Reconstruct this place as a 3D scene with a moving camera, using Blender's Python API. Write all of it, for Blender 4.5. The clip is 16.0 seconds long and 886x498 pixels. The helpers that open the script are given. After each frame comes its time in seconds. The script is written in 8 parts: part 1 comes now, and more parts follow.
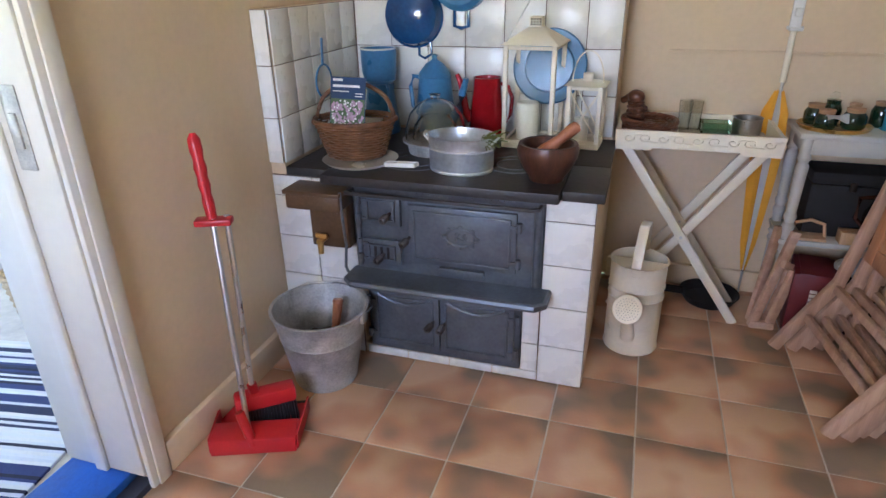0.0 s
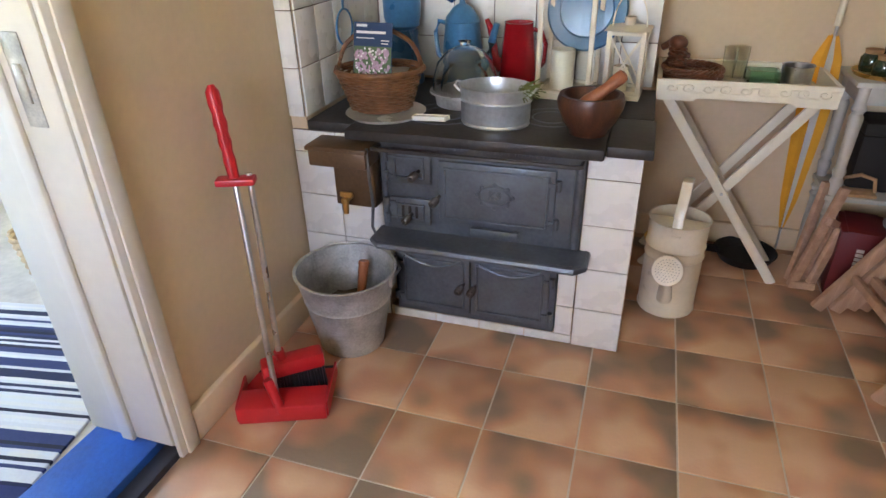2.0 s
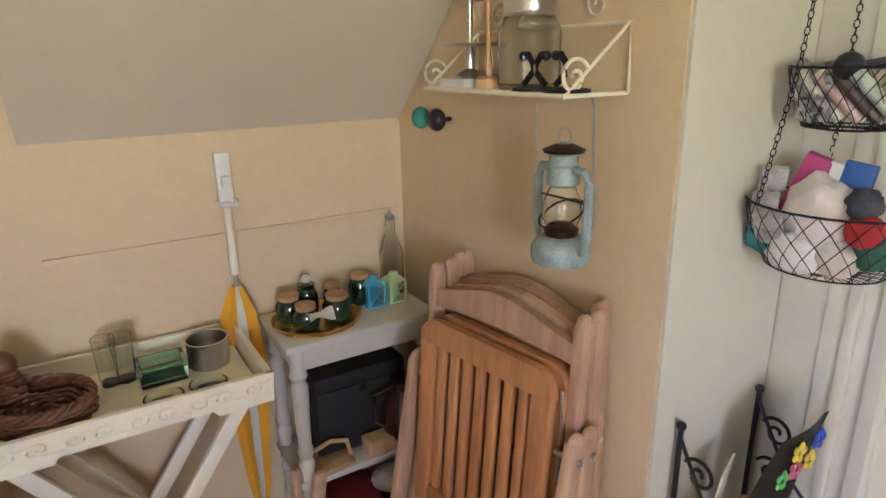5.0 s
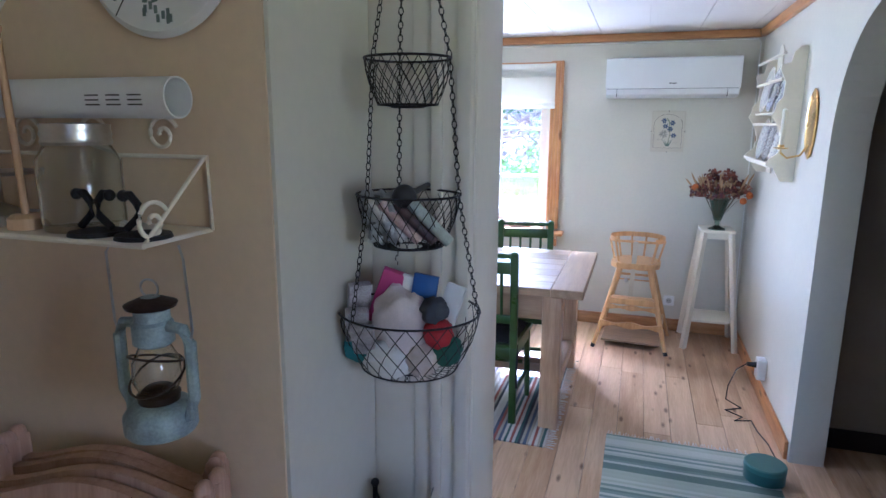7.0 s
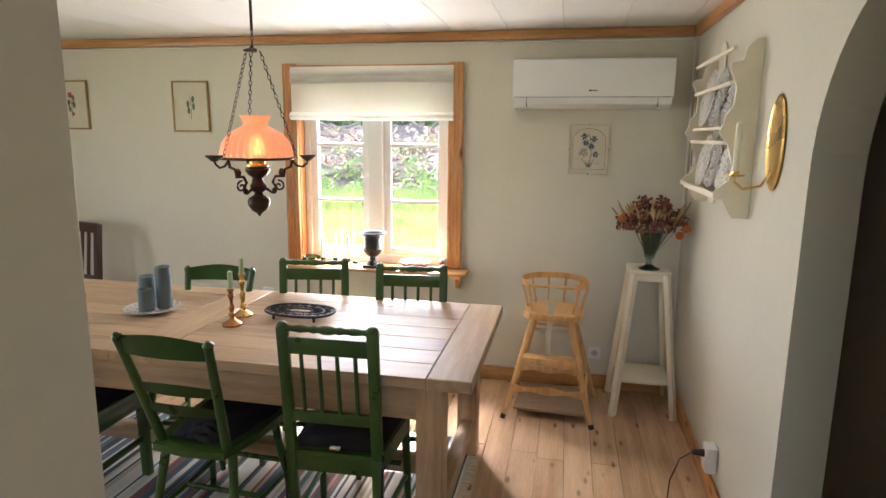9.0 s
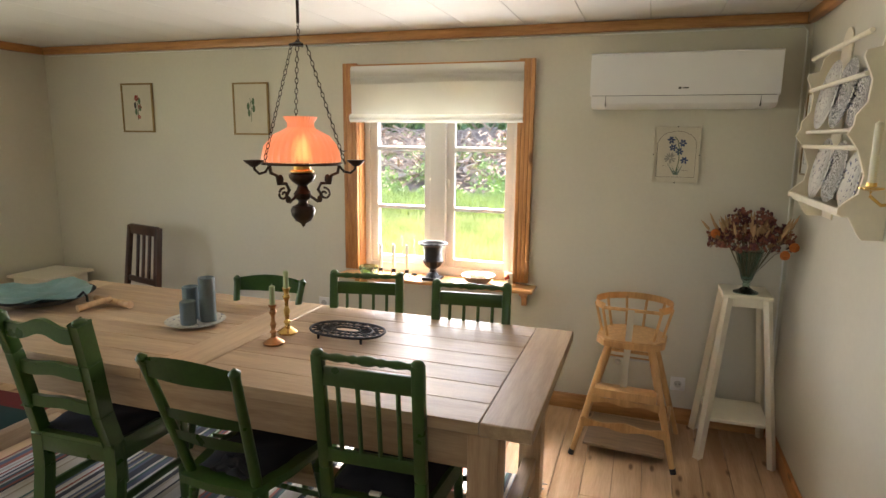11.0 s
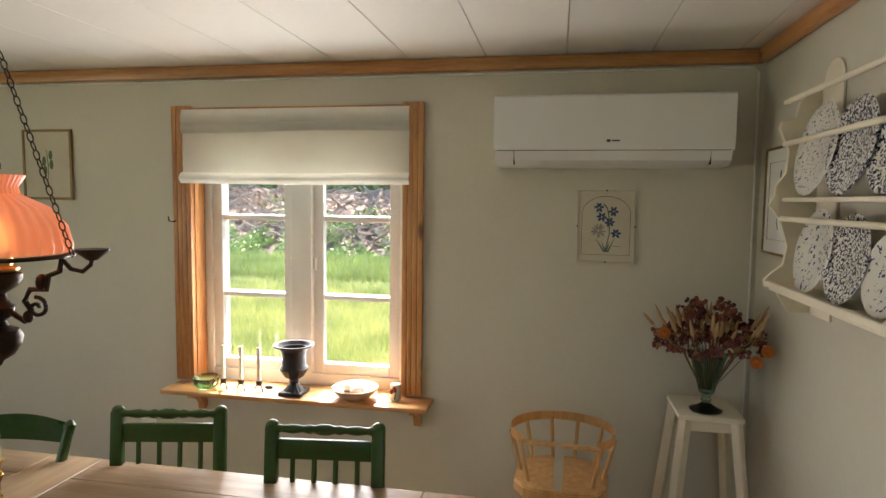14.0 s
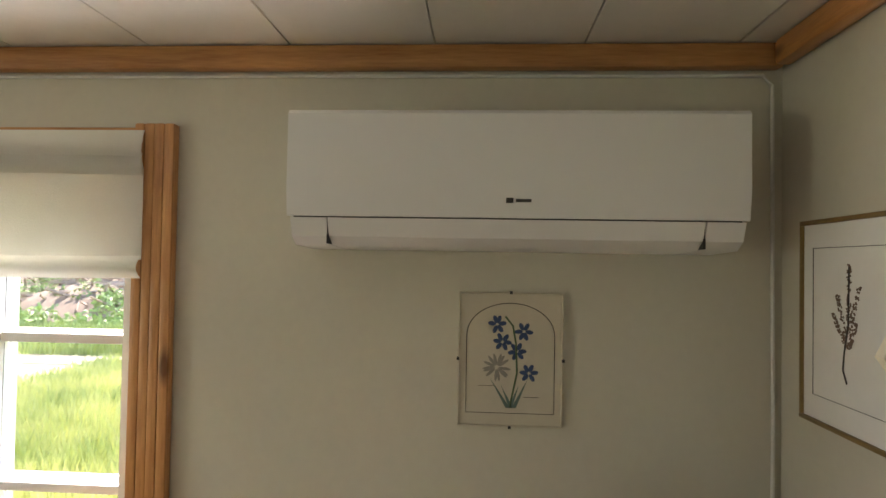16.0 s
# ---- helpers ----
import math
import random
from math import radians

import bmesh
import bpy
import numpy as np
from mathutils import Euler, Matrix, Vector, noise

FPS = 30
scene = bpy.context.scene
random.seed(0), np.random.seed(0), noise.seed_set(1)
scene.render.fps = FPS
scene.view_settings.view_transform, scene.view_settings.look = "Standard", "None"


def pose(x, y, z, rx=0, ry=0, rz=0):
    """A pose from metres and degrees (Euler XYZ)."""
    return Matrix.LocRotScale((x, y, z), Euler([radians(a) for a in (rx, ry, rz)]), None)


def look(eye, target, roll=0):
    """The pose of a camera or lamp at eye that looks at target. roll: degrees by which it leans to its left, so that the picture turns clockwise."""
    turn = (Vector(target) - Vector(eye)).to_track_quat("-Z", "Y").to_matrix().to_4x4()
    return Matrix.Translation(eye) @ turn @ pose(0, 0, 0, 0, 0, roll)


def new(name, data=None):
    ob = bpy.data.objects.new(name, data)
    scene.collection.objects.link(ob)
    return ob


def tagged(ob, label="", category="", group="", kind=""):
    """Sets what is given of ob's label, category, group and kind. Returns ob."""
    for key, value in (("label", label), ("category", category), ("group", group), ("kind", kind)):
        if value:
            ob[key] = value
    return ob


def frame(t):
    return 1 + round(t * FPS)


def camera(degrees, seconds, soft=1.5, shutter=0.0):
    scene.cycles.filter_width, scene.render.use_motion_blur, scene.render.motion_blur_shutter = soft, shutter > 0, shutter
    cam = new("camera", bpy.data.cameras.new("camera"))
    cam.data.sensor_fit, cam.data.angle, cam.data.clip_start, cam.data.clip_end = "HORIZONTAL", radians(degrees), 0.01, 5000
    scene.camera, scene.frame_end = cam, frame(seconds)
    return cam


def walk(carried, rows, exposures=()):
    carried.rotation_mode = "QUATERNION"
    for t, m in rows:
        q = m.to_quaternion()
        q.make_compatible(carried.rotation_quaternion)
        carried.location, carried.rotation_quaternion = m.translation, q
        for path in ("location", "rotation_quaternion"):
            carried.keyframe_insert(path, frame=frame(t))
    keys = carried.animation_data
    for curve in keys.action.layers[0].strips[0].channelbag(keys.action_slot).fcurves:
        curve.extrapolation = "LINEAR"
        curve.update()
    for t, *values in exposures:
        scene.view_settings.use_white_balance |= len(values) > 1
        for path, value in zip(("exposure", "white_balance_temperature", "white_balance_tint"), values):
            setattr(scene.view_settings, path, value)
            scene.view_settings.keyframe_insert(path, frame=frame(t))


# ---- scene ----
cam = camera(71.9, 16.0)
PATH = [
    (0, (0.439, -1.616, 1.348), (-0.124, 0.115, 0.518), -1.0),
    (0.5, (0.454, -1.662, 1.329), (-0.099, 0.028, 0.413), -1.1),
    (1, (0.42, -1.642, 1.325), (-0.134, 0.027, 0.373), -1.2),
    (1.5, (0.348, -1.581, 1.311), (-0.206, 0.079, 0.344), -1.2),
    (2, (0.318, -1.542, 1.326), (-0.237, 0.117, 0.357), -1.4),
    (2.5, (0.354, -1.503, 1.371), (-0.165, 0.166, 0.4), -1.6),
    (3, (0.443, -1.331, 1.402), (0.066, 0.373, 0.425), -1.6),
    (3.5, (0.522, -1.101, 1.431), (0.357, 0.654, 0.487), -1.3),
    (4, (0.563, -0.888, 1.457), (0.605, 0.917, 0.596), -1.1),
    (4.5, (0.563, -0.657, 1.476), (1.14, 1.13, 0.787), -0.4),
    (4.7, (0.624, -0.606, 1.478), (1.379, 1.131, 0.837), -0.8),
    (6.8, (0.605, -0.428, 1.593), (2.436, 0.266, 1.186), 0.2),
    (7, (0.657, -0.432, 1.597), (2.524, 0.163, 1.192), 0.3),
    (7.5, (0.871, -0.49, 1.6), (2.783, -0.051, 1.209), 0.3),
    (8, (1.142, -0.541, 1.586), (3.067, -0.14, 1.219), 0.2),
    (8.2, (1.237, -0.536, 1.579), (3.163, -0.144, 1.211), 0.6),
    (8.5, (1.424, -0.541, 1.598), (3.35, -0.146, 1.23), 0.4),
    (8.7, (1.543, -0.522, 1.611), (3.471, -0.134, 1.246), 0.6),
    (10.8, (2.013, -0.467, 1.603), (3.897, 0.106, 1.254), 0.7),
    (11, (2.005, -0.472, 1.608), (3.874, 0.145, 1.255), 0.7),
    (11.5, (2.007, -0.451, 1.595), (3.854, 0.233, 1.249), 0.7),
    (12, (2.033, -0.45, 1.611), (3.872, 0.255, 1.259), 0.6),
    (12.5, (2.138, -0.399, 1.622), (3.978, 0.312, 1.293), 0.5),
    (13, (2.316, -0.383, 1.615), (4.204, 0.214, 1.33), 0.5),
    (13.5, (2.63, -0.421, 1.606), (4.556, 0.047, 1.341), 0.5),
    (14, (2.944, -0.416, 1.642), (4.904, -0.05, 1.483), 0.7),
    (14.5, (3.326, -0.411, 1.673), (5.305, -0.14, 1.572), 0.7),
    (15, (3.684, -0.454, 1.698), (5.677, -0.288, 1.662), 0.8),
    (15.5, (3.972, -0.483, 1.724), (5.969, -0.379, 1.759), 1.3),
    (16, (4.206, -0.55, 1.754), (6.201, -0.421, 1.801), 1.0),
]
EXPOSURES = [(0.0, 4.9, 5200, 19), (1.5, 4.9, 5500, 18), (2.5, 4.9, 5950, 17), (4.0, 5.15, 5800, 17), (4.7, 5.1, 5800, 17), (6.8, 3.75, 4500, 22), (7.5, 3.55, 4500, 22), (8.0, 3.4, 5200, 21), (8.5, 3.25, 5800, 19), (11.0, 2.75, 6500, 16), (12.5, 2.7, 6600, 15), (13.5, 2.4, 6500, 14), (14.5, 2.15, 6500, 14), (15.0, 2.0, 6500, 14), (15.5, 2.15, 6500, 15), (16.0, 2.4, 6500, 15)]
walk(cam, [(t, look(eye, target, roll)) for t, eye, target, roll in PATH], EXPOSURES)

# ---------------------------------------------------------------- light
world = bpy.data.worlds.new("sky")
scene.world = world
world.use_nodes = True
wt = world.node_tree
sky = wt.nodes.new("ShaderNodeTexSky")
sky.sky_type, sky.sun_disc = "NISHITA", False
sky.sun_elevation, sky.sun_rotation = radians(50), radians(75)
wt.nodes["Background"].inputs["Strength"].default_value = 0.15
wt.links.new(sky.outputs[0], wt.nodes["Background"].inputs["Color"])

sun = new("sun", bpy.data.lights.new("sun", "SUN"))
sun.data.energy, sun.data.angle, sun.data.color = 5.0, radians(0.6), (1.0, 0.94, 0.85)
sun.matrix_world = look((11, 2.2, 8), (5, 0.7, 0.8))


def opening_light(x, y, z, tx, ty, tz, w, h, watts, colour):
    la = new("window_daylight", bpy.data.lights.new("window_daylight", "AREA"))
    la.data.shape, la.data.size, la.data.size_y, la.data.energy, la.data.color = "RECTANGLE", w, h, watts, colour
    la.matrix_world = look((x, y, z), (tx, ty, tz))
    return la


# South: unseen kitchen opening; its warm tint stands in for indoor lamplight.
opening_light(-0.1, -3.26, 1.5, 0.1, 0, 1.1, 0.78, 0.88, 1.15, (1.0, 0.87, 0.70))
# North: fill lamp at an added opening, brightens the dining room.
opening_light(2.95, 4.08, 1.4, 2.95, 0, 1.2, 1.1, 1.2, 2.8, (0.92, 0.96, 1.0))
opening_light(-3.28, -0.9, 1.5, 0, -0.9, 1.0, 1.3, 1.2, 1.4, (0.70, 0.85, 1.0))
opening_light(5.65, 0.775, 1.2, 3.65, 0.775, 1.26, 0.8, 0.7, 4.0, (1.0, 0.99, 0.95))

# ---------------------------------------------------------------- mesh helpers


class B:
    """A small bmesh builder; every call adds one solid."""

    def __init__(self):
        self.bm = bmesh.new()

    def box(self, x0, y0, z0, x1, y1, z1, bevel=0.0, m=None, seg=2):
        g = bmesh.ops.create_cube(self.bm, size=1)
        vs = g["verts"]
        for v in vs:
            v.co = Vector(((x0 + x1) / 2 + v.co.x * (x1 - x0), (y0 + y1) / 2 + v.co.y * (y1 - y0), (z0 + z1) / 2 + v.co.z * (z1 - z0)))
            if m is not None:
                v.co = m @ v.co
        if bevel:
            es = list({e for v in vs for e in v.link_edges})
            bmesh.ops.bevel(self.bm, geom=es, offset=bevel, segments=seg, affect="EDGES", profile=0.5)
        return self

    def prism(self, pts, z0, z1, m=None):
        """A flat outline of (x, y) points, raised from z0 to z1."""
        m = m or Matrix()
        a = [self.bm.verts.new(m @ Vector((x, y, z0))) for x, y in pts]
        b = [self.bm.verts.new(m @ Vector((x, y, z1))) for x, y in pts]
        n = len(pts)
        self.bm.faces.new(a[::-1])
        self.bm.faces.new(b)
        for i in range(n):
            self.bm.faces.new((a[i], a[(i + 1) % n], b[(i + 1) % n], b[i]))
        return self

    def lathe(self, prof, c=(0, 0, 0), seg=24, m=None, cap=True, flute=0, depth=0.0):
        """A turned solid from (radius, z) pairs."""
        m = m or Matrix()
        c = Vector(c)
        rings = []
        for r, z in prof:
            ring = []
            for i in range(seg):
                a = 2 * math.pi * i / seg
                rr = r * (1 + depth * math.cos(flute * a)) if flute else r
                ring.append(self.bm.verts.new(m @ (c + Vector((rr * math.cos(a), rr * math.sin(a), z)))))
            rings.append(ring)
        for p, q in zip(rings, rings[1:]):
            for i in range(seg):
                self.bm.faces.new((p[i], p[(i + 1) % seg], q[(i + 1) % seg], q[i]))
        if cap:
            if prof[0][0] > 1e-4:
                self.bm.faces.new(rings[0][::-1])
            if prof[-1][0] > 1e-4:
                self.bm.faces.new(rings[-1])
        return self

    def rod(self, p, q, r0, r1=None, seg=10, prof=None):
        """A round bar from p to q; prof gives (share of length, radius) pairs."""
        p, q = Vector(p), Vector(q)
        d = q - p
        m = Matrix.Translation(p) @ d.to_track_quat("Z", "Y").to_matrix().to_4x4()
        prof = prof or [(0, r0), (1, r0 if r1 is None else r1)]
        return self.lathe([(r, t * d.length) for t, r in prof], seg=seg, m=m)

    def bar(self, p, q, w, h, bevel=0.0, up=(0, 0, 1)):
        """A square bar from p to q, w wide and h high."""
        p, q = Vector(p), Vector(q)
        d = (q - p).normalized()
        s = d.cross(Vector(up)).normalized()
        u = s.cross(d)
        m = Matrix((s, d, u)).transposed().to_4x4()
        m.translation = p
        return self.box(-w / 2, 0, -h / 2, w / 2, (q - p).length, h / 2, bevel, m)

    def tube(self, pts, r, seg=8, closed=False):
        pts = [Vector(p) for p in pts]
        n = len(pts)
        rings = []
        for i, p in enumerate(pts):
            a = pts[(i - 1) % n] if closed or i else p
            b = pts[(i + 1) % n] if closed or i < n - 1 else p
            d = (b - a).normalized()
            ref = Vector((0, 0, 1)) if abs(d.z) < 0.95 else Vector((1, 0, 0))
            s = d.cross(ref).normalized()
            u = s.cross(d)
            rr = r[i] if isinstance(r, (list, tuple)) else r
            rings.append([self.bm.verts.new(p + rr * (math.cos(2 * math.pi * k / seg) * s + math.sin(2 * math.pi * k / seg) * u)) for k in range(seg)])
        pairs = list(zip(rings, rings[1:])) + ([(rings[-1], rings[0])] if closed else [])
        for p, q in pairs:
            for i in range(seg):
                self.bm.faces.new((p[i], p[(i + 1) % seg], q[(i + 1) % seg], q[i]))
        if not closed:
            self.bm.faces.new(rings[0][::-1])
            self.bm.faces.new(rings[-1])
        return self

    def ball(self, c, rx, ry=None, rz=None, u=14, v=8, m=None):
        ry, rz = ry or rx, rz or rx
        c = Vector(c)

        def at(i, j):
            f, a = math.pi * j / v, 2 * math.pi * i / u
            p = Vector((rx * math.sin(f) * math.cos(a), ry * math.sin(f) * math.sin(a), rz * math.cos(f)))
            return self.bm.verts.new((m @ p if m is not None else p) + c)

        top, low = at(0, 0), at(0, v)
        rings = [[at(i, j) for i in range(u)] for j in range(1, v)]
        for i in range(u):
            k = (i + 1) % u
            self.bm.faces.new((top, rings[0][i], rings[0][k]))
            self.bm.faces.new((low, rings[-1][k], rings[-1][i]))
            for p, q in zip(rings, rings[1:]):
                self.bm.faces.new((p[i], q[i], q[k], p[k]))
        return self

    def grid(self, fn, nu, nv, thick=0.0):
        """A sheet given by fn(u, v) with u and v from 0 to 1."""
        vs = [[self.bm.verts.new(fn(i / nu, j / nv)) for j in range(nv + 1)] for i in range(nu + 1)]
        fs = [self.bm.faces.new((vs[i][j], vs[i + 1][j], vs[i + 1][j + 1], vs[i][j + 1])) for i in range(nu) for j in range(nv)]
        if thick:
            bmesh.ops.solidify(self.bm, geom=fs, thickness=thick)
        return self


def mesh_of(b, smooth=True):
    bm = b.bm
    bmesh.ops.recalc_face_normals(bm, faces=bm.faces)
    me = bpy.data.meshes.new("mesh")
    bm.to_mesh(me)
    bm.free()
    if smooth:
        me.polygons.foreach_set("use_smooth", [True] * len(me.polygons))
        me.set_sharp_from_angle(angle=radians(38))
    return me


def part(name, b, material, parent, label="", smooth=True):
    me = mesh_of(b, smooth) if isinstance(b, B) else b
    me.name = name
    if not me.materials:
        me.materials.append(material)
    ob = new(name, me)
    ob.parent = parent
    return tagged(ob, label)


def thing(name, m, label, category, group="", kind=""):
    ob = new(name)
    ob.empty_display_size = 0.05
    ob.matrix_basis = m
    return tagged(ob, label, category, group, kind)


def solo(name, b, material, m, label, category, group="", kind=""):
    me = mesh_of(b)
    me.name = name
    me.materials.append(material)
    ob = new(name, me)
    ob.matrix_basis = m
    return tagged(ob, label, category, group, kind)


def structure(name, b, material, label=""):
    me = mesh_of(b)
    me.name = name
    me.materials.append(material)
    return tagged(new(name, me), label, "", "", "structure")


# ---------------------------------------------------------------- materials


def mat(name, col, rough=0.6, metal=0.0, var=0.12, scale=6.0, bump=0.08, stretch=(1, 1, 1), col2=None, fine=9.0, rnd=0.0, spec=0.5, coat=0.0, detail=4.0):
    m = bpy.data.materials.new(name)
    m.use_nodes = True
    nt = m.node_tree
    N, L = nt.nodes, nt.links
    p = N["Principled BSDF"]
    tc, mp = N.new("ShaderNodeTexCoord"), N.new("ShaderNodeMapping")
    mp.inputs["Scale"].default_value = stretch
    L.new(tc.outputs["Object"], mp.inputs["Vector"])
    big, small = N.new("ShaderNodeTexNoise"), N.new("ShaderNodeTexNoise")
    for t, s in ((big, scale), (small, scale * fine)):
        t.inputs["Scale"].default_value, t.inputs["Detail"].default_value = s, detail
        L.new(mp.outputs[0], t.inputs["Vector"])
    add = N.new("ShaderNodeMath")
    add.operation = "MULTIPLY_ADD"
    L.new(small.outputs["Fac"], add.inputs[0])
    add.inputs[1].default_value = 0.5
    L.new(big.outputs["Fac"], add.inputs[2])
    last = add.outputs[0]
    if rnd:
        oi, ad = N.new("ShaderNodeObjectInfo"), N.new("ShaderNodeMath")
        ad.operation = "MULTIPLY_ADD"
        L.new(oi.outputs["Random"], ad.inputs[0])
        ad.inputs[1].default_value = rnd
        L.new(last, ad.inputs[2])
        sh = N.new("ShaderNodeMath")
        sh.operation = "SUBTRACT"
        L.new(ad.outputs[0], sh.inputs[0])
        sh.inputs[1].default_value = rnd / 2
        last = sh.outputs[0]
    ramp = N.new("ShaderNodeValToRGB")
    lo = tuple(c * (1 - var) for c in col) if col2 is None else col2
    hi = tuple(min(1, c * (1 + var)) for c in col)
    ramp.color_ramp.elements[0].position, ramp.color_ramp.elements[0].color = 0.5, (*lo, 1)
    ramp.color_ramp.elements[1].position, ramp.color_ramp.elements[1].color = 1.0, (*hi, 1)
    L.new(last, ramp.inputs["Fac"])
    L.new(ramp.outputs["Color"], p.inputs["Base Color"])
    p.inputs["Metallic"].default_value = metal
    p.inputs["Specular IOR Level"].default_value = spec
    p.inputs["Coat Weight"].default_value = coat
    mr = N.new("ShaderNodeMapRange")
    mr.inputs["To Min"].default_value, mr.inputs["To Max"].default_value = max(0.02, rough - 0.1), min(1, rough + 0.1)
    L.new(big.outputs["Fac"], mr.inputs["Value"])
    L.new(mr.outputs[0], p.inputs["Roughness"])
    if bump:
        bp = N.new("ShaderNodeBump")
        bp.inputs["Strength"].default_value, bp.inputs["Distance"].default_value = bump, 0.004
        L.new(small.outputs["Fac"], bp.inputs["Height"])
        L.new(bp.outputs[0], p.inputs["Normal"])
    return m


def wood(name, col, dark, axis="x", rough=0.5, scale=5.0, knots=0.0, rnd=0.3, bump=0.12):
    """Grain that runs along an axis, with knots where wanted."""
    st = {"x": (0.6, 7, 7), "y": (7, 0.6, 7), "z": (7, 7, 0.6)}[axis]
    m = mat(name, col, rough, 0, 0.1, scale, bump, st, dark, 6, rnd)
    if knots:
        nt = m.node_tree
        N, L = nt.nodes, nt.links
        ramp = next(n for n in N if n.bl_idname == "ShaderNodeValToRGB")
        tc, mp, vo, mr, mx = N.new("ShaderNodeTexCoord"), N.new("ShaderNodeMapping"), N.new("ShaderNodeTexVoronoi"), N.new("ShaderNodeMapRange"), N.new("ShaderNodeMix")
        mp.inputs["Scale"].default_value = {"x": (3, 9, 9), "y": (9, 3, 9), "z": (9, 9, 3)}[axis]
        L.new(tc.outputs["Object"], mp.inputs["Vector"])
        L.new(mp.outputs[0], vo.inputs["Vector"])
        vo.inputs["Scale"].default_value = knots
        mr.inputs["From Min"].default_value, mr.inputs["From Max"].default_value = 0.08, 0.19
        mr.inputs["To Min"].default_value, mr.inputs["To Max"].default_value = 0.85, 0.0
        L.new(vo.outputs["Distance"], mr.inputs["Value"])
        mx.data_type = "RGBA"
        L.new(mr.outputs[0], mx.inputs["Factor"])
        L.new(ramp.outputs["Color"], mx.inputs["A"])
        mx.inputs["B"].default_value = (dark[0] * 0.3, dark[1] * 0.22, dark[2] * 0.18, 1)
        L.new(mx.outputs["Result"], N["Principled BSDF"].inputs["Base Color"])
    return m


def glass(name, col=(1, 1, 1), rough=0.02):
    m = bpy.data.materials.new(name)
    m.use_nodes = True
    p = m.node_tree.nodes["Principled BSDF"]
    p.inputs["Base Color"].default_value = (*col, 1)
    p.inputs["Transmission Weight"].default_value, p.inputs["Roughness"].default_value, p.inputs["IOR"].default_value = 1.0, rough, 1.45
    return m


def stripes(name, cols, axis, scale, rough=0.9, wobble=0.6):
    """Woven rag stripes across an axis."""
    m = mat(name, cols[0], rough, bump=0.5)
    nt = m.node_tree
    N, L = nt.nodes, nt.links
    tc, sx, ns, ma, ra, wn = N.new("ShaderNodeTexCoord"), N.new("ShaderNodeSeparateXYZ"), N.new("ShaderNodeTexNoise"), N.new("ShaderNodeMath"), N.new("ShaderNodeValToRGB"), N.new("ShaderNodeTexWhiteNoise")
    L.new(tc.outputs["Object"], sx.inputs[0])
    mp = N.new("ShaderNodeMapping")
    mp.inputs["Scale"].default_value = (3, 40, 1) if axis == "Y" else (40, 3, 1)
    L.new(tc.outputs["Object"], mp.inputs[0])
    L.new(mp.outputs[0], ns.inputs["Vector"])
    ns.inputs["Scale"].default_value = 1.5
    ma.operation = "MULTIPLY_ADD"
    L.new(ns.outputs["Fac"], ma.inputs[0])
    ma.inputs[1].default_value = wobble
    sc = N.new("ShaderNodeMath")
    sc.operation = "MULTIPLY"
    L.new(sx.outputs[axis], sc.inputs[0])
    sc.inputs[1].default_value = scale
    L.new(sc.outputs[0], ma.inputs[2])
    fl = N.new("ShaderNodeMath")
    fl.operation = "FLOOR"
    L.new(ma.outputs[0], fl.inputs[0])
    wn.noise_dimensions = "1D"
    L.new(fl.outputs[0], wn.inputs["W"])
    ra.color_ramp.interpolation = "CONSTANT"
    e = ra.color_ramp.elements
    while len(e) < len(cols):
        e.new(0.5)
    for i, c in enumerate(cols):
        e[i].position, e[i].color = i / len(cols), (*c, 1)
    L.new(wn.outputs["Value"], ra.inputs["Fac"])
    L.new(ra.outputs["Color"], N["Principled BSDF"].inputs["Base Color"])
    return m


CREAM = mat("cream_wall_paint", (0.69, 0.535, 0.35), 0.65, var=0.06, scale=1.5, bump=0.12, fine=30)
GREENWALL = mat("pale_green_wall_paint", (0.61, 0.575, 0.475), 0.7, var=0.04, scale=1.5, bump=0.1, fine=30)
WHITEWALL = mat("white_wall_paint", (0.70, 0.69, 0.63), 0.7, var=0.04, scale=1.5, bump=0.1, fine=30)
SOFFIT = mat("grey_soffit_paint", (0.66, 0.60, 0.52), 0.7, var=0.03, scale=1.5, bump=0.06, fine=30)
CEILING = mat("white_ceiling_board", (0.80, 0.78, 0.73), 0.55, var=0.03, scale=2, bump=0.05, fine=20)
PAINT = mat("white_door_paint", (0.66, 0.61, 0.52), 0.35, var=0.05, scale=3, bump=0.1, fine=12)
PINE = wood("stained_pine_z", (0.60, 0.31, 0.115), (0.38, 0.155, 0.05), "z", 0.35, knots=1.2)
PINEY = wood("stained_pine_y", (0.55, 0.285, 0.105), (0.34, 0.145, 0.045), "y", 0.35, knots=1.2)
PINEX = wood("stained_pine_x", (0.55, 0.26, 0.085), (0.34, 0.13, 0.035), "x", 0.35, knots=1.2)
PLANK = wood("pine_floor_plank", (0.62, 0.43, 0.27), (0.46, 0.28, 0.15), "x", 0.45, 3.0, knots=1.5, rnd=0.35)
TABLEX = wood("pale_table_wood_x", (0.48, 0.345, 0.215), (0.37, 0.25, 0.15), "x", 0.46, 4.0)
TABLEY = wood("pale_table_wood_y", (0.48, 0.345, 0.215), (0.34, 0.225, 0.135), "y", 0.46, 4.0)
TABLEZ = wood("pale_table_wood_z", (0.52, 0.36, 0.22), (0.36, 0.22, 0.12), "z", 0.45, 4.0)
GREEN = mat("green_chair_paint", (0.030, 0.078, 0.013), 0.3, var=0.25, scale=7, bump=0.12)
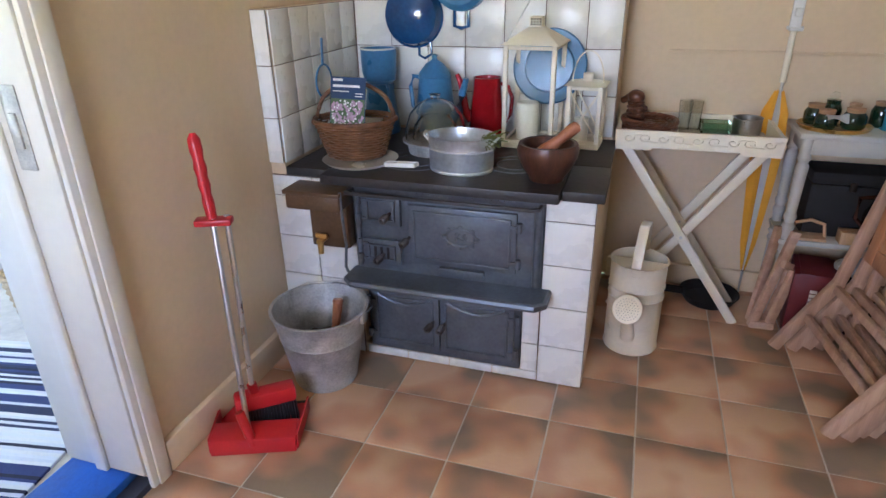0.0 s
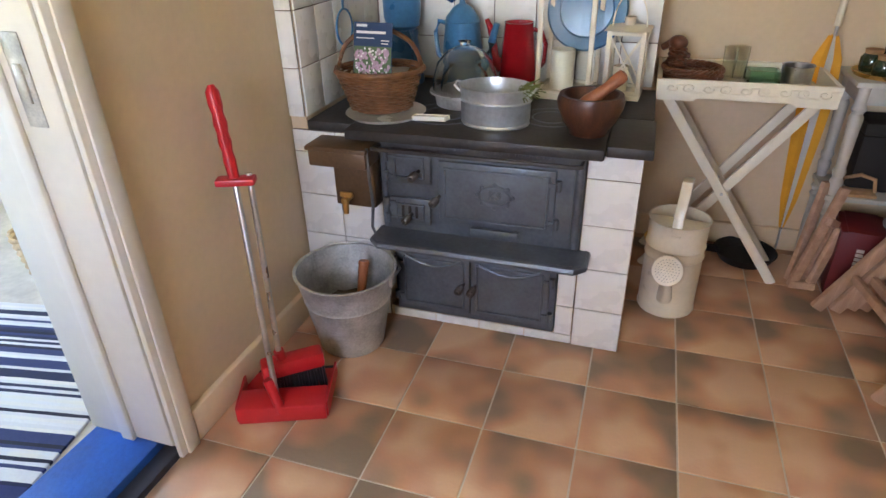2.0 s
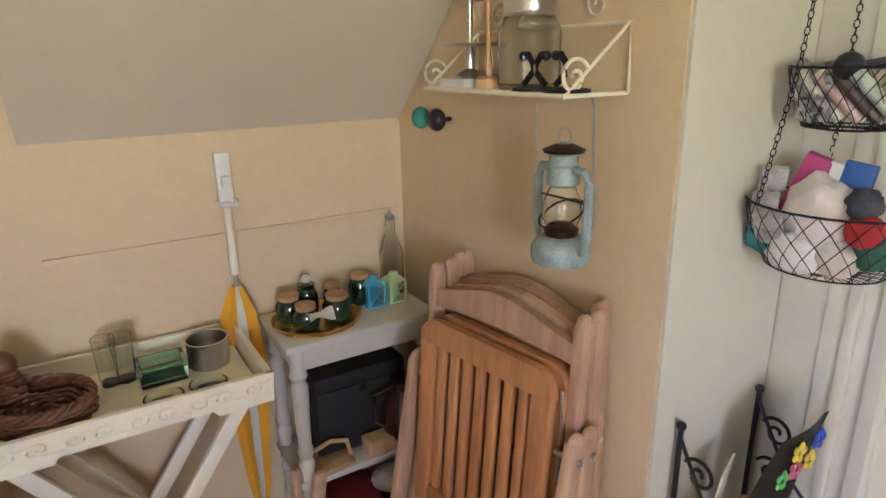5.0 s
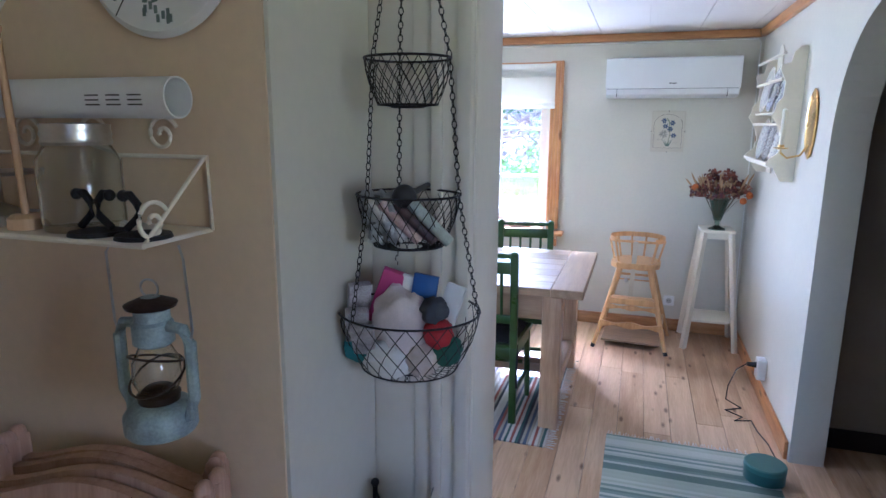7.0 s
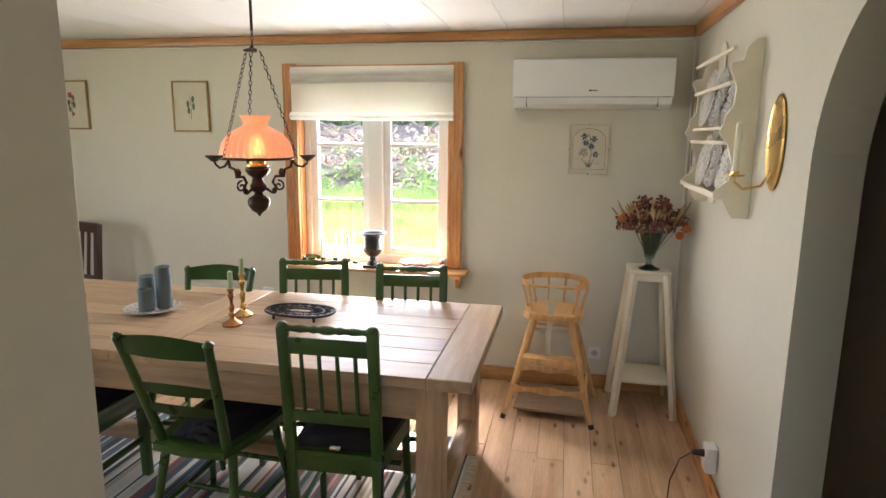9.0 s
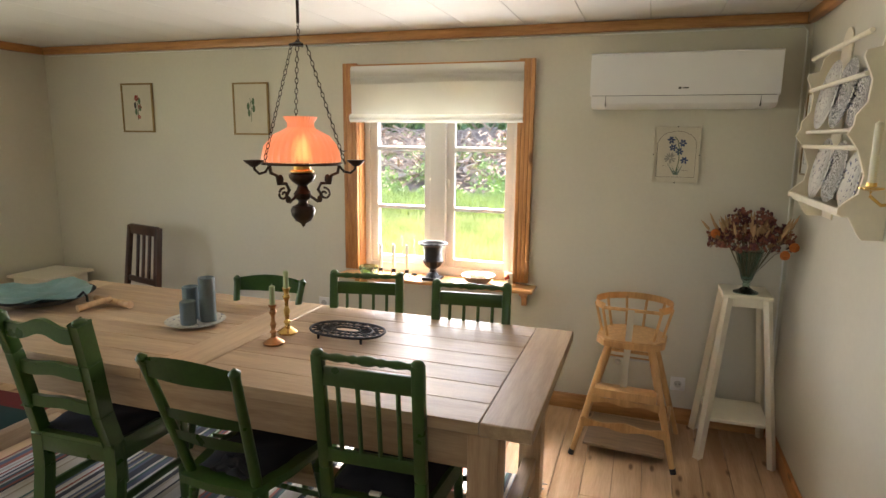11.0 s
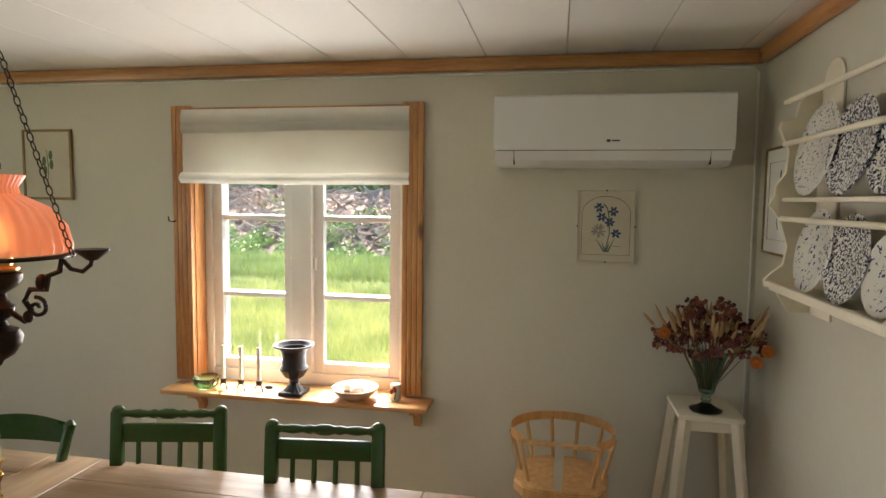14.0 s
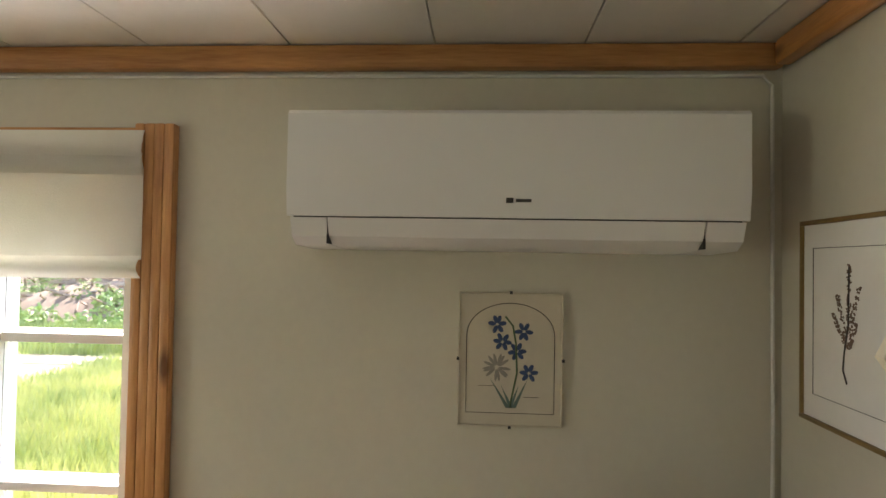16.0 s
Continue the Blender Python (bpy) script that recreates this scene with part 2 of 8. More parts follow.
DARKWOOD = wood("dark_stained_wood", (0.06, 0.022, 0.012), (0.025, 0.010, 0.006), "z", 0.35)
CUSHION = mat("black_cushion_cloth", (0.012, 0.012, 0.016), 0.95, var=0.3, scale=20, bump=0.4)
BIRCH = wood("lacquered_birch", (0.66, 0.40, 0.17), (0.50, 0.27, 0.10), "z", 0.35)
CREAMPAINT = mat("cream_furniture_paint", (0.80, 0.73, 0.58), 0.5, var=0.06, scale=6, bump=0.1)
WHITEPLASTIC = mat("white_plastic", (0.74, 0.73, 0.72), 0.35, var=0.015, scale=2, bump=0.0)
PLASTICSEAM = mat("dark_seam", (0.03, 0.03, 0.03), 0.6)
LINEN = mat("white_linen_blind", (0.80, 0.78, 0.70), 0.95, var=0.04, scale=5, bump=0.25, fine=60)
WINPAINT = mat("white_window_paint", (0.80, 0.80, 0.78), 0.4, var=0.03, scale=5, bump=0.05)
PANE = glass("window_glass")
IRON = mat("dark_bronze_iron", (0.045, 0.030, 0.022), 0.4, 0.7, 0.3, 14, 0.15)
BLACKIRON = mat("black_iron", (0.020, 0.020, 0.022), 0.5, 0.5, 0.3, 14, 0.2)
BRASS = mat("aged_brass", (0.62, 0.40, 0.13), 0.28, 1.0, 0.2, 10, 0.05)
COPPER = mat("aged_copper", (0.42, 0.22, 0.10), 0.3, 1.0, 0.25, 10, 0.05)
PAPER = mat("off_white_paper", (0.58, 0.53, 0.42), 0.85, var=0.05, scale=6, bump=0.05)
WHITEPAPER = mat("white_paper", (0.78, 0.77, 0.74), 0.85, var=0.03, scale=6, bump=0.03)
INKBLUE = mat("blue_print", (0.045, 0.075, 0.16), 0.8)
INKGREEN = mat("green_print", (0.09, 0.14, 0.07), 0.8)
INKDARK = mat("dark_print", (0.05, 0.045, 0.04), 0.8)
INKRED = mat("red_print", (0.30, 0.04, 0.03), 0.8)
CANDLE = mat("ivory_candle_wax", (0.80, 0.76, 0.62), 0.5, var=0.04, scale=8, bump=0.03)
GREYWAX = mat("grey_green_candle_wax", (0.10, 0.135, 0.14), 0.5, var=0.12, scale=10, bump=0.08)
GREENWAX = mat("pale_green_candle_wax", (0.42, 0.52, 0.28), 0.5, var=0.06)
CHINA = mat("white_china", (0.74, 0.73, 0.68), 0.18, var=0.04, scale=8, bump=0.0, coat=0.3)
GREENGLASS = glass("green_glass", (0.55, 0.82, 0.72))
CLEARGLASS = glass("clear_glass", (0.95, 0.98, 0.97))
GOLD = mat("thin_gold_frame", (0.27, 0.18, 0.07), 0.42, 0.5, 0.1, 20, 0.05)
CABLE = mat("white_cable", (0.74, 0.73, 0.68), 0.5)
BLACKPLASTIC = mat("black_plastic", (0.015, 0.015, 0.017), 0.4)

# ---------------------------------------------------------------- structure
# kitchen: x -0.79..1.9, y -3..1.14; passage and dining room: x 2.1..5.6, y -1.21..3.9
structure("wall_kitchen_north", B().box(-0.99, 1.14, 0, 2.0, 1.34, 2.6), CREAM)
structure("wall_kitchen_west", B().box(-1.07, -0.6, 0, -0.79, 1.14, 2.4).box(-1.07, -1.42, 2.02, -0.79, -0.6, 2.4).box(-1.07, -3.2, 0, -0.79, -1.42, 2.4), CREAM)
# The opening is unseen, placed to pass the kitchen's south lamp.
structure("wall_kitchen_south", B().box(-0.79, -3.2, 0, -0.5, -3.0, 2.4).box(0.3, -3.2, 0, 2.1, -3.0, 2.4).box(-0.5, -3.2, 0, 0.3, -3.0, 1.05).box(-0.5, -3.2, 1.95, 0.3, -3.0, 2.4), CREAM)
structure("wall_kitchen_east", B().box(1.9, -3.0, 0, 2.1, -1.36, 2.4), CREAM)
structure("wall_stair_box", B().box(1.503, 0.127, 0, 1.86, 1.14, 2.4), CREAM)
structure("wall_stair_return", B().box(1.506, 0.119, 0, 1.871, 0.126, 2.4), GREENWALL)
structure("wall_doorway_lintel", B().box(1.9, -1.36, 2.06, 2.1, -0.1, 2.4), WHITEWALL)
structure("soffit", B().prism([(1.139, 1.315), (0.05, 2.38), (0.05, 2.5), (1.139, 1.45)], 0.527, 1.503, Matrix(((0, 0, 1, 0), (1, 0, 0, 0), (0, 1, 0, 0), (0, 0, 0, 1)))), SOFFIT)
structure("ceiling_kitchen", B().box(-0.99, -3.2, 2.4, 2.1, 1.14, 2.5), CEILING)
structure("wall_batten", B().box(0.525, 1.128, 1.03, 1.46, 1.139, 1.042, 0.002), CREAM)
structure("baseboard_kitchen", B().box(-0.789, -0.55, 0, -0.765, 0.19, 0.11, 0.006).box(0.37, 1.115, 0, 1.5, 1.139, 0.1, 0.006).box(1.478, 0.127, 0, 1.502, 1.115, 0.1, 0.006), CREAM)

# dining room shell
structure("wall_dining_west", B().box(1.9, 0.12, 0, 2.1, 3.9, 2.25).box(1.92, -0.03, 0, 2.1, 0.12, 2.25), GREENWALL)
# The gap between the boxes is added to let the fill lamp in.
structure("wall_dining_north", B().box(1.9, 3.9, 0, 2.35, 4.1, 2.25).box(3.55, 3.9, 0, 5.8, 4.1, 2.25).box(2.35, 3.9, 0, 3.55, 4.1, 0.8).box(2.35, 3.9, 2.0, 3.55, 4.1, 2.25), GREENWALL)
structure("wall_dining_east", B().box(5.6, -1.41, 0, 5.8, 0.245, 2.45).box(5.6, 1.305, 0, 5.8, 4.1, 2.45).box(5.6, 0.245, 0, 5.8, 1.305, 0.73).box(5.6, 0.245, 1.99, 5.8, 1.305, 2.45), GREENWALL)


def arch_wall():
    """The wall with the round-headed opening that leads to the dark hall."""
    xa, xb, zs, xc = 2.62, 3.72, 1.5, 3.17
    arch = [(xb, 0)] + [(xc + 0.55 * math.cos(a), zs + 0.55 * math.sin(a)) for a in [math.pi * i / 24 for i in range(25)]] + [(xa, 0)]
    b = B()
    m = Matrix(((1, 0, 0, 0), (0, 0, 1, 0), (0, 1, 0, 0), (0, 0, 0, 1)))
    b.box(xb, -1.36, 0, 5.6, -1.21, 2.25).box(2.1, -1.36, 0, xa, -1.21, 2.25)
    for (x0, z0), (x1, z1) in zip(arch[1:-1], arch[2:-1]):
        b.prism([(x0, z0), (x0, 2.25), (x1, 2.25), (x1, z1)], -1.36, -1.21, m)
    return b


structure("wall_dining_south", arch_wall(), GREENWALL)
structure("ceiling_dining", B().box(1.9, -1.41, 2.262, 5.8, 4.1, 2.36), CEILING)
cb = B()
for i in range(16):
    y = -1.441 + 0.335 * i
    cb.box(2.1, max(y + 0.0015, -1.21), 2.25, 5.6, min(y + 0.3335, 3.9), 2.262, 0.0015, seg=1)
structure("ceiling_boards", cb, CEILING)
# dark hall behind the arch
# Near-black walls, ceiling and baseboard paint in the gloom of the unlit hall.
HALLGLOOM = mat("hall_gloom_colour", (0.018, 0.016, 0.015), 0.6)
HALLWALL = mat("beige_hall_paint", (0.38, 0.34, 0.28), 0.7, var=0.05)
structure("wall_hall", B().box(1.9, -2.6, 0, 2.1, -1.36, 2.25).box(4.4, -2.6, 0, 4.5, -1.36, 2.25).box(1.9, -2.7, 0, 4.5, -2.6, 2.25), HALLGLOOM)
structure("wall_hall_panel", B().box(3.96, -1.75, 0, 4.1, -1.362, 2.25), HALLWALL)
structure("ceiling_hall", B().box(1.9, -2.7, 2.25, 4.5, -1.36, 2.35), HALLGLOOM)
structure("baseboard_hall", B().box(3.94, -1.75, 0, 3.958, -1.37, 0.1), HALLGLOOM)
hd = thing("door_3", pose(3.95, -1.78, 0, 0, 0, -8), "black painted hall door standing ajar", "door", kind="structure")
part("door_leaf", B().box(-0.02, -0.75, 0.01, 0.02, 0, 2.05, 0.004), BLACKPLASTIC, hd)
for z in (0.35, 1.75):
    part("hinge", B().rod((-0.03, -0.02, z - 0.06), (-0.03, -0.02, z + 0.06), 0.01), BRASS, hd)

# room behind the kitchen's west door
structure("wall_porch", B().box(-3.4, -2.6, 0, -3.2, -1.6, 2.4).box(-3.4, -0.2, 0, -3.2, 1.4, 2.4).box(-3.4, -1.6, 0, -3.2, -0.2, 0.9).box(-3.4, -1.6, 2.1, -3.2, -0.2, 2.4).box(-3.2, 1.2, 0, -1.07, 1.4, 2.4).box(-3.2, -2.6, 0, -1.07, -2.4, 2.4), WHITEWALL)
structure("ceiling_porch", B().box(-3.4, -2.6, 2.4, -1.07, 1.4, 2.5), CEILING)
structure("floor_porch", B().box(-3.4, -2.6, -0.2, -1.06, 1.4, -0.005), mat("worn_pale_porch_floor", (0.55, 0.50, 0.45), 0.6, var=0.2, scale=4, bump=0.2))
BLUEPAINT = mat("worn_blue_floor_paint", (0.012, 0.07, 0.30), 0.45, var=0.3, scale=9, bump=0.25)
structure("threshold", B().box(-1.06, -1.42, -0.02, -0.84, -0.6, 0.045, 0.006), BLUEPAINT, "worn blue painted door threshold")
structure("threshold_step", B().box(-0.84, -1.42, -0.02, -0.785, -0.6, 0.02, 0.004), mat("dark_worn_step", (0.03, 0.03, 0.04), 0.5))
# kitchen door frame
df = thing("door_frame", pose(-0.79, -0.6, 0), "white painted wooden door frame, worn and chipped", "door frame", kind="structure")
part("jamb", B().box(-0.28, -0.025, 0.045, 0.0, -0.002, 2.02, 0.003), PAINT, df)
part("casing", B().box(0.002, -0.02, 0, 0.02, 0.055, 2.09, 0.005).box(0.02, 0.0, 0, 0.028, 0.045, 2.09, 0.003), PAINT, df)
part("stop_bead", B().box(-0.16, -0.04, 0.045, -0.12, -0.025, 2.02, 0.004), PAINT, df)
part("strike_plate", B().box(-0.10, -0.028, 0.95, -0.05, -0.0255, 1.14, 0.002).box(-0.085, -0.034, 1.0, -0.065, -0.028, 1.08, 0.002), mat("worn_painted_steel", (0.5, 0.47, 0.42), 0.4, 0.6, 0.3, 20), df, "worn painted steel strike plate")
dk = thing("kitchen_door", pose(-1.06, -1.42, 0, 0, 0, 0), "white panelled door standing wide open", "door", kind="structure")
part("door_leaf", B().box(-0.86, -0.05, 0.05, 0.0, -0.01, 2.0, 0.004), PAINT, dk)

# doorway trim to the dining room
dt = thing("doorway_trim", pose(0, 0, 0), "cream painted moulded doorway casing, glossy and worn", "door frame", kind="structure")
part("casing", B().box(1.872, -0.105, 0, 1.899, 0.1205, 2.25, 0.004).box(1.862, -0.105, 0, 1.873, -0.075, 2.25, 0.004).box(1.858, -0.045, 0, 1.873, -0.02, 2.25, 0.005).box(1.866, -0.02, 0, 1.873, 0.02, 2.25, 0.003), PAINT, dt)
part("jamb", B().box(1.895, -0.11, 0, 2.12, -0.032, 2.06, 0.004), PAINT, dt)
part("head", B().box(1.88, -1.2, 2.0, 2.12, -0.11, 2.06, 0.004), PAINT, dt)

# cornice and baseboards of the dining room
structure("cornice_east", B().box(5.56, -1.2, 2.192, 5.599, 3.89, 2.249, 0.012), PINEY)
structure("cornice_south", B().box(2.12, -1.209, 2.192, 5.56, -1.17, 2.249, 0.012), PINEX)
structure("cornice_north", B().box(2.12, 3.86, 2.192, 5.56, 3.899, 2.249, 0.012), PINEX)
structure("baseboard_east", B().box(5.58, -1.2, 0, 5.599, 3.89, 0.095, 0.006), PINEY)
structure("baseboard_south", B().box(3.74, -1.209, 0, 5.58, -1.19, 0.095, 0.006), PINEX)
structure("baseboard_north", B().box(2.12, 3.88, 0, 5.58, 3.899, 0.095, 0.006), PINEX)

# ---------------------------------------------------------------- dining window
wn_ = thing("window_1", pose(5.6, 0.775, 0), "white casement window in a stained pine surround", "window", kind="structure")


def casing(y0, y1, z0, z1, flat):
    b = B()
    if flat:
        b.box(-0.022, y0, z0, -0.001, y1, z1, 0.004).box(-0.03, y0 + 0.01, z0 + 0.012, -0.02, y1 - 0.01, z1 - 0.012, 0.004)
    else:
        w = y1 - y0
        b.box(-0.022, y0, z0, -0.001, y1, z1, 0.004)
        for f in (0.12, 0.38, 0.62, 0.88):
            b.box(-0.032, y0 + w * f - 0.012, z0, -0.02, y0 + w * f + 0.012, z1, 0.005)
    return b


part("casing_side", casing(-0.608, -0.515, 0.76, 2.068, False), PINE, wn_)
part("casing_side", casing(0.515, 0.608, 0.76, 2.068, False), PINE, wn_)
part("casing_head", casing(-0.515, 0.515, 1.99, 2.06, True), PINEY, wn_)
part("reveal", B().box(0.0, -0.529, 0.74, 0.11, -0.512, 1.985).box(0.0, 0.512, 0.74, 0.11, 0.529, 1.985).box(0.0, -0.512, 1.965, 0.11, 0.512, 1.985), PINE, wn_)
part("frame", B().box(0.08, -0.512, 0.74, 0.15, -0.475, 1.965, 0.004).box(0.08, 0.475, 0.74, 0.15, 0.512, 1.965, 0.004).box(0.08, -0.475, 0.74, 0.15, 0.475, 0.80, 0.004).box(0.08, -0.475, 1.91, 0.15, 0.475, 1.965, 0.004).box(0.06, -0.05, 0.80, 0.15, 0.05, 1.91, 0.006), WINPAINT, wn_)
for s in (-1, 1):
    y0, y1 = sorted((s * 0.05, s * 0.475))
    part("sash", B().box(0.09, y0, 0.80, 0.13, y0 + 0.05, 1.91, 0.005).box(0.09, y1 - 0.05, 0.80, 0.13, y1, 1.91, 0.005).box(0.09, y0 + 0.05, 0.80, 0.13, y1 - 0.05, 0.85, 0.005).box(0.09, y0 + 0.05, 1.86, 0.13, y1 - 0.05, 1.91, 0.005).box(0.095, y0 + 0.05, 1.158, 0.125, y1 - 0.05, 1.182, 0.004).box(0.095, y0 + 0.05, 1.535, 0.125, y1 - 0.05, 1.56, 0.004), WINPAINT, wn_)
    for z0, z1 in ((0.85, 1.158), (1.182, 1.535), (1.56, 1.86)):
        pn = part("pane", B().box(0.108, y0 + 0.05, z0, 0.112, y1 - 0.05, z1), PANE, wn_)
        pn.visible_shadow = False
for s in (-1, 1):
    y0, y1 = sorted((s * 0.03, s * 0.49))
    part("outer_sash", B().box(0.168, y0, 0.78, 0.192, y0 + 0.045, 1.93, 0.003).box(0.168, y1 - 0.045, 0.78, 0.192, y1, 1.93, 0.003).box(0.168, y0 + 0.045, 0.78, 0.192, y1 - 0.045, 0.835, 0.003).box(0.168, y0 + 0.045, 1.88, 0.192, y1 - 0.045, 1.93, 0.003).box(0.17, y0 + 0.045, 1.155, 0.19, y1 - 0.045, 1.178, 0.002).box(0.17, y0 + 0.045, 1.54, 0.19, y1 - 0.045, 1.562, 0.002), WINPAINT, wn_)
    part("casement_catch", B().box(0.075, s * 0.06 - 0.008, 1.3, 0.092, s * 0.06 + 0.008, 1.36, 0.003), WINPAINT, wn_)
ws = thing("window_sill", pose(5.6, 0.755, 0.722), "stained pine window sill board on carved brackets", "window sill", kind="structure")
part("board", B().box(-0.155, -0.64, 0.0, 0.08, 0.635, 0.024, 0.008), PINEY, ws)
for y in (-0.57, 0.5):
    part("bracket", B().prism([(0, 0), (-0.12, 0), (-0.12, -0.02), (-0.06, -0.035), (-0.035, -0.07), (-0.03, -0.1), (-0.02, -0.105), (0, -0.09)], y - 0.015, y + 0.015, Matrix(((1, 0, 0, 0), (0, 0, 1, 0), (0, 1, 0, 0), (0, 0, 0, 1)))), PINE, ws)
bl = thing("roman_blind", pose(5.56, 0.77, 1.72), "white linen roman blind half drawn up", "blind")
part("cloth", B().grid(lambda u, v: Vector((-0.01 - 0.012 * math.sin(math.pi * min(1, max(0, (v - 0.7) / 0.3))) + 0.004 * math.sin(9 * u) * (1 - v), -0.545 + 1.09 * u, 0.03 + 0.297 * v)), 40, 30, 0.003), LINEN, bl)
part("lower_fold", B().grid(lambda u, v: Vector((-0.018 - 0.02 * math.sin(math.pi * v), -0.549 + 1.098 * u, -0.012 + 0.05 * v - 0.004 * math.sin(3 * u))), 40, 10, 0.004), LINEN, bl)
part("upper_fold", B().grid(lambda u, v: Vector((-0.016 - 0.009 * math.sin(math.pi * v), -0.545 + 1.09 * u, 0.222 + 0.05 * v + 0.004 * math.sin(5 * u))), 40, 8, 0.004), LINEN, bl)
part("head_rail", B().box(-0.006, -0.53, 0.3, 0.03, 0.53, 0.326, 0.004), WINPAINT, bl)
hk = solo("curtain_hook", B().tube([(0, 0, 0), (-0.02, 0, -0.005), (-0.03, 0.015, 0.0), (-0.03, 0.02, 0.02)], 0.003), IRON, pose(5.57, 1.37, 1.53), "small dark iron hook on the window casing", "hook")

# ---------------------------------------------------------------- dining furniture
tb = thing("dining_table", pose(4.158, 1.165, 0), "large plank-topped dining table of pale waxed wood", "table")
TX, TY = 0.504, 1.375
for k in range(7):
    x0 = -TX + k * 0.144
    for y0, y1 in ((-TY + 0.165, -0.13), (0.06, TY - 0.165)):
        part("plank", B().box(x0 + 0.0012, y0, 0.737, x0 + 0.1428, y1, 0.777, 0.0015, seg=1), TABLEY, tb)
part("breadboard_end", B().box(-TX, -TY, 0.733, TX, -TY + 0.163, 0.7785, 0.004, seg=1), TABLEX, tb)
part("breadboard_end", B().box(-TX, TY - 0.163, 0.733, TX, TY, 0.7785, 0.004, seg=1), TABLEX, tb)
part("cross_board", B().box(-TX, -0.128, 0.735, TX, 0.058, 0.778, 0.002, seg=1), TABLEX, tb)
for sx in (-1, 1):
    part("apron", B().box(sx * 0.45 - 0.015, -1.2, 0.60, sx * 0.45 + 0.015, 1.2, 0.735, 0.003), TABLEY, tb)
    for y in (-1.22, 1.22):
        part("leg", B().box(sx * 0.435 - 0.05, y - 0.05, 0, sx * 0.435 + 0.05, y + 0.05, 0.735, 0.008), TABLEZ, tb)
for y in (-1.22, 1.22):
    part("end_apron", B().box(-0.4, y - 0.015, 0.60, 0.4, y + 0.015, 0.735, 0.003), TABLEX, tb)
    part("end_stretcher", B().box(-0.4, y - 0.03, 0.12, 0.4, y + 0.03, 0.2, 0.005), TABLEX, tb)
part("stretcher", B().box(-0.045, -1.2, 0.13, 0.045, 1.2, 0.19, 0.005), TABLEY, tb)


def chair_back(c, s, pts, w, h):
    b = B()
    for a, q in zip(pts, pts[1:]):
        b.bar(a, q, w, h, 0.006, (1, 0, 0))
    for p in pts[1:-1]:
        b.ball(p, h * 0.5, w * 0.5, 0.012, 10, 6)
    b.ball(pts[-1], h * 0.56, w * 0.52, 0.016, 12, 8)
    return part("back_post", b, GREEN, c)


def seat_parts(c, w, zs, flare):
    part("front_rail", B().box(0.35, -w, zs - 0.055, 0.38, w, zs - 0.005, 0.004), GREEN, c)
    part("back_rail", B().box(-0.012, -w, zs - 0.065, 0.012, w, zs, 0.004), GREEN, c)
    part("seat", B().prism([(-0.01, -w - 0.01), (0.4, -w - flare), (0.415, -w), (0.415, w), (0.4, w + flare), (-0.01, w + 0.01)], zs - 0.005, zs + 0.015), GREEN, c)
    part("cushion", B().grid(lambda u, v: Vector((0.02 + 0.38 * u, (-w + 2 * w * v) * (1 + 0.16 * u), zs + 0.018 + 0.04 * (1 - (2 * u - 1) ** 6) * (1 - (2 * v - 1) ** 6) + 0.004 * math.sin(17 * u + 11 * v))), 16, 16).box(0.02, -w, zs + 0.016, 0.4, w, zs + 0.021), CUSHION, c, "black cloth seat cushion")


def spindle_chair(m, group):
    """Local axes of every green chair: the seat looks along +x and the back stands at x = 0."""
    c = thing("dining_chair", m, "green painted chair with spindle back and turned rail", "chair", group)
    w, lean, top = 0.165, 0.05, 0.95
    for s in (-1, 1):
        chair_back(c, s, [(0.015, s * w, 0), (0, s * w, 0.44), (-0.01, s * w, 0.55), (-lean, s * w, top)], 0.04, 0.032)
        part("front_leg", B().rod((0.38, s * (w + 0.03), 0), (0.36, s * (w + 0.02), 0.43), 0.015, 0.019), GREEN, c)
        part("side_stretcher", B().rod((0.01, s * w, 0.17), (0.37, s * (w + 0.025), 0.17), 0.011), GREEN, c)
        part("side_rail", B().bar((0.0, s * w, 0.41), (0.37, s * (w + 0.02), 0.41), 0.03, 0.055, 0.004), GREEN, c)
        part("cushion_tie", B().tube([(0.0, s * (w + 0.02), 0.46), (-0.02, s * (w + 0.024), 0.42), (-0.018, s * (w + 0.02), 0.3), (-0.012, s * (w + 0.022), 0.22)], 0.005, 6), CUSHION, c)
    part("front_stretcher", B().rod((0.37, -w, 0.22), (0.37, w, 0.22), 0.012), GREEN, c)
    seat_parts(c, w, 0.44, 0.045)
    n = [(0, 0.013), (0.06, 0.014), (0.1, 0.010), (0.2, 0.015), (0.3, 0.010), (0.36, 0.015), (0.4, 0.011), (0.46, 0.017), (0.54, 0.017), (0.6, 0.011), (0.64, 0.015), (0.7, 0.010), (0.8, 0.015), (0.9, 0.010), (0.94, 0.014), (1, 0.013)]
    part("turned_rail", B().rod((-lean + 0.004, -w, top - 0.01), (-lean + 0.004, w, top - 0.01), 0.013, seg=12, prof=n), GREEN, c)
    part("upper_slat", B().bar((-0.045, -w, 0.878), (-0.045, w, 0.878), 0.018, 0.062, 0.004), GREEN, c)
    part("lower_slat", B().bar((-0.02, -w, 0.6), (-0.02, w, 0.6), 0.018, 0.045, 0.004), GREEN, c)
    for i in range(4):
        y = -0.1 + i * 0.0667
        part("spindle", B().rod((-0.022, y, 0.62), (-0.045, y, 0.85), 0.008, seg=8), GREEN, c)
    part("cushion_label", B().box(-0.001, -0.02, 0.462, 0.018, 0.02, 0.472, 0.003), WHITEPAPER, c, "small white cushion tag")
    return c


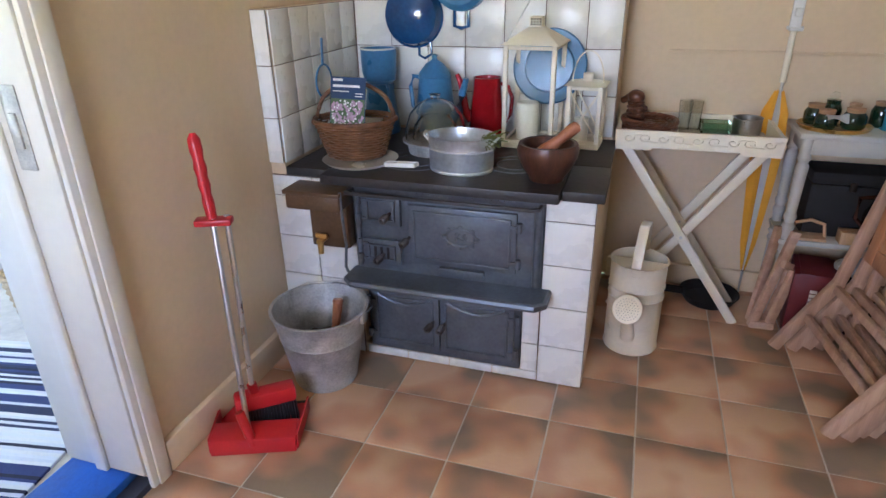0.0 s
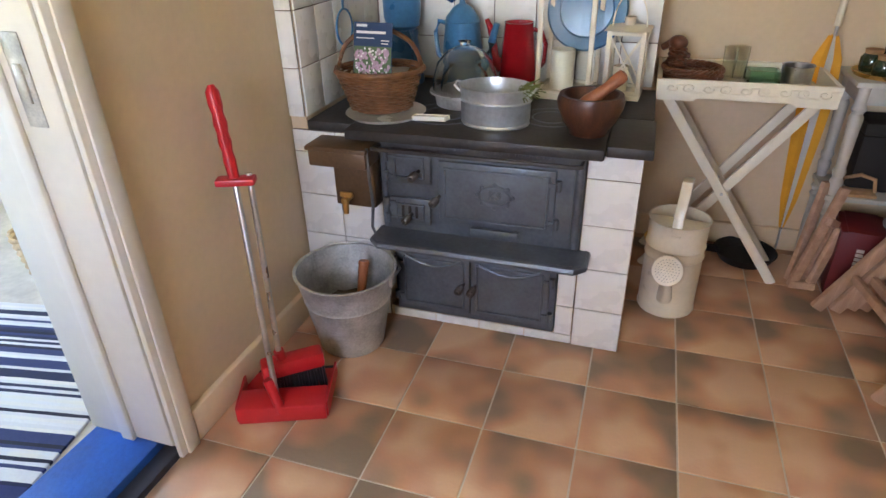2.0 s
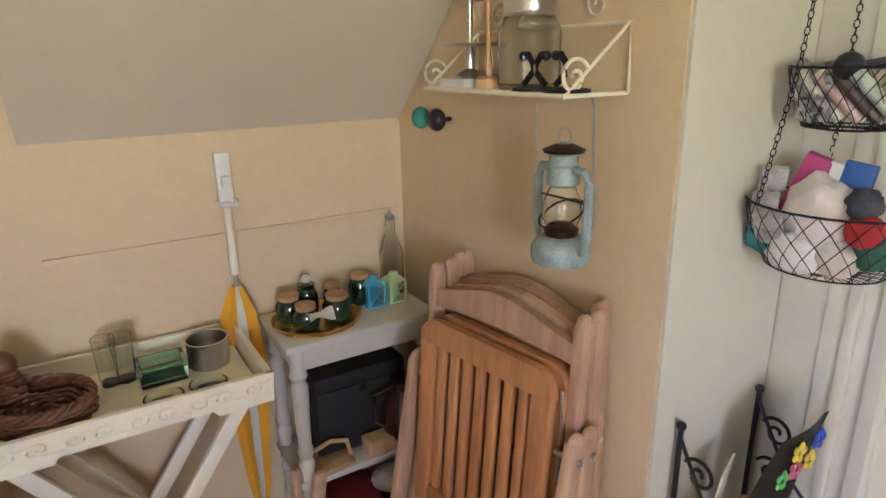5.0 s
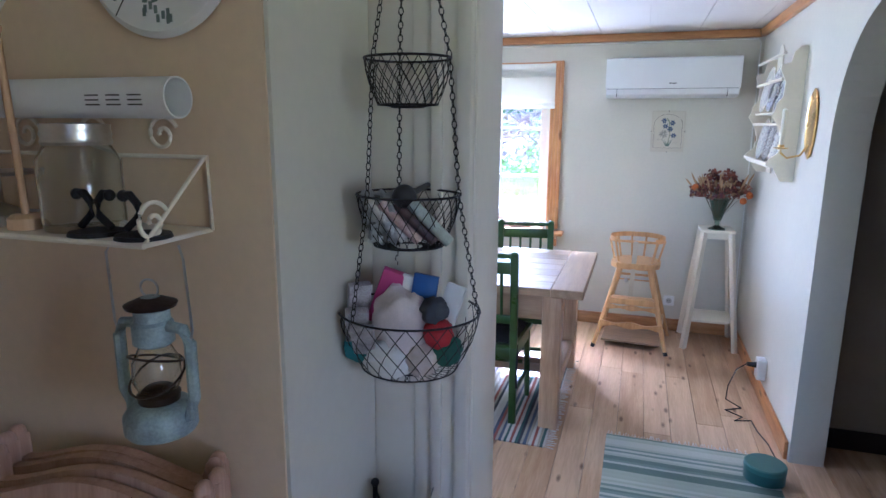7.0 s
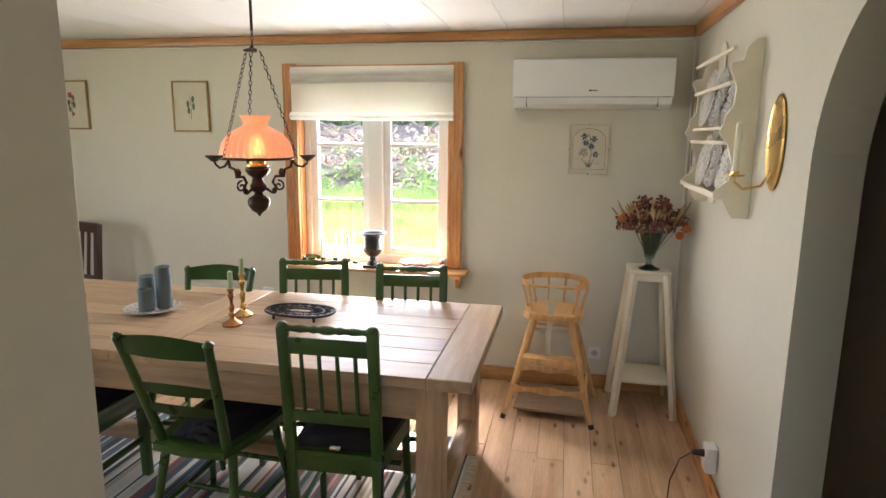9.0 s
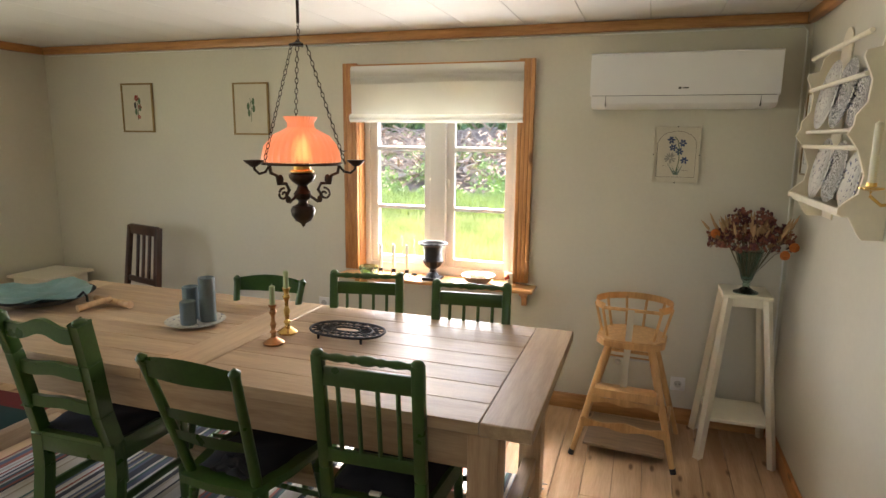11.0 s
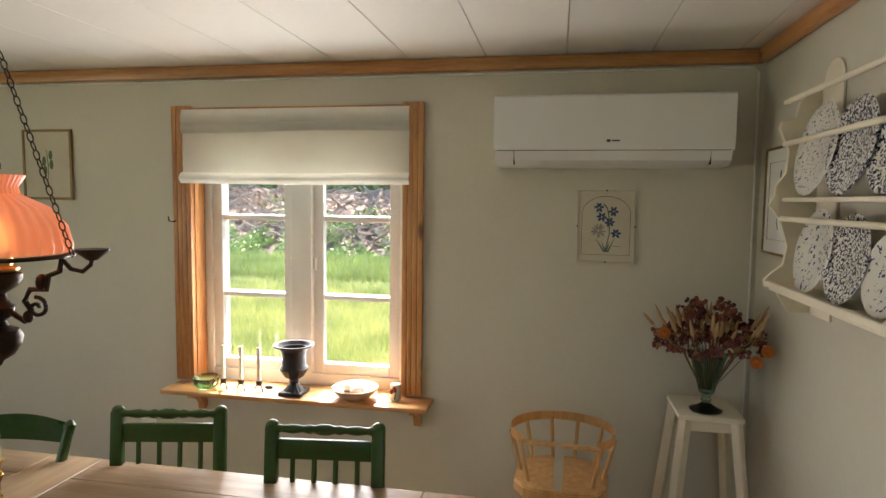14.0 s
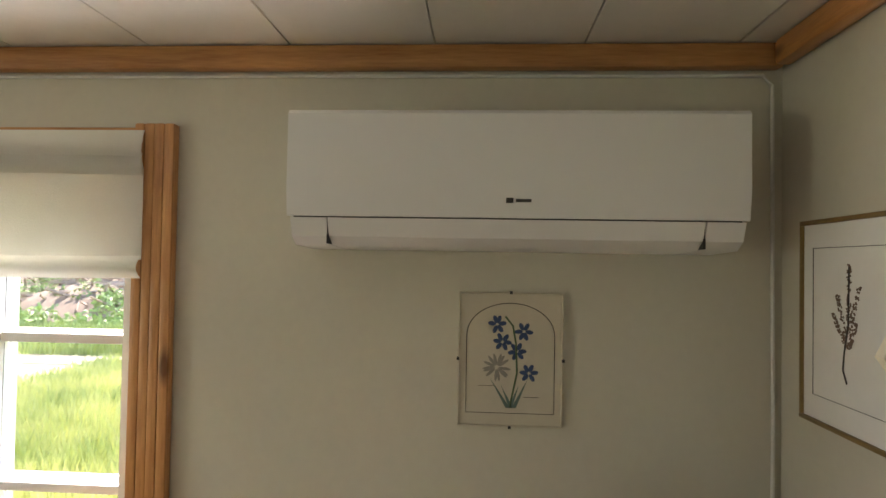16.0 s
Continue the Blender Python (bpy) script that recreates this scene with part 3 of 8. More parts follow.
def ladder_chair(m, group):
    c = thing("dining_chair", m, "green painted chair with wavy ladder back, paint worn", "chair", group)
    w, top = 0.18, 0.96
    for s in (-1, 1):
        chair_back(c, s, [(-0.03, s * w, 0), (0.01, s * w, 0.3), (0.012, s * w, 0.45), (-0.02, s * (w - 0.006), 0.58), (-0.06, s * (w + 0.004), 0.8), (-0.1, s * (w + 0.016), top)], 0.044, 0.05)
        part("front_leg", B().bar((0.38, s * w, 0), (0.37, s * w, 0.43), 0.04, 0.04, 0.006, (1, 0, 0)), GREEN, c)
        part("side_stretcher", B().bar((0.01, s * w, 0.2), (0.37, s * w, 0.2), 0.016, 0.03, 0.004), GREEN, c)
        part("side_rail", B().bar((0.0, s * w, 0.4), (0.37, s * w, 0.4), 0.03, 0.075, 0.004), GREEN, c)
    seat_parts(c, w, 0.44, 0.03)
    for z, x, h, wave in ((0.91, -0.086, 0.05, 0.012), (0.745, -0.05, 0.05, 0.004), (0.6, -0.026, 0.045, 0.003)):
        up = [(-w + 2 * w * i / 20, z + h / 2 - wave * math.cos(2 * math.pi * (i / 20 * 1.0)) + wave * 0.6 * math.cos(math.pi * i / 5)) for i in range(21)]
        lo = [(y, zz - h - (0.006 if wave > 0.01 else 0)) for y, zz in up[::-1]]
        part("slat", B().prism(up + lo, x - 0.01, x + 0.01, Matrix(((0, 0, 1, 0), (1, 0, 0, 0), (0, 1, 0, 0), (0, 0, 0, 1)))), GREEN, c)
    return c


def slat_chair(m, group, label):
    """Turned posts that spread towards the top, on splayed legs."""
    c = thing("dining_chair", m, label, "chair", group)
    for s in (-1, 1):
        part("back_post", B().rod((0.03, s * 0.135, 0.42), (-0.12, s * 0.183, 0.9), 0.016, seg=12, prof=[(0, 0.015), (0.1, 0.019), (0.5, 0.018), (0.93, 0.016), (0.97, 0.020), (1, 0.006)]), GREEN, c)
        part("front_leg", B().rod((0.4, s * 0.2, 0), (0.34, s * 0.15, 0.43), 0.013, 0.019), GREEN, c)
        part("back_leg", B().rod((-0.03, s * 0.19, 0), (0.05, s * 0.14, 0.43), 0.013, 0.019), GREEN, c)
        part("side_stretcher", B().rod((-0.005, s * 0.174, 0.16), (0.375, s * 0.18, 0.16), 0.011), GREEN, c)
    part("stretcher", B().rod((0.19, -0.178, 0.16), (0.19, 0.178, 0.16), 0.011), GREEN, c)
    part("front_stretcher", B().rod((0.37, -0.17, 0.22), (0.37, 0.17, 0.22), 0.011), GREEN, c)
    part("seat", B().prism([(-0.02, -0.15), (0.15, -0.19), (0.38, -0.2), (0.42, -0.16), (0.43, 0), (0.42, 0.16), (0.38, 0.2), (0.15, 0.19), (-0.02, 0.15), (-0.035, 0)], 0.42, 0.448), GREEN, c)
    part("cushion", B().grid(lambda u, v: Vector((0.045 + 0.36 * u, (-0.13 + 0.26 * v) * (1 + 0.35 * u), 0.45 + 0.035 * (1 - (2 * u - 1) ** 6) * (1 - (2 * v - 1) ** 6) + 0.004 * math.sin(15 * u + 9 * v))), 16, 16).box(0.05, -0.12, 0.449, 0.4, 0.12, 0.454), CUSHION, c, "black cloth seat cushion")
    part("cushion_tie", B().grid(lambda u, v: Vector((0.02 + 0.05 * v + 0.02 * noise.noise(Vector((5 * u, 5 * v, 1))), -0.1 + 0.16 * u, 0.462 + 0.05 * v * math.sin(3.1 * u) + 0.02 * noise.noise(Vector((4 * u, 4 * v, 7))))), 14, 10, 0.003), mat("grey_tie_cloth", (0.06, 0.06, 0.07), 0.95, bump=0.3), c, "grey cloth ties of the cushion")
    for t, h, bow in ((0.91, 0.065, 0.02), (0.56, 0.036, 0.012), (0.38, 0.036, 0.01)):
        x, y, z = 0.03 - 0.15 * t, 0.135 + 0.048 * t, 0.42 + 0.48 * t
        part("slat", B().grid(lambda u, v: Vector((x - 0.02 * math.sin(math.pi * u) - 0.01 * v, -y + 2 * y * u, z - h / 2 + h * v + bow * v * math.sin(math.pi * u))), 16, 3, 0.014), GREEN, c)
    return c


ROUND = "green chairs round the table"
spindle_chair(pose(3.66, 0.3, 0, 0, 0, 2), ROUND)
slat_chair(pose(3.575, 0.835, 0, 0, 0, -2) @ Matrix.Diagonal((1, 1, 1.03, 1)), ROUND, "green painted chair with spread slatted back")
ladder_chair(pose(3.655, 1.575, 0, 0, 0, 1), ROUND)
for x, y, a in ((4.64, 0.798, 192), (4.615, 0.258, 187)):
    spindle_chair(pose(x, y, 0, 0, 0, a), ROUND)
slat_chair(pose(4.52, 1.32, 0, 0, 0, 187), ROUND, "green painted chair with broad plain back rail")

# ---------------------------------------------------------------- stove corner of the kitchen
XZ = Matrix(((1, 0, 0, 0), (0, 0, 1, 0), (0, 1, 0, 0), (0, 0, 0, 1)))
YZ = Matrix(((0, 0, 1, 0), (1, 0, 0, 0), (0, 1, 0, 0), (0, 0, 0, 1)))
MORTAR = mat("dark_tile_joint", (0.16, 0.11, 0.08), 0.9)
GLAZE = mat("white_glazed_tile", (0.74, 0.72, 0.67), 0.28, var=0.05, scale=5, bump=0.05, rnd=0.12)
CAST = mat("blackened_cast_iron", (0.105, 0.115, 0.13), 0.38, 0.35, 0.3, 9, 0.25)
PLATE = mat("worn_iron_hotplate", (0.045, 0.038, 0.034), 0.5, 0.4, 0.35, 7, 0.3)
STEEL = mat("bare_steel", (0.60, 0.59, 0.57), 0.3, 1.0, 0.15, 12, 0.05)
ZINC = mat("galvanised_zinc", (0.46, 0.46, 0.45), 0.5, 0.45, 0.35, 12, 0.25)
SHINYZINC = mat("bright_tinned_steel", (0.62, 0.64, 0.66), 0.32, 0.7, 0.25, 8, 0.2)
BROWNTANK = mat("brown_enamelled_tank", (0.11, 0.062, 0.03), 0.35, 0.3, 0.3, 9, 0.15)
BLUE = mat("blue_enamel", (0.055, 0.175, 0.34), 0.3, 0, 0.2, 9, 0.05, coat=0.1)
DEEPBLUE = mat("deep_blue_enamel", (0.015, 0.065, 0.19), 0.16, 0, 0.25, 9, 0.05, coat=0.4)
RED = mat("red_enamel", (0.33, 0.008, 0.012), 0.14, 0, 0.15, 9, 0.03, coat=0.4)
REDPLASTIC = mat("red_plastic", (0.48, 0.014, 0.018), 0.35, 0, 0.1, 9, 0.03)
ENAMEL = mat("white_enamel", (0.72, 0.69, 0.62), 0.25, 0, 0.06, 7, 0.04)
CREAMENAMEL = mat("cream_enamel", (0.74, 0.65, 0.49), 0.3, 0, 0.08, 7, 0.05)
WICKER = mat("brown_wicker", (0.17, 0.075, 0.032), 0.42, 0, 0.4, 30, 0.3)
PALEWICKER = mat("pale_wicker", (0.50, 0.36, 0.20), 0.6, 0, 0.3, 30, 0.3)
MORTARWOOD = wood("dark_turned_wood", (0.11, 0.04, 0.02), (0.05, 0.018, 0.01), "z", 0.35)
PESTLE = wood("orange_brown_wood", (0.36, 0.13, 0.05), (0.22, 0.07, 0.03), "z", 0.4)
TEAK = wood("weathered_teak", (0.52, 0.335, 0.225), (0.38, 0.225, 0.145), "y", 0.55)
TEAKORANGE = wood("oiled_teak", (0.50, 0.23, 0.095), (0.36, 0.15, 0.06), "y", 0.45)
GREYPAINT = mat("grey_table_paint", (0.50, 0.48, 0.43), 0.45, 0, 0.07, 5, 0.1)
HERB = mat("dry_green_herb", (0.16, 0.18, 0.05), 0.8, 0, 0.4, 20)
DIRT = mat("dry_earth", (0.10, 0.075, 0.05), 0.95, 0, 0.4, 30, 0.5)
YELLOW = mat("yellow_cloth", (0.75, 0.36, 0.02), 0.8, 0, 0.08, 8, 0.1)
WHITECLOTH = mat("white_cloth", (0.72, 0.70, 0.66), 0.9, 0, 0.05, 8, 0.15)
DARKGREENGLASS = mat("dark_green_glaze", (0.010, 0.030, 0.014), 0.12, 0, 0.3, 12, 0.03, coat=0.5)
CORK = mat("cork", (0.42, 0.24, 0.12), 0.8, 0, 0.25, 40, 0.3)
MAROON = mat("maroon_printed_card", (0.14, 0.012, 0.016), 0.45, 0, 0.1, 6, 0.03)
# Near-black that paints the dark of openings and of the shelf's dark space.
DARKVOID = mat("dark_void_black", (0.010, 0.008, 0.008), 0.75, 0, 0.2, 6, 0.03)
PLASTICBAG = mat("grey_plastic_wrap", (0.42, 0.43, 0.46), 0.3, 0, 0.3, 10, 0.4)
PINK = mat("pink_print", (0.42, 0.28, 0.36), 0.7, 0, 0.35, 60)
MAGENTA = mat("magenta_card", (0.40, 0.04, 0.17), 0.5)
NAVY = mat("navy_card", (0.012, 0.04, 0.11), 0.5)
TEAL = mat("teal_cloth", (0.05, 0.22, 0.24), 0.8)
SKYBLUE = mat("sky_blue_metal", (0.06, 0.30, 0.46), 0.4)
LIME = mat("pale_green_metal", (0.42, 0.60, 0.30), 0.4)
PALEBLUE = mat("chipped_pale_blue_paint", (0.30, 0.37, 0.37), 0.5, 0.1, 0.35, 22, 0.3)
PALEWOOD = wood("pale_wood", (0.60, 0.40, 0.22), (0.45, 0.27, 0.13), "z", 0.5)

sm = structure("stove_masonry", B().box(-0.788, 0.845, 0.0, 0.35, 1.139, 2.398).box(0.192, 0.205, 0, 0.35, 0.843, 0.698).box(-0.788, 0.205, 0, -0.472, 0.843, 0.698).box(-0.788, 0.2, 0.698, -0.732, 0.843, 1.245).box(-0.472, 0.205, 0, 0.192, 0.3, 0.038), CREAM, "plastered masonry round the stove with white glazed tiles")
mj = B().box(-0.787, 0.198, 0.002, -0.473, 0.204, 0.696).box(0.193, 0.198, 0.002, 0.349, 0.204, 0.696).box(-0.731, 0.836, 0.74, 0.349, 0.844, 1.244).box(-0.787, 0.193, 0.74, -0.733, 0.199, 1.244).box(-0.731, 0.2, 0.74, -0.727, 0.836, 1.244)
part("joint_bed", mj, MORTAR, sm)
tile_mesh = {}


def wall_tile(ax, a0, a1, z0, z1, at):
    g = 0.0016
    k = (ax, round(a1 - a0, 3), round(z1 - z0, 3))
    if k not in tile_mesh:
        w, h = k[1], k[2]
        b = B().box(g, -0.006, g, w - g, 0, h - g, 0.0015) if ax == "y" else B().box(0, g, g, 0.006, w - g, h - g, 0.0015)
        tile_mesh[k] = mesh_of(b)
    o = part("tile", tile_mesh[k], GLAZE, sm)
    o.location = (a0, at, z0) if ax == "y" else (at, a0, z0)


rows = [0.003, 0.155, 0.31, 0.465, 0.62, 0.696]
for z0, z1 in zip(rows, rows[1:]):
    wall_tile("y", 0.193, 0.349, z0, z1, 0.198)
    wall_tile("y", -0.787, -0.63, z0, z1, 0.198)
    wall_tile("y", -0.63, -0.473, z0, z1, 0.198)
for x in (0.132,):
    for z0, z1 in zip([0.04, 0.155, 0.31], [0.155, 0.31, 0.35]):
        wall_tile("y", x, 0.192, z0, z1, 0.198)
for k in range(4):
    wall_tile("y", -0.46 + 0.163 * k, -0.297 + 0.163 * k, 0.003, 0.039, 0.2)
rows = [0.74, 0.897, 1.07, 1.244]
for z0, z1 in zip(rows, rows[1:]):
    wall_tile("y", -0.787, -0.729, z0, z1, 0.193)
    for k in range(5):
        wall_tile("x", 0.196 + 0.127 * k, 0.196 + 0.127 * (k + 1), z0, z1, -0.7285)
    x = -0.72
    while x < 0.335:
        x1 = min(x + 0.157, 0.349)
        wall_tile("y", x, x1, z0, z1, 0.836)
        x = x1

st = thing("kitchen_stove", pose(0, 0, 0), "black cast-iron wood-burning range with oven and ash doors", "stove")
part("body", B().box(-0.47, 0.185, 0.30, 0.19, 0.7, 0.699, 0.004).box(-0.44, 0.188, 0.045, 0.13, 0.6, 0.32, 0.004), CAST, st)
part("hotplate", B().box(-0.56, 0.125, 0.7, 0.24, 0.83, 0.734, 0.006), PLATE, st, "worn flat iron hotplate")
part("hotplate_side", B().box(0.242, 0.165, 0.7, 0.372, 0.45, 0.733, 0.005), PLATE, st)
part("hotplate_side", B().box(0.242, 0.453, 0.7, 0.366, 0.83, 0.733, 0.005), PLATE, st)
part("hotplate_side", B().box(-0.722, 0.185, 0.7, -0.562, 0.83, 0.732, 0.005), PLATE, st)
for cx, cy, r in ((-0.3, 0.36, 0.12), (0.05, 0.4, 0.1)):
    for rr in (r, r * 0.62):
        part("hotplate_ring", B().tube([(cx + rr * math.cos(a), cy + rr * math.sin(a), 0.7335) for a in [i * math.pi / 24 for i in range(48)]], 0.003, 6, True), CAST, st)
part("frieze", B().box(-0.46, 0.168, 0.668, 0.185, 0.186, 0.699, 0.004), CAST, st)
for k in range(17):
    part("relief_letter", B().box(-0.24 + 0.021 * k, 0.162, 0.679, -0.227 + 0.021 * k, 0.169, 0.699, 0.002), CAST, st)
part("towel_rail", B().tube([(-0.462, 0.17, 0.676), (-0.462, 0.115, 0.683), (-0.44, 0.105, 0.684), (0.16, 0.105, 0.684), (0.182, 0.115, 0.683), (0.182, 0.17, 0.676)], 0.007, 8), PLATE, st)
part("side_moulding", B().rod((0.175, 0.178, 0.39), (0.175, 0.178, 0.67), 0.014), CAST, st)
part("side_moulding", B().rod((-0.455, 0.18, 0.39), (-0.455, 0.18, 0.67), 0.010), CAST, st)


def stove_door(x0, z0, x1, z1, name, hinge):
    d = part(name, B().box(x0, 0.17, z0, x1, 0.186, z1, 0.005), CAST, st)
    b = B()
    i = 0.018
    for a0, c0, a1, c1 in ((x0 + i, z0 + i, x1 - i, z0 + i + 0.008), (x0 + i, z1 - i - 0.008, x1 - i, z1 - i), (x0 + i, z0 + i, x0 + i + 0.008, z1 - i), (x1 - i - 0.008, z0 + i, x1 - i, z1 - i)):
        b.box(a0, 0.163, c0, a1, 0.171, c1, 0.003)
    part("moulding", b, CAST, d)
    hx = x1 + 0.008 if hinge > 0 else x0 - 0.008
    for z in (z0 + 0.2 * (z1 - z0), z1 - 0.2 * (z1 - z0)):
        part("hinge", B().rod((hx, 0.166, z - 0.016), (hx, 0.166, z + 0.016), 0.009).box(min(hx, hx - hinge * 0.03), 0.163, z - 0.006, max(hx, hx - hinge * 0.03), 0.172, z + 0.006, 0.002), CAST, d)
    return d


COIL = mat("dark_spring_steel", (0.10, 0.09, 0.085), 0.35, 0.8, 0.3, 20, 0.1)


def coil_handle(d, x, z):
    b = B().rod((x, 0.17, z), (x - 0.012, 0.115, z - 0.012), 0.006)
    for k in range(5):
        t = 0.45 + 0.1 * k
        c = Vector((x, 0.17, z)).lerp(Vector((x - 0.012, 0.115, z - 0.012)), t)
        b.ball(c, 0.0135, 0.0045, 0.0135, 12, 6)
    part("coil_handle", b, COIL, d, "dark coiled wire handle")


od = stove_door(-0.266, 0.425, 0.108, 0.64, "oven_door", 1)
coil_handle(od, -0.262, 0.52)
med = B().tube([(-0.08 + 0.05 * math.cos(a), 0.166, 0.54 + 0.032 * math.sin(a)) for a in [i * math.pi / 16 for i in range(32)]], 0.005, 6, True)
for a in range(8):
    med.ball((-0.08 + 0.058 * math.cos(a * 0.785), 0.166, 0.54 + 0.038 * math.sin(a * 0.785)), 0.008, 0.005, 0.008, 8, 6)
mdl = part("medallion", med, CAST, od, "cast relief medallion")
cu = bpy.data.curves.new("lettering", "FONT")
cu.body, cu.size, cu.extrude, cu.align_x, cu.align_y, cu.bevel_depth = "KS", 0.038, 0.003, "CENTER", "CENTER", 0.001
cu.materials.append(CAST)
ks = new("lettering", cu)
ks.matrix_basis, ks.parent = pose(-0.08, 0.168, 0.54, 90, 0, 0), mdl
coil_handle(stove_door(-0.434, 0.552, -0.292, 0.664, "fire_door", -1), -0.33, 0.60)
ad = stove_door(-0.436, 0.405, -0.296, 0.5, "ash_door", -1)
coil_handle(ad, -0.36, 0.445)
# Slots are black blocks on the solid door, their darkness put into the colour.
for k in range(3):
    part("vent_slot", B().box(-0.395 + 0.024 * k, 0.166, 0.43, -0.387 + 0.024 * k, 0.1705, 0.478), DARKVOID, ad)
part("ash_slot", B().box(-0.16, 0.17, 0.392, 0.0, 0.186, 0.418, 0.003), CAST, st)
part("fender_shelf", B().prism([(-0.475, 0.19), (-0.475, 0.1), (-0.45, 0.075), (0.19, 0.075), (0.215, 0.1), (0.215, 0.19)], 0.35, 0.378), CAST, st)
part("fender_lip", B().tube([(-0.475, 0.19, 0.365), (-0.475, 0.1, 0.365), (-0.45, 0.075, 0.365), (0.19, 0.075, 0.365), (0.215, 0.1, 0.365), (0.215, 0.19, 0.365)], 0.014, 8), CAST, st)
for x0, x1, hx in ((-0.42, -0.162, -1), (-0.158, 0.11, 1)):
    bd = stove_door(x0, 0.075, x1, 0.3, "lower_door", hx)
    coil_handle(bd, -0.16 - hx * 0.022 * -1, 0.2)
    part("garland", B().tube([(x0 + 0.03 + (x1 - x0 - 0.06) * t, 0.166, 0.285 - 0.03 * math.sin(math.pi * t)) for t in [i / 12 for i in range(13)]], 0.006, 6), CAST, bd)
wtk = thing("water_tank", pose(-0.57, 0.15, 0), "brown enamelled hot-water tank with brass tap", "water tank")
part("body", B().box(-0.045, -0.02, 0.467, 0.1, 0.04, 0.625, 0.008), BROWNTANK, wtk)
part("lid", B().box(-0.1, -0.075, 0.62, 0.1, 0.04, 0.675, 0.008).box(-0.107, -0.08, 0.672, 0.104, 0.04, 0.688, 0.005), BROWNTANK, wtk)
part("tap", B().rod((0.01, -0.02, 0.505), (0.01, -0.07, 0.505), 0.011).rod((0.01, -0.06, 0.512), (0.01, -0.062, 0.46), 0.012, 0.009).box(-0.012, -0.055, 0.512, 0.032, -0.045, 0.53, 0.004), BRASS, wtk)
part("poker", B().tube([(0.1, -0.06, 0.69), (0.102, -0.06, 0.6), (0.107, -0.058, 0.5), (0.1, -0.06, 0.42), (0.108, -0.06, 0.4)], 0.005, 6), CAST, wtk)

Z0 = 0.7345


def wicker(b, prof, c, sx, sy, step=0.009, seg=56, r=0.005, phase=0):
    """Stacked rods that weave in and out over an oval."""
    h0, h1 = prof[0][1], prof[-1][1]
    n = int((h1 - h0) / step)
    for k in range(n + 1):
        z = h0 + (h1 - h0) * k / n
        rr = np.interp(z, [p[1] for p in prof], [p[0] for p in prof])
        b.tube([(c[0] + sx * (rr + 0.0035 * (-1) ** (i // 2 + k)) * math.cos(2 * math.pi * i / seg), c[1] + sy * (rr + 0.0035 * (-1) ** (i // 2 + k)) * math.sin(2 * math.pi * i / seg), c[2] + z) for i in range(seg)], r, 5, True)
    return b


ep = thing("enamel_pan", pose(-0.49, 0.31, Z0), "shallow white enamel pan with long handle", "pan")
part("dish", B().lathe([(0.12, 0), (0.135, 0.012), (0.13, 0.012), (0.115, 0.004), (0.0, 0.004)], seg=36), ENAMEL, ep)
part("handle", B().bar((0.12, -0.05, 0.012), (0.235, -0.07, 0.022), 0.028, 0.008, 0.003), ENAMEL, ep)
bk = thing("wicker_basket", pose(-0.52, 0.345, Z0 + 0.0125, 0, 0, 12), "brown wicker basket with arched handle holding a seed card", "basket")
part("body", wicker(B().lathe([(0.092, 0), (0.092, 0.004)], seg=30), [(0.1, 0.004), (0.122, 0.07), (0.14, 0.125)], (0, 0, 0), 1.0, 0.82), WICKER, bk)
part("rim", B().tube([((0.144 + 0.004 * math.sin(9 * a)) * math.cos(a), 0.118 * math.sin(a), 0.128) for a in [i * math.pi / 28 for i in range(56)]], 0.009, 7, True), WICKER, bk)
part("handle", B().tube([(0.138 * math.cos(a), 0.02 + 0.005 * math.cos(a * 9), 0.125 + 0.125 * math.sin(a)) for a in [i * math.pi / 24 for i in range(25)]], 0.008, 7), WICKER, bk)
part("paper", B().grid(lambda u, v: Vector((-0.09 + 0.18 * u, -0.07 + 0.14 * v, 0.115 + 0.02 * noise.noise(Vector((u * 4, v * 4, 0))))), 12, 10, 0.002), WHITECLOTH, bk)
sc = thing("seed_card", pose(-0.515, 0.265, Z0 + 0.095, 78, 0, -4), "seed card with blue head and pink flower picture", "card")
part("sheet", B().box(-0.068, 0.0, -0.001, 0.068, 0.2, 0.001), NAVY, sc)
part("picture_ground", B().box(-0.066, 0.003, 0.001, 0.066, 0.128, 0.0016), INKGREEN, sc)
fr = random.Random(3)
for nm, material, n, r in (("flower_print", PINK, 130, 0.0058), ("pale_flower_print", WHITEPAPER, 55, 0.004)):
    fb = B()
    for _ in range(n):
        x, y = fr.uniform(-0.06, 0.06), fr.uniform(0.008, 0.115) + fr.uniform(0, 0.012)
        fb.ball((x, y, 0.0018), r * fr.uniform(0.7, 1.3), r * fr.uniform(0.7, 1.3), 0.0007, 6, 4)
    part(nm, fb, material, sc)["kind"] = "stuff"
for x0, x1, y in ((-0.058, -0.02, 0.186), (-0.058, 0.045, 0.166), (-0.058, 0.005, 0.151), (0.03, 0.058, 0.145), (0.03, 0.055, 0.136)):
    part("text_bar", B().box(x0, y, 0.0012, x1, y + (0.008 if y > 0.16 else 0.003), 0.002), WHITEPAPER, sc)

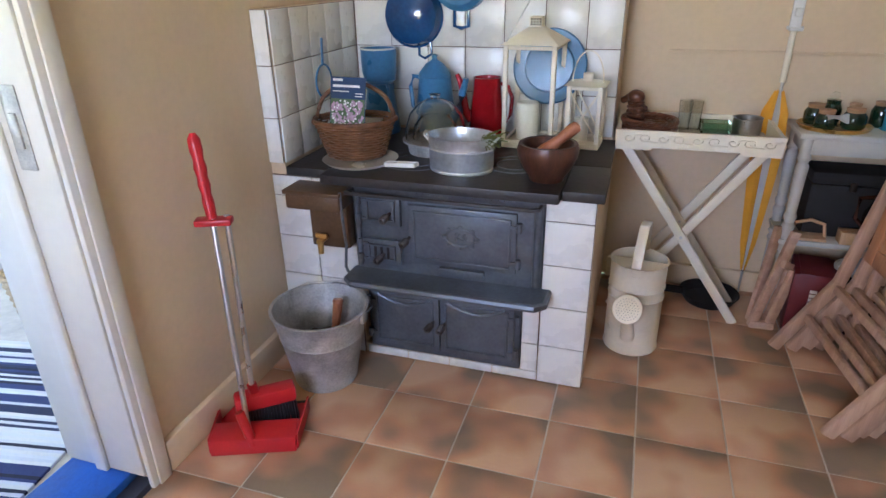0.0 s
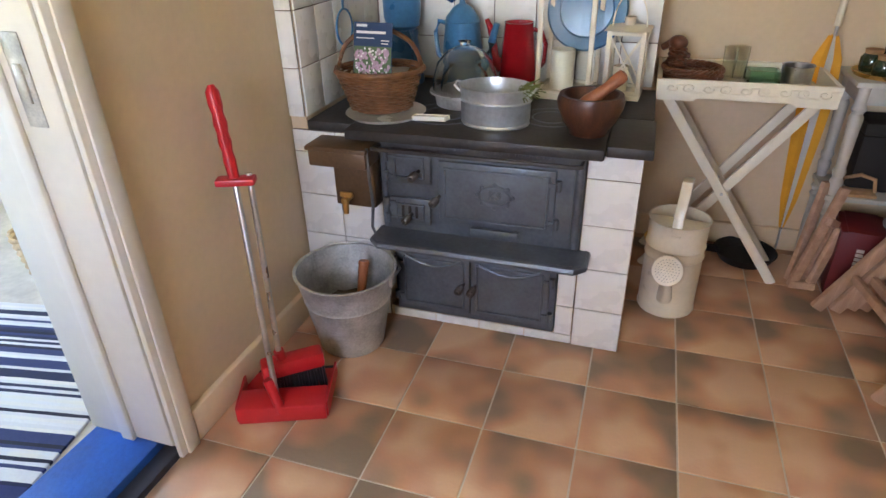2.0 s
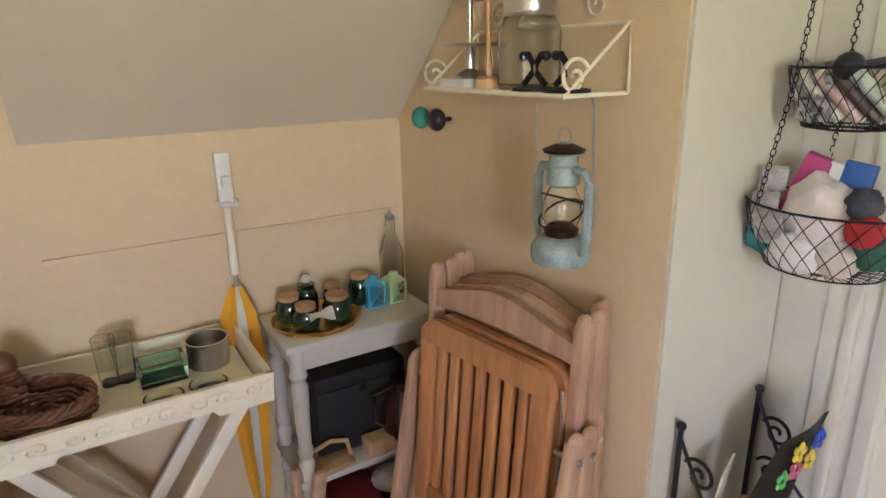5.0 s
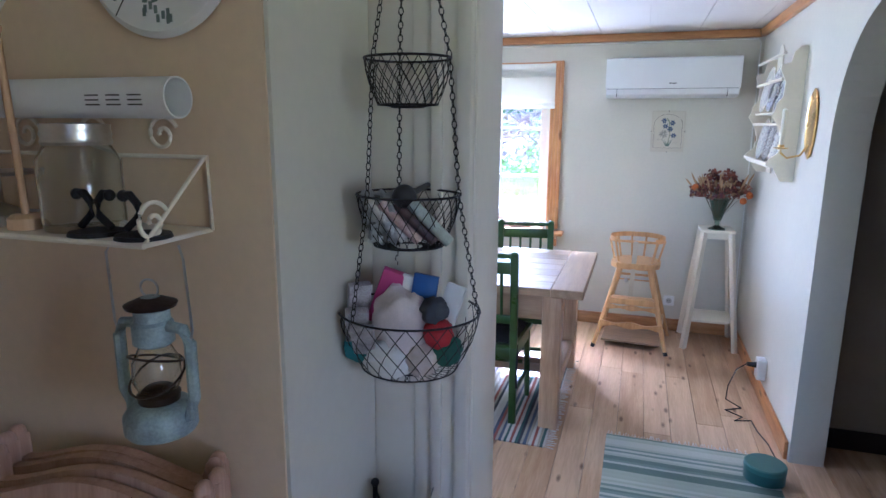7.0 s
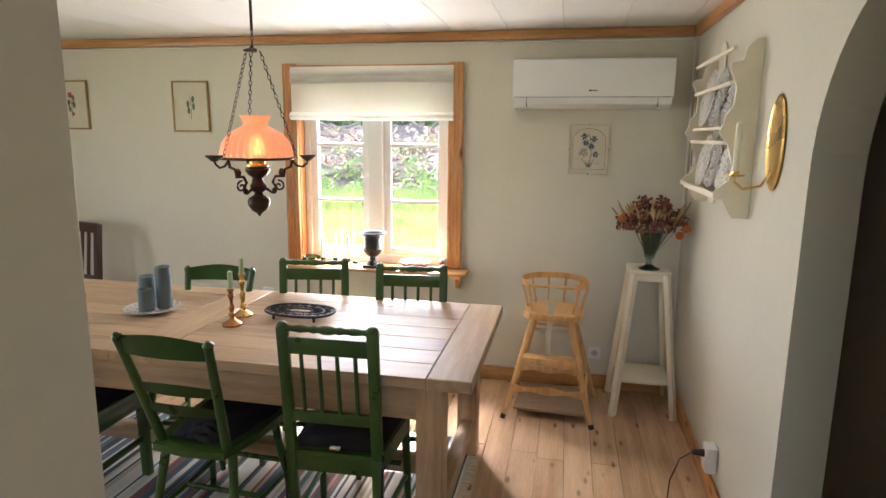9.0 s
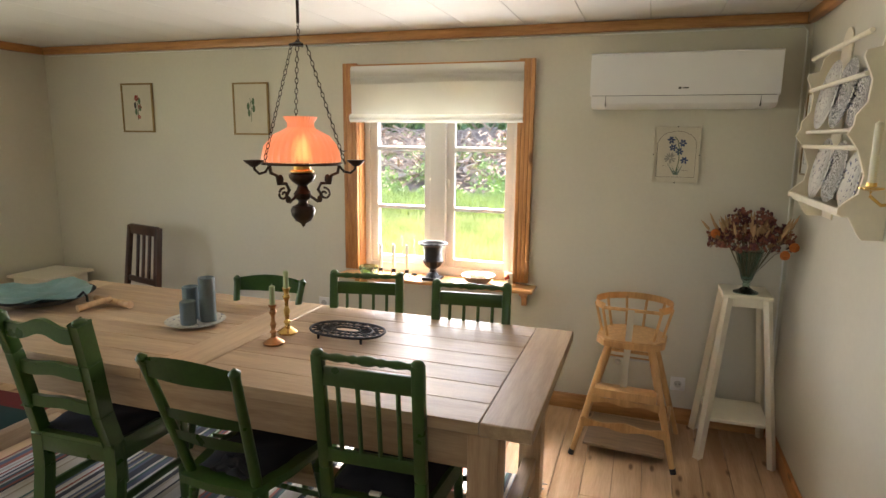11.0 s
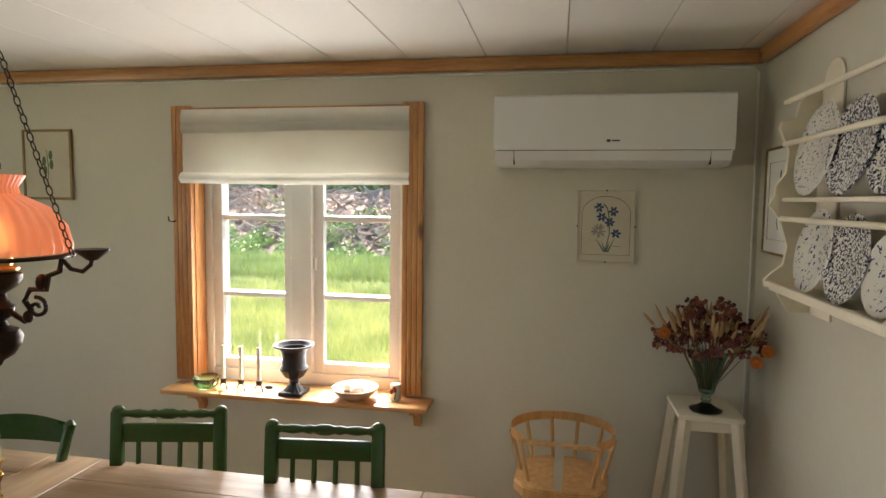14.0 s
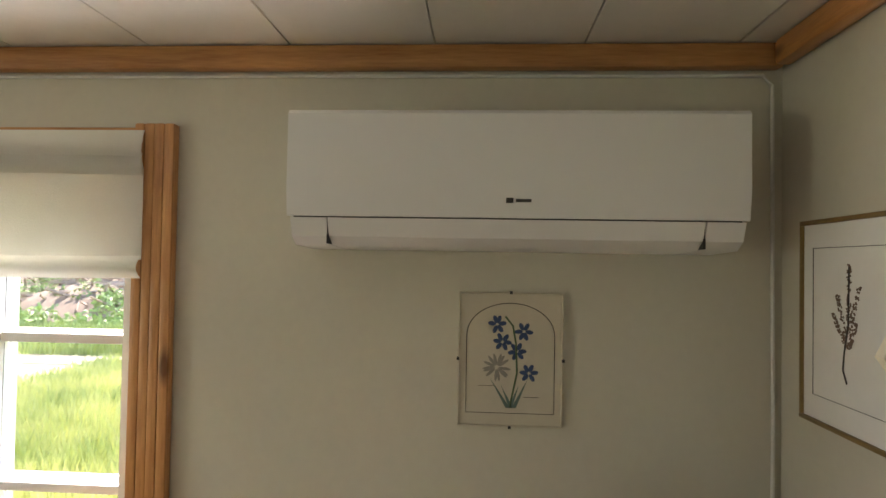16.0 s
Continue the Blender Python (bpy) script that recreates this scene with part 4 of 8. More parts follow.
cm = thing("drip_coffee_maker", pose(-0.585, 0.74, Z0), "blue enamel two-tier drip coffee pot with white rim", "coffee pot")
part("lower_pot", B().lathe([(0.075, 0), (0.077, 0.01), (0.056, 0.17), (0.06, 0.185), (0.056, 0.2)], seg=28), BLUE, cm)
part("filter", B().lathe([(0.05, 0.2), (0.066, 0.215), (0.064, 0.225), (0.07, 0.245), (0.072, 0.335), (0.066, 0.335), (0.064, 0.25), (0.0, 0.245)], seg=28), BLUE, cm)
part("rim", B().tube([(0.071 * math.cos(a), 0.071 * math.sin(a), 0.336) for a in [i * math.pi / 16 for i in range(32)]], 0.004, 6, True), ENAMEL, cm)
part("handle", B().tube([(0.045, -0.035, 0.2), (0.06, -0.06, 0.19), (0.062, -0.065, 0.14), (0.055, -0.05, 0.1)], 0.007, 7), BLUE, cm)
cp = thing("coffee_pot", pose(-0.345, 0.73, Z0, 0, 0, -12), "blue enamel coffee pot with lid and spout", "coffee pot", "enamel coffee pots")
part("body", B().lathe([(0.085, 0), (0.088, 0.012), (0.064, 0.225), (0.066, 0.235), (0.06, 0.24)], seg=30), BLUE, cp)
part("lid", B().lathe([(0.064, 0.238), (0.06, 0.252), (0.035, 0.283), (0.012, 0.297), (0.01, 0.305), (0.014, 0.315), (0.0, 0.322)], seg=28), BLUE, cp)
part("spout", B().tube([(0.075, 0, 0.07), (0.105, 0, 0.11), (0.12, 0, 0.17), (0.14, 0, 0.235)], [0.026, 0.02, 0.015, 0.011], 12), BLUE, cp)
part("handle", B().tube([(-0.064, 0, 0.225), (-0.1, 0, 0.23), (-0.115, 0, 0.19), (-0.105, 0, 0.11), (-0.075, 0, 0.08)], 0.009, 8), BLUE, cp)
rp = thing("coffee_pot", pose(-0.135, 0.74, Z0, 0, 0, 8) @ Matrix.Diagonal((0.95, 0.95, 0.94, 1)), "red enamel coffee pot without lid", "coffee pot", "enamel coffee pots")
part("body", B().lathe([(0.074, 0), (0.078, 0.012), (0.055, 0.245), (0.058, 0.252), (0.053, 0.252), (0.05, 0.24), (0.068, 0.03), (0, 0.025)], seg=30), RED, rp)
part("spout", B().tube([(-0.062, 0, 0.075), (-0.092, 0, 0.12), (-0.1, 0, 0.19), (-0.112, 0, 0.235), (-0.125, 0, 0.262)], [0.022, 0.018, 0.014, 0.012, 0.009], 12), RED, rp)
part("handle", B().tube([(0.054, 0, 0.225), (0.085, 0, 0.215), (0.103, 0, 0.17), (0.098, 0, 0.1), (0.074, 0, 0.05)], 0.008, 8), RED, rp)

cd = thing("cake_dome", pose(-0.27, 0.5, Z0), "zinc cake stand under a clear glass dome", "cake stand")
part("stand", B().lathe([(0.1, 0), (0.105, 0.035), (0.122, 0.042), (0.122, 0.048), (0.1, 0.048), (0, 0.046)], seg=36), ZINC, cd)
part("dome", B().lathe([(0.112, 0.05), (0.11, 0.09), (0.095, 0.14), (0.065, 0.175), (0.03, 0.192), (0.016, 0.194), (0.016, 0.202), (0.022, 0.21), (0.0, 0.214), (0.0, 0.19), (0.028, 0.188), (0.062, 0.171), (0.092, 0.137), (0.107, 0.09), (0.109, 0.05)], seg=36, cap=False), CLEARGLASS, cd)
part("glass_bowl", B().lathe([(0.085, 0.05), (0.075, 0.1), (0.052, 0.13), (0.055, 0.14), (0.052, 0.14), (0.048, 0.13), (0.07, 0.1), (0.08, 0.05)], seg=40, cap=False, flute=20, depth=0.02), CLEARGLASS, cd)

zp = thing("zinc_planter", pose(-0.115, 0.305, Z0, 0, 0, -8) @ Matrix.Diagonal((1.03, 1.03, 0.95, 1)), "oval bright zinc planter with ring handles", "planter")
zz = Matrix.Diagonal((1.0, 0.82, 1, 1))
part("body", B().lathe([(0.104, 0), (0.108, 0.006), (0.104, 0.012), (0.108, 0.02), (0.108, 0.075), (0.112, 0.08), (0.108, 0.085), (0.112, 0.12), (0.116, 0.125), (0.11, 0.126), (0.105, 0.1), (0.1, 0.03), (0, 0.03)], seg=40, m=zz), SHINYZINC, zp)
for s in (-1, 1):
    part("handle", B().tube([(s * 0.108, -0.022, 0.1), (s * 0.125, -0.022, 0.118), (s * 0.128, 0, 0.126), (s * 0.125, 0.022, 0.118), (s * 0.108, 0.022, 0.1)], 0.004, 6), SHINYZINC, zp)
hb = B()
for _ in range(70):
    a, e = fr.uniform(-1.1, 1.1), fr.uniform(0.03, 0.075)
    p0 = Vector((0.075 + fr.uniform(-0.01, 0.01), fr.uniform(-0.02, 0.02), 0.07))
    p2 = p0 + Vector((e * math.cos(a), e * math.sin(a), fr.uniform(0.02, 0.075)))
    hb.tube([p0, p0.lerp(p2, 0.5) + Vector((0, 0, 0.025)), p2], [0.0014, 0.0012, 0.002], 4)
part("dried_herb", hb, HERB, zp, "dry green herb sprigs")

mo = thing("mortar", pose(0.178, 0.272, Z0), "dark turned wooden mortar", "mortar")
part("bowl", B().lathe([(0.055, 0), (0.058, 0.012), (0.075, 0.035), (0.094, 0.075), (0.098, 0.1), (0.092, 0.118), (0.08, 0.118), (0.07, 0.09), (0.045, 0.05), (0, 0.04)], seg=36), MORTARWOOD, mo)
solo("pestle", B().rod((-0.03, -0.02, 0.075), (0.088, 0.02, 0.175), 0.02, prof=[(0, 0.012), (0.05, 0.022), (0.2, 0.024), (0.55, 0.016), (0.85, 0.02), (0.96, 0.018), (1, 0.008)], seg=14), PESTLE, pose(0.178, 0.272, Z0), "orange-brown wooden pestle leaning in the mortar", "pestle")


def box_lantern(m, w, h, label, cross):
    la = thing("lantern", m, label, "lantern", "white candle lanterns")
    k = w / 2
    part("base", B().box(-k - 0.008, -k - 0.008, 0, k + 0.008, k + 0.008, 0.02, 0.003), CREAMPAINT, la)
    for sx in (-1, 1):
        for sy in (-1, 1):
            part("post", B().box(sx * k - 0.008, sy * k - 0.008, 0.02, sx * k + 0.008, sy * k + 0.008, h, 0.002), CREAMPAINT, la)
    for s in (-1, 1):
        for z in (0.025, h - 0.01):
            part("rail", B().box(-k, s * k - 0.005, z - 0.006, k, s * k + 0.005, z + 0.006, 0.001).box(s * k - 0.005, -k, z - 0.006, s * k + 0.005, k, z + 0.006, 0.001), CREAMPAINT, la)
        if not cross:
            pn = part("pane", B().box(-k + 0.008, s * k - 0.001, 0.03, k - 0.008, s * k + 0.001, h - 0.015), CLEARGLASS, la)
            pn.visible_shadow = False
        else:
            part("cross_bar", B().bar((-k, s * k, 0.03), (k, s * k, h - 0.015), 0.004, 0.006).bar((k, s * k, 0.03), (-k, s * k, h - 0.015), 0.004, 0.006), CREAMPAINT, la)
    b = B()
    vs = [b.bm.verts.new((x * (k + 0.018), y * (k + 0.018), h)) for x, y in ((-1, -1), (1, -1), (1, 1), (-1, 1))]
    f = 0.3 if not cross else 0.5
    top = h + (0.055 if not cross else 0.012)
    vt = [b.bm.verts.new((x * k * f, y * k * f, top)) for x, y in ((-1, -1), (1, -1), (1, 1), (-1, 1))]
    b.bm.faces.new(vs[::-1])
    b.bm.faces.new(vt)
    for i in range(4):
        b.bm.faces.new((vs[i], vs[(i + 1) % 4], vt[(i + 1) % 4], vt[i]))
    part("roof", b, CREAMPAINT, la)
    cap = part("chimney", B().box(-k * 0.26, -k * 0.26, top, k * 0.26, k * 0.26, top + 0.035, 0.002) if not cross else B().lathe([(k * 0.32, top), (k * 0.32, top + 0.025), (0, top + 0.027)], seg=16), CREAMPAINT, la)
    # Vent holes: black squares painted dark on the solid chimney.
    hb2 = B()
    for i in range(4):
        for j in range(3):
            hb2.box(-k * 0.2 + i * k * 0.12, -k * 0.27 - 0.003, top + 0.006 + j * 0.009, -k * 0.2 + i * k * 0.12 + 0.006, -k * 0.27 + 0.001, top + 0.012 + j * 0.009)
    if not cross:
        part("vent_hole", hb2, DARKVOID, cap)
    part("bail_handle", B().tube([(-k, -k, h + 0.01), (-k * 0.2, -k * 0.6, top + 0.09), (k * 0.6, -k * 0.2, top + 0.17)] if not cross else [(-k * math.cos(a), 0, h + 0.005 + 0.11 * math.sin(a)) for a in [i * math.pi / 14 for i in range(15)]], 0.003, 6), STEEL if not cross else CREAMPAINT, la)
    r = w * 0.24
    solo("pillar_candle", B().lathe([(r, 0), (r, h * 0.36), (r * 0.92, h * 0.37), (r * 0.7, h * 0.355), (0, h * 0.35)], seg=24), CANDLE, m @ pose(-w * 0.12, 0, 0.0205), "ivory pillar candle inside the lantern", "candle")
    return la


box_lantern(pose(0.055, 0.7, Z0, 0, 0, -4), 0.175, 0.37, "tall white wooden lantern with glass panes", False)
box_lantern(pose(0.248, 0.715, Z0, 0, 0, -4), 0.112, 0.23, "small white metal lantern with crossed bars", True)

# enamelware on the tiles
co = thing("colander", pose(-0.46, 0.805, 1.186, 90, 0, 0) @ Matrix.Diagonal((1.1, 1.1, 1, 1)), "deep blue enamel colander hanging on the tiles", "colander")
part("bowl", B().lathe([(0.112, -0.02), (0.105, -0.015), (0.095, 0.02), (0.06, 0.045), (0.0, 0.05), (0.0, 0.046), (0.058, 0.041), (0.09, 0.018), (0.1, -0.018)], seg=36, cap=False), DEEPBLUE, co)
part("handle", B().tube([(0.02, -0.105, -0.01), (0.022, -0.135, -0.005), (0.045, -0.145, 0), (0.07, -0.13, -0.005), (0.065, -0.09, -0.01)], 0.005, 7), DEEPBLUE, co)
sp = thing("saucepan", pose(-0.262, 0.812, 1.312, 90, 0, 0) @ Matrix.Diagonal((1.42, 1.42, 1, 1)), "blue enamel pan hanging on the tiles", "pan")
part("bowl", B().lathe([(0.078, -0.02), (0.075, 0.02), (0.06, 0.035), (0, 0.038), (0, 0.03)], seg=32, cap=False), BLUE, sp)
part("handle", B().tube([(-0.02, -0.075, -0.012), (-0.02, -0.115, -0.01), (0.0, -0.12, -0.01), (0.02, -0.115, -0.01), (0.02, -0.075, -0.012)], 0.005, 7), DEEPBLUE, sp)
pl = thing("enamel_dish", pose(0.095, 0.79, 1.01, 79, 0, 0) @ Matrix.Diagonal((1.12, 1.12, 1, 1)), "round blue enamel dish leaning on the tiles", "dish")
part("dish", B().lathe([(0.125, 0), (0.12, 0.008), (0.085, 0.004), (0.08, 0.016), (0, 0.018), (0, 0.0)], seg=40, cap=False), BLUE, pl)
mg = thing("enamel_mug", pose(-0.30, 0.79, 1.37, 0, 80, 20), "blue enamel mug hanging above the pans", "mug")
part("cup", B().lathe([(0.036, -0.045), (0.042, 0.045), (0.045, 0.048), (0.04, 0.045), (0.034, -0.04), (0, -0.042)], seg=26), BLUE, mg)
part("handle", B().tube([(0.038, 0, 0.03), (0.062, 0, 0.02), (0.062, 0, -0.02), (0.036, 0, -0.03)], 0.005, 7), BLUE, mg)
sk = thing("skimmer", pose(-0.715, 0.5, 0.975, 0, 90, 0) @ Matrix.Diagonal((1, 1, 1, 1)), "white enamel skimmer with blue rim on the tiles", "skimmer")
part("disc", B().lathe([(0.058, 0), (0.062, 0.006), (0.055, 0.004), (0, 0.001)], seg=28), ENAMEL, sk)
part("rim", B().tube([(0.06 * math.cos(a), 0.06 * math.sin(a), 0.005) for a in [i * math.pi / 16 for i in range(32)]], 0.004, 6, True), BLUE, sk)
part("handle", B().bar((-0.058, 0, 0.005), (-0.155, 0.004, 0.008), 0.012, 0.006, 0.002), BLUE, sk)

# ---------------------------------------------------------------- kitchen floor things
bu = thing("zinc_bucket", pose(-0.548, 0.015, 0) @ Matrix.Diagonal((1, 1, 0.9, 1)), "galvanised zinc bucket with dry earth inside", "bucket")
part("body", B().lathe([(0.108, 0.0), (0.112, 0.008), (0.115, 0.03), (0.1455, 0.21), (0.148, 0.213), (0.1465, 0.217), (0.149, 0.221), (0.148, 0.225), (0.166, 0.318), (0.172, 0.324), (0.172, 0.33), (0.162, 0.328), (0.138, 0.2), (0.112, 0.06), (0, 0.06)], seg=44), ZINC, bu)
part("earth", B().grid(lambda u, v: Vector(((0.1 + 0.02 * v) * v * math.cos(6.2832 * u), (0.1 + 0.02 * v) * v * math.sin(6.2832 * u), 0.11 + 0.04 * v ** 3 + 0.015 * noise.noise(Vector((math.cos(6.2832 * u) * v * 4, math.sin(6.2832 * u) * v * 4, 1)))))* 1.0, 32, 8), DIRT, bu)
part("bail", B().tube([(-0.17, 0.0, 0.31), (-0.172, 0.06, 0.315), (-0.12, 0.135, 0.33), (0, 0.178, 0.335), (0.12, 0.135, 0.33), (0.172, 0.06, 0.315), (0.17, 0, 0.31)], 0.004, 6), STEEL, bu)
for s in (-1, 1):
    part("lug", B().box(s * 0.168 - 0.006, -0.02, 0.285, s * 0.168 + 0.006, 0.02, 0.325, 0.003), ZINC, bu)
# Stands for a round poker knob with metal, shaped as a wooden handle.
solo("trowel", B().rod((0.02, 0.05, 0.14), (0.03, 0.08, 0.27), 0.014, 0.018).rod((0.03, 0.08, 0.27), (0.03, 0.083, 0.28), 0.02, 0.018), PESTLE, pose(-0.548, 0.015, 0), "round-knobbed wooden handle standing in the bucket", "trowel")

dp = thing("dustpan", pose(-0.615, -0.315, 0.002, 0, 0, 22), "red plastic dustpan with long metal handle", "dustpan")
part("pan", B().prism([(-0.13, -0.1), (0.13, -0.1), (0.14, 0.12), (-0.14, 0.12)], 0, 0.006).box(-0.13, -0.11, 0, 0.13, -0.1, 0.055, 0.004).bar((-0.132, -0.1, 0.03), (-0.142, 0.1, 0.02), 0.006, 0.05).bar((0.132, -0.1, 0.03), (0.142, 0.1, 0.02), 0.006, 0.05).box(-0.13, -0.108, 0.05, 0.13, -0.02, 0.056, 0.003), REDPLASTIC, dp)
part("rubber_lip", B().box(-0.14, 0.118, 0, 0.14, 0.13, 0.008, 0.002), BLACKPLASTIC, dp)
part("socket", B().rod((0, -0.1, 0.03), (-0.03, -0.08, 0.14), 0.015), REDPLASTIC, dp)
part("pole", B().rod((-0.01, -0.09, 0.06), (-0.055, 0.075, 0.72), 0.0085), STEEL, dp)
part("grip", B().rod((-0.055, 0.075, 0.71), (-0.078, 0.11, 0.95), 0.016, prof=[(0, 0.015), (0.2, 0.017), (0.3, 0.014), (0.4, 0.018), (0.5, 0.015), (0.6, 0.019), (0.7, 0.015), (0.8, 0.019), (0.93, 0.018), (1, 0.008)], seg=12).box(-0.105, 0.055, 0.69, 0.0, 0.1, 0.71, 0.006), REDPLASTIC, dp)
br = thing("hand_broom", pose(-0.6, -0.285, 0.006, 0, 0, 40), "red hand broom with black bristles on a metal pole", "broom")
part("head", B().box(-0.095, -0.03, 0.085, 0.095, 0.03, 0.14, 0.012).rod((-0.03, 0, 0.14), (-0.035, 0, 0.17), 0.016), REDPLASTIC, br)
bb = B()
for i in range(20):
    for j in range(4):
        x, y = -0.088 + 0.0092 * i, -0.022 + 0.015 * j
        bb.rod((x, y, 0.09), (x * 1.05 + fr.uniform(-0.004, 0.004), y * 1.25, fr.uniform(0.004, 0.014)), 0.0045, 0.005, 5)
part("bristles", bb, BLACKPLASTIC, br)
part("pole", B().rod((-0.035, 0, 0.16), (-0.02, 0.08, 0.71), 0.0085), STEEL, br)

wc = thing("watering_can", pose(0.502, 0.55, 0, 0, 0, -8), "cream enamel watering can with rose spout", "watering can")
part("body", B().lathe([(0.1, 0), (0.103, 0.008), (0.1, 0.02), (0.1, 0.22), (0.104, 0.226), (0.1, 0.232), (0.1, 0.26), (0.104, 0.266), (0.1, 0.272), (0.102, 0.36), (0.106, 0.365), (0.1, 0.365), (0.096, 0.35), (0.094, 0.05), (0, 0.045)], seg=40), CREAMENAMEL, wc)
hood = [(0.1 * math.cos(a), 0.1 * math.sin(a)) for a in [math.pi + i * math.pi / 16 for i in range(17)]]
part("hood", B().prism(hood, 0.355, 0.361), CREAMENAMEL, wc)
part("handle", B().bar((0, -0.1, 0.33), (0.005, -0.02, 0.5), 0.035, 0.008, 0.003).bar((0.005, -0.02, 0.5), (0.005, 0.06, 0.49), 0.035, 0.008, 0.003).bar((0.005, 0.06, 0.49), (0, 0.1, 0.36), 0.035, 0.008, 0.003), CREAMENAMEL, wc)
part("spout", B().tube([(0, -0.09, 0.08), (0, -0.13, 0.15), (0, -0.165, 0.27)], [0.028, 0.022, 0.016], 12), CREAMENAMEL, wc)
rm = pose(0, -0.185, 0.245, 62, 0, 0)
rs = part("rose", B().lathe([(0.012, -0.045), (0.05, -0.005), (0.054, 0), (0.05, 0.006), (0.0, 0.014)], seg=28, m=rm), CREAMENAMEL, wc)
hl = B()
for i in range(5):
    for j in range(max(1, 6 * i)):
        a, r = 2 * math.pi * j / max(1, 6 * i), 0.0095 * i
        hl.lathe([(0.0018, 0.0), (0.0018, 0.016 - 0.0085 * i / 5)], (r * math.cos(a), r * math.sin(a), 0), 5, rm)
part("hole", hl, mat("rose_holes", (0.25, 0.2, 0.14), 0.7), rs)
solo("yellow_bowl", B().lathe([(0.06, 0), (0.11, 0.07), (0.115, 0.075), (0.105, 0.07), (0.05, 0.01), (0, 0.01)], seg=28), mat("yellow_plastic", (0.62, 0.36, 0.04), 0.4), pose(0.52, 0.95, 0), "yellow bowl on the floor behind the watering can", "bowl")
pn2 = thing("frying_pan", pose(0.82, 1.0, 0), "black iron frying pan on the floor", "pan")
part("dish", B().lathe([(0.1, 0), (0.125, 0.04), (0.12, 0.04), (0.096, 0.006), (0, 0.006)], seg=28), BLACKIRON, pn2)
part("handle", B().bar((-0.11, -0.02, 0.04), (-0.27, -0.05, 0.06), 0.024, 0.016, 0.005), BLACKIRON, pn2)

# ---------------------------------------------------------------- tray table and its things
tt = thing("tray_table", pose(0.653, 0.935, 0), "white folding tray table with carved scroll rim", "table")
part("tray_bottom", B().box(-0.27, -0.165, 0.725, 0.27, 0.165, 0.737, 0.002), CREAMPAINT, tt)
for s in (-1, 1):
    a = part("tray_side", B().prism([(-0.285, 0.72), (-0.16, 0.72), (-0.15, 0.735), (0.15, 0.735), (0.16, 0.72), (0.285, 0.72), (0.292, 0.793), (-0.292, 0.793)], s * 0.175 - 0.007, s * 0.175 + 0.007, XZ), CREAMPAINT, tt)
    for k in range(9):
        x = -0.24 + 0.06 * k
        part("carved_scroll", B().tube([(x + (0.004 + 0.017 * t) * math.cos(7 * t + k * 3.14), s * 0.183, 0.764 + (0.003 + 0.012 * t) * math.sin(7 * t + k * 3.14)) for t in [i / 14 for i in range(15)]] + [(x + 0.045, s * 0.183, 0.764 + 0.014 * (-1) ** k)], 0.0035, 5), CREAMPAINT, a)
    part("tray_end", B().prism([(-0.175, 0.72), (0.175, 0.72), (0.18, 0.793), (-0.18, 0.793)], s * 0.282 - 0.007, s * 0.282 + 0.007, YZ), CREAMPAINT, tt)
for s in (-1, 1):
    y = s * 0.09 - 0.02
    part("leg", B().bar((-0.25, y - 0.012, 0.72), (0.25, y - 0.012, 0.0), 0.018, 0.036, 0.003, (0, 0, 1)), CREAMPAINT, tt)
    part("leg", B().bar((0.25, y + 0.012, 0.72), (-0.25, y + 0.012, 0.0), 0.018, 0.036, 0.003, (0, 0, 1)), CREAMPAINT, tt)
    part("bolt", B().rod((0, y - 0.024, 0.36), (0, y + 0.024, 0.36), 0.006), STEEL, tt)
TZ = 0.737
DUCK = mat("glossy_dark_wicker", (0.13, 0.048, 0.024), 0.32, 0, 0.45, 40, 0.3)
dk2 = thing("duck_basket", pose(0.48, 0.895, TZ, 0, 0, -40), "dark brown woven basket shaped like a duck", "basket")
part("bowl", wicker(B().lathe([(0.07, 0), (0.07, 0.004)], seg=28), [(0.075, 0.005), (0.104, 0.035), (0.1, 0.062)], (0, 0, 0), 1.05, 0.88, 0.0085, 44, 0.0055), DUCK, dk2)
for k in range(3):
    part("braided_rim", B().tube([((0.1 + 0.007 * math.cos(9 * a + 2.1 * k)) * 1.05 * math.cos(a), (0.1 + 0.007 * math.cos(9 * a + 2.1 * k)) * 0.88 * math.sin(a), 0.068 + 0.007 * math.sin(9 * a + 2.1 * k)) for a in [i * math.pi / 40 for i in range(80)]], 0.006, 6, True), DUCK, dk2)
for k in range(5):
    part("inner_coil", B().tube([(0.018 + (0.075 - 0.013 * k) * math.cos(a), (0.062 - 0.011 * k) * math.sin(a), 0.052 - 0.006 * k + 0.004 * math.sin(5 * a + k)) for a in [i * math.pi / 16 for i in range(32)]], 0.0055, 5, True), DUCK, dk2)
part("neck", wicker(B(), [(0.034, 0.07), (0.026, 0.1), (0.028, 0.125)], (-0.075, 0, 0), 1, 0.9, 0.008, 20, 0.005), DUCK, dk2)
part("head", B().ball((-0.078, 0, 0.145), 0.037, 0.03, 0.028).rod((-0.1, 0, 0.143), (-0.15, 0.0, 0.118), 0.017, prof=[(0, 0.02), (0.5, 0.014), (0.85, 0.014), (1, 0.005)], seg=12), DUCK, dk2)
part("neck_band", B().tube([(-0.075 + 0.03 * math.cos(a), 0.028 * math.sin(a), 0.105) for a in [i * math.pi / 10 for i in range(20)]], 0.006, 6, True).ball((-0.045, -0.022, 0.1), 0.016, 0.008, 0.012, 8, 6).ball((-0.05, 0.026, 0.1), 0.014, 0.008, 0.012, 8, 6), DUCK, dk2)


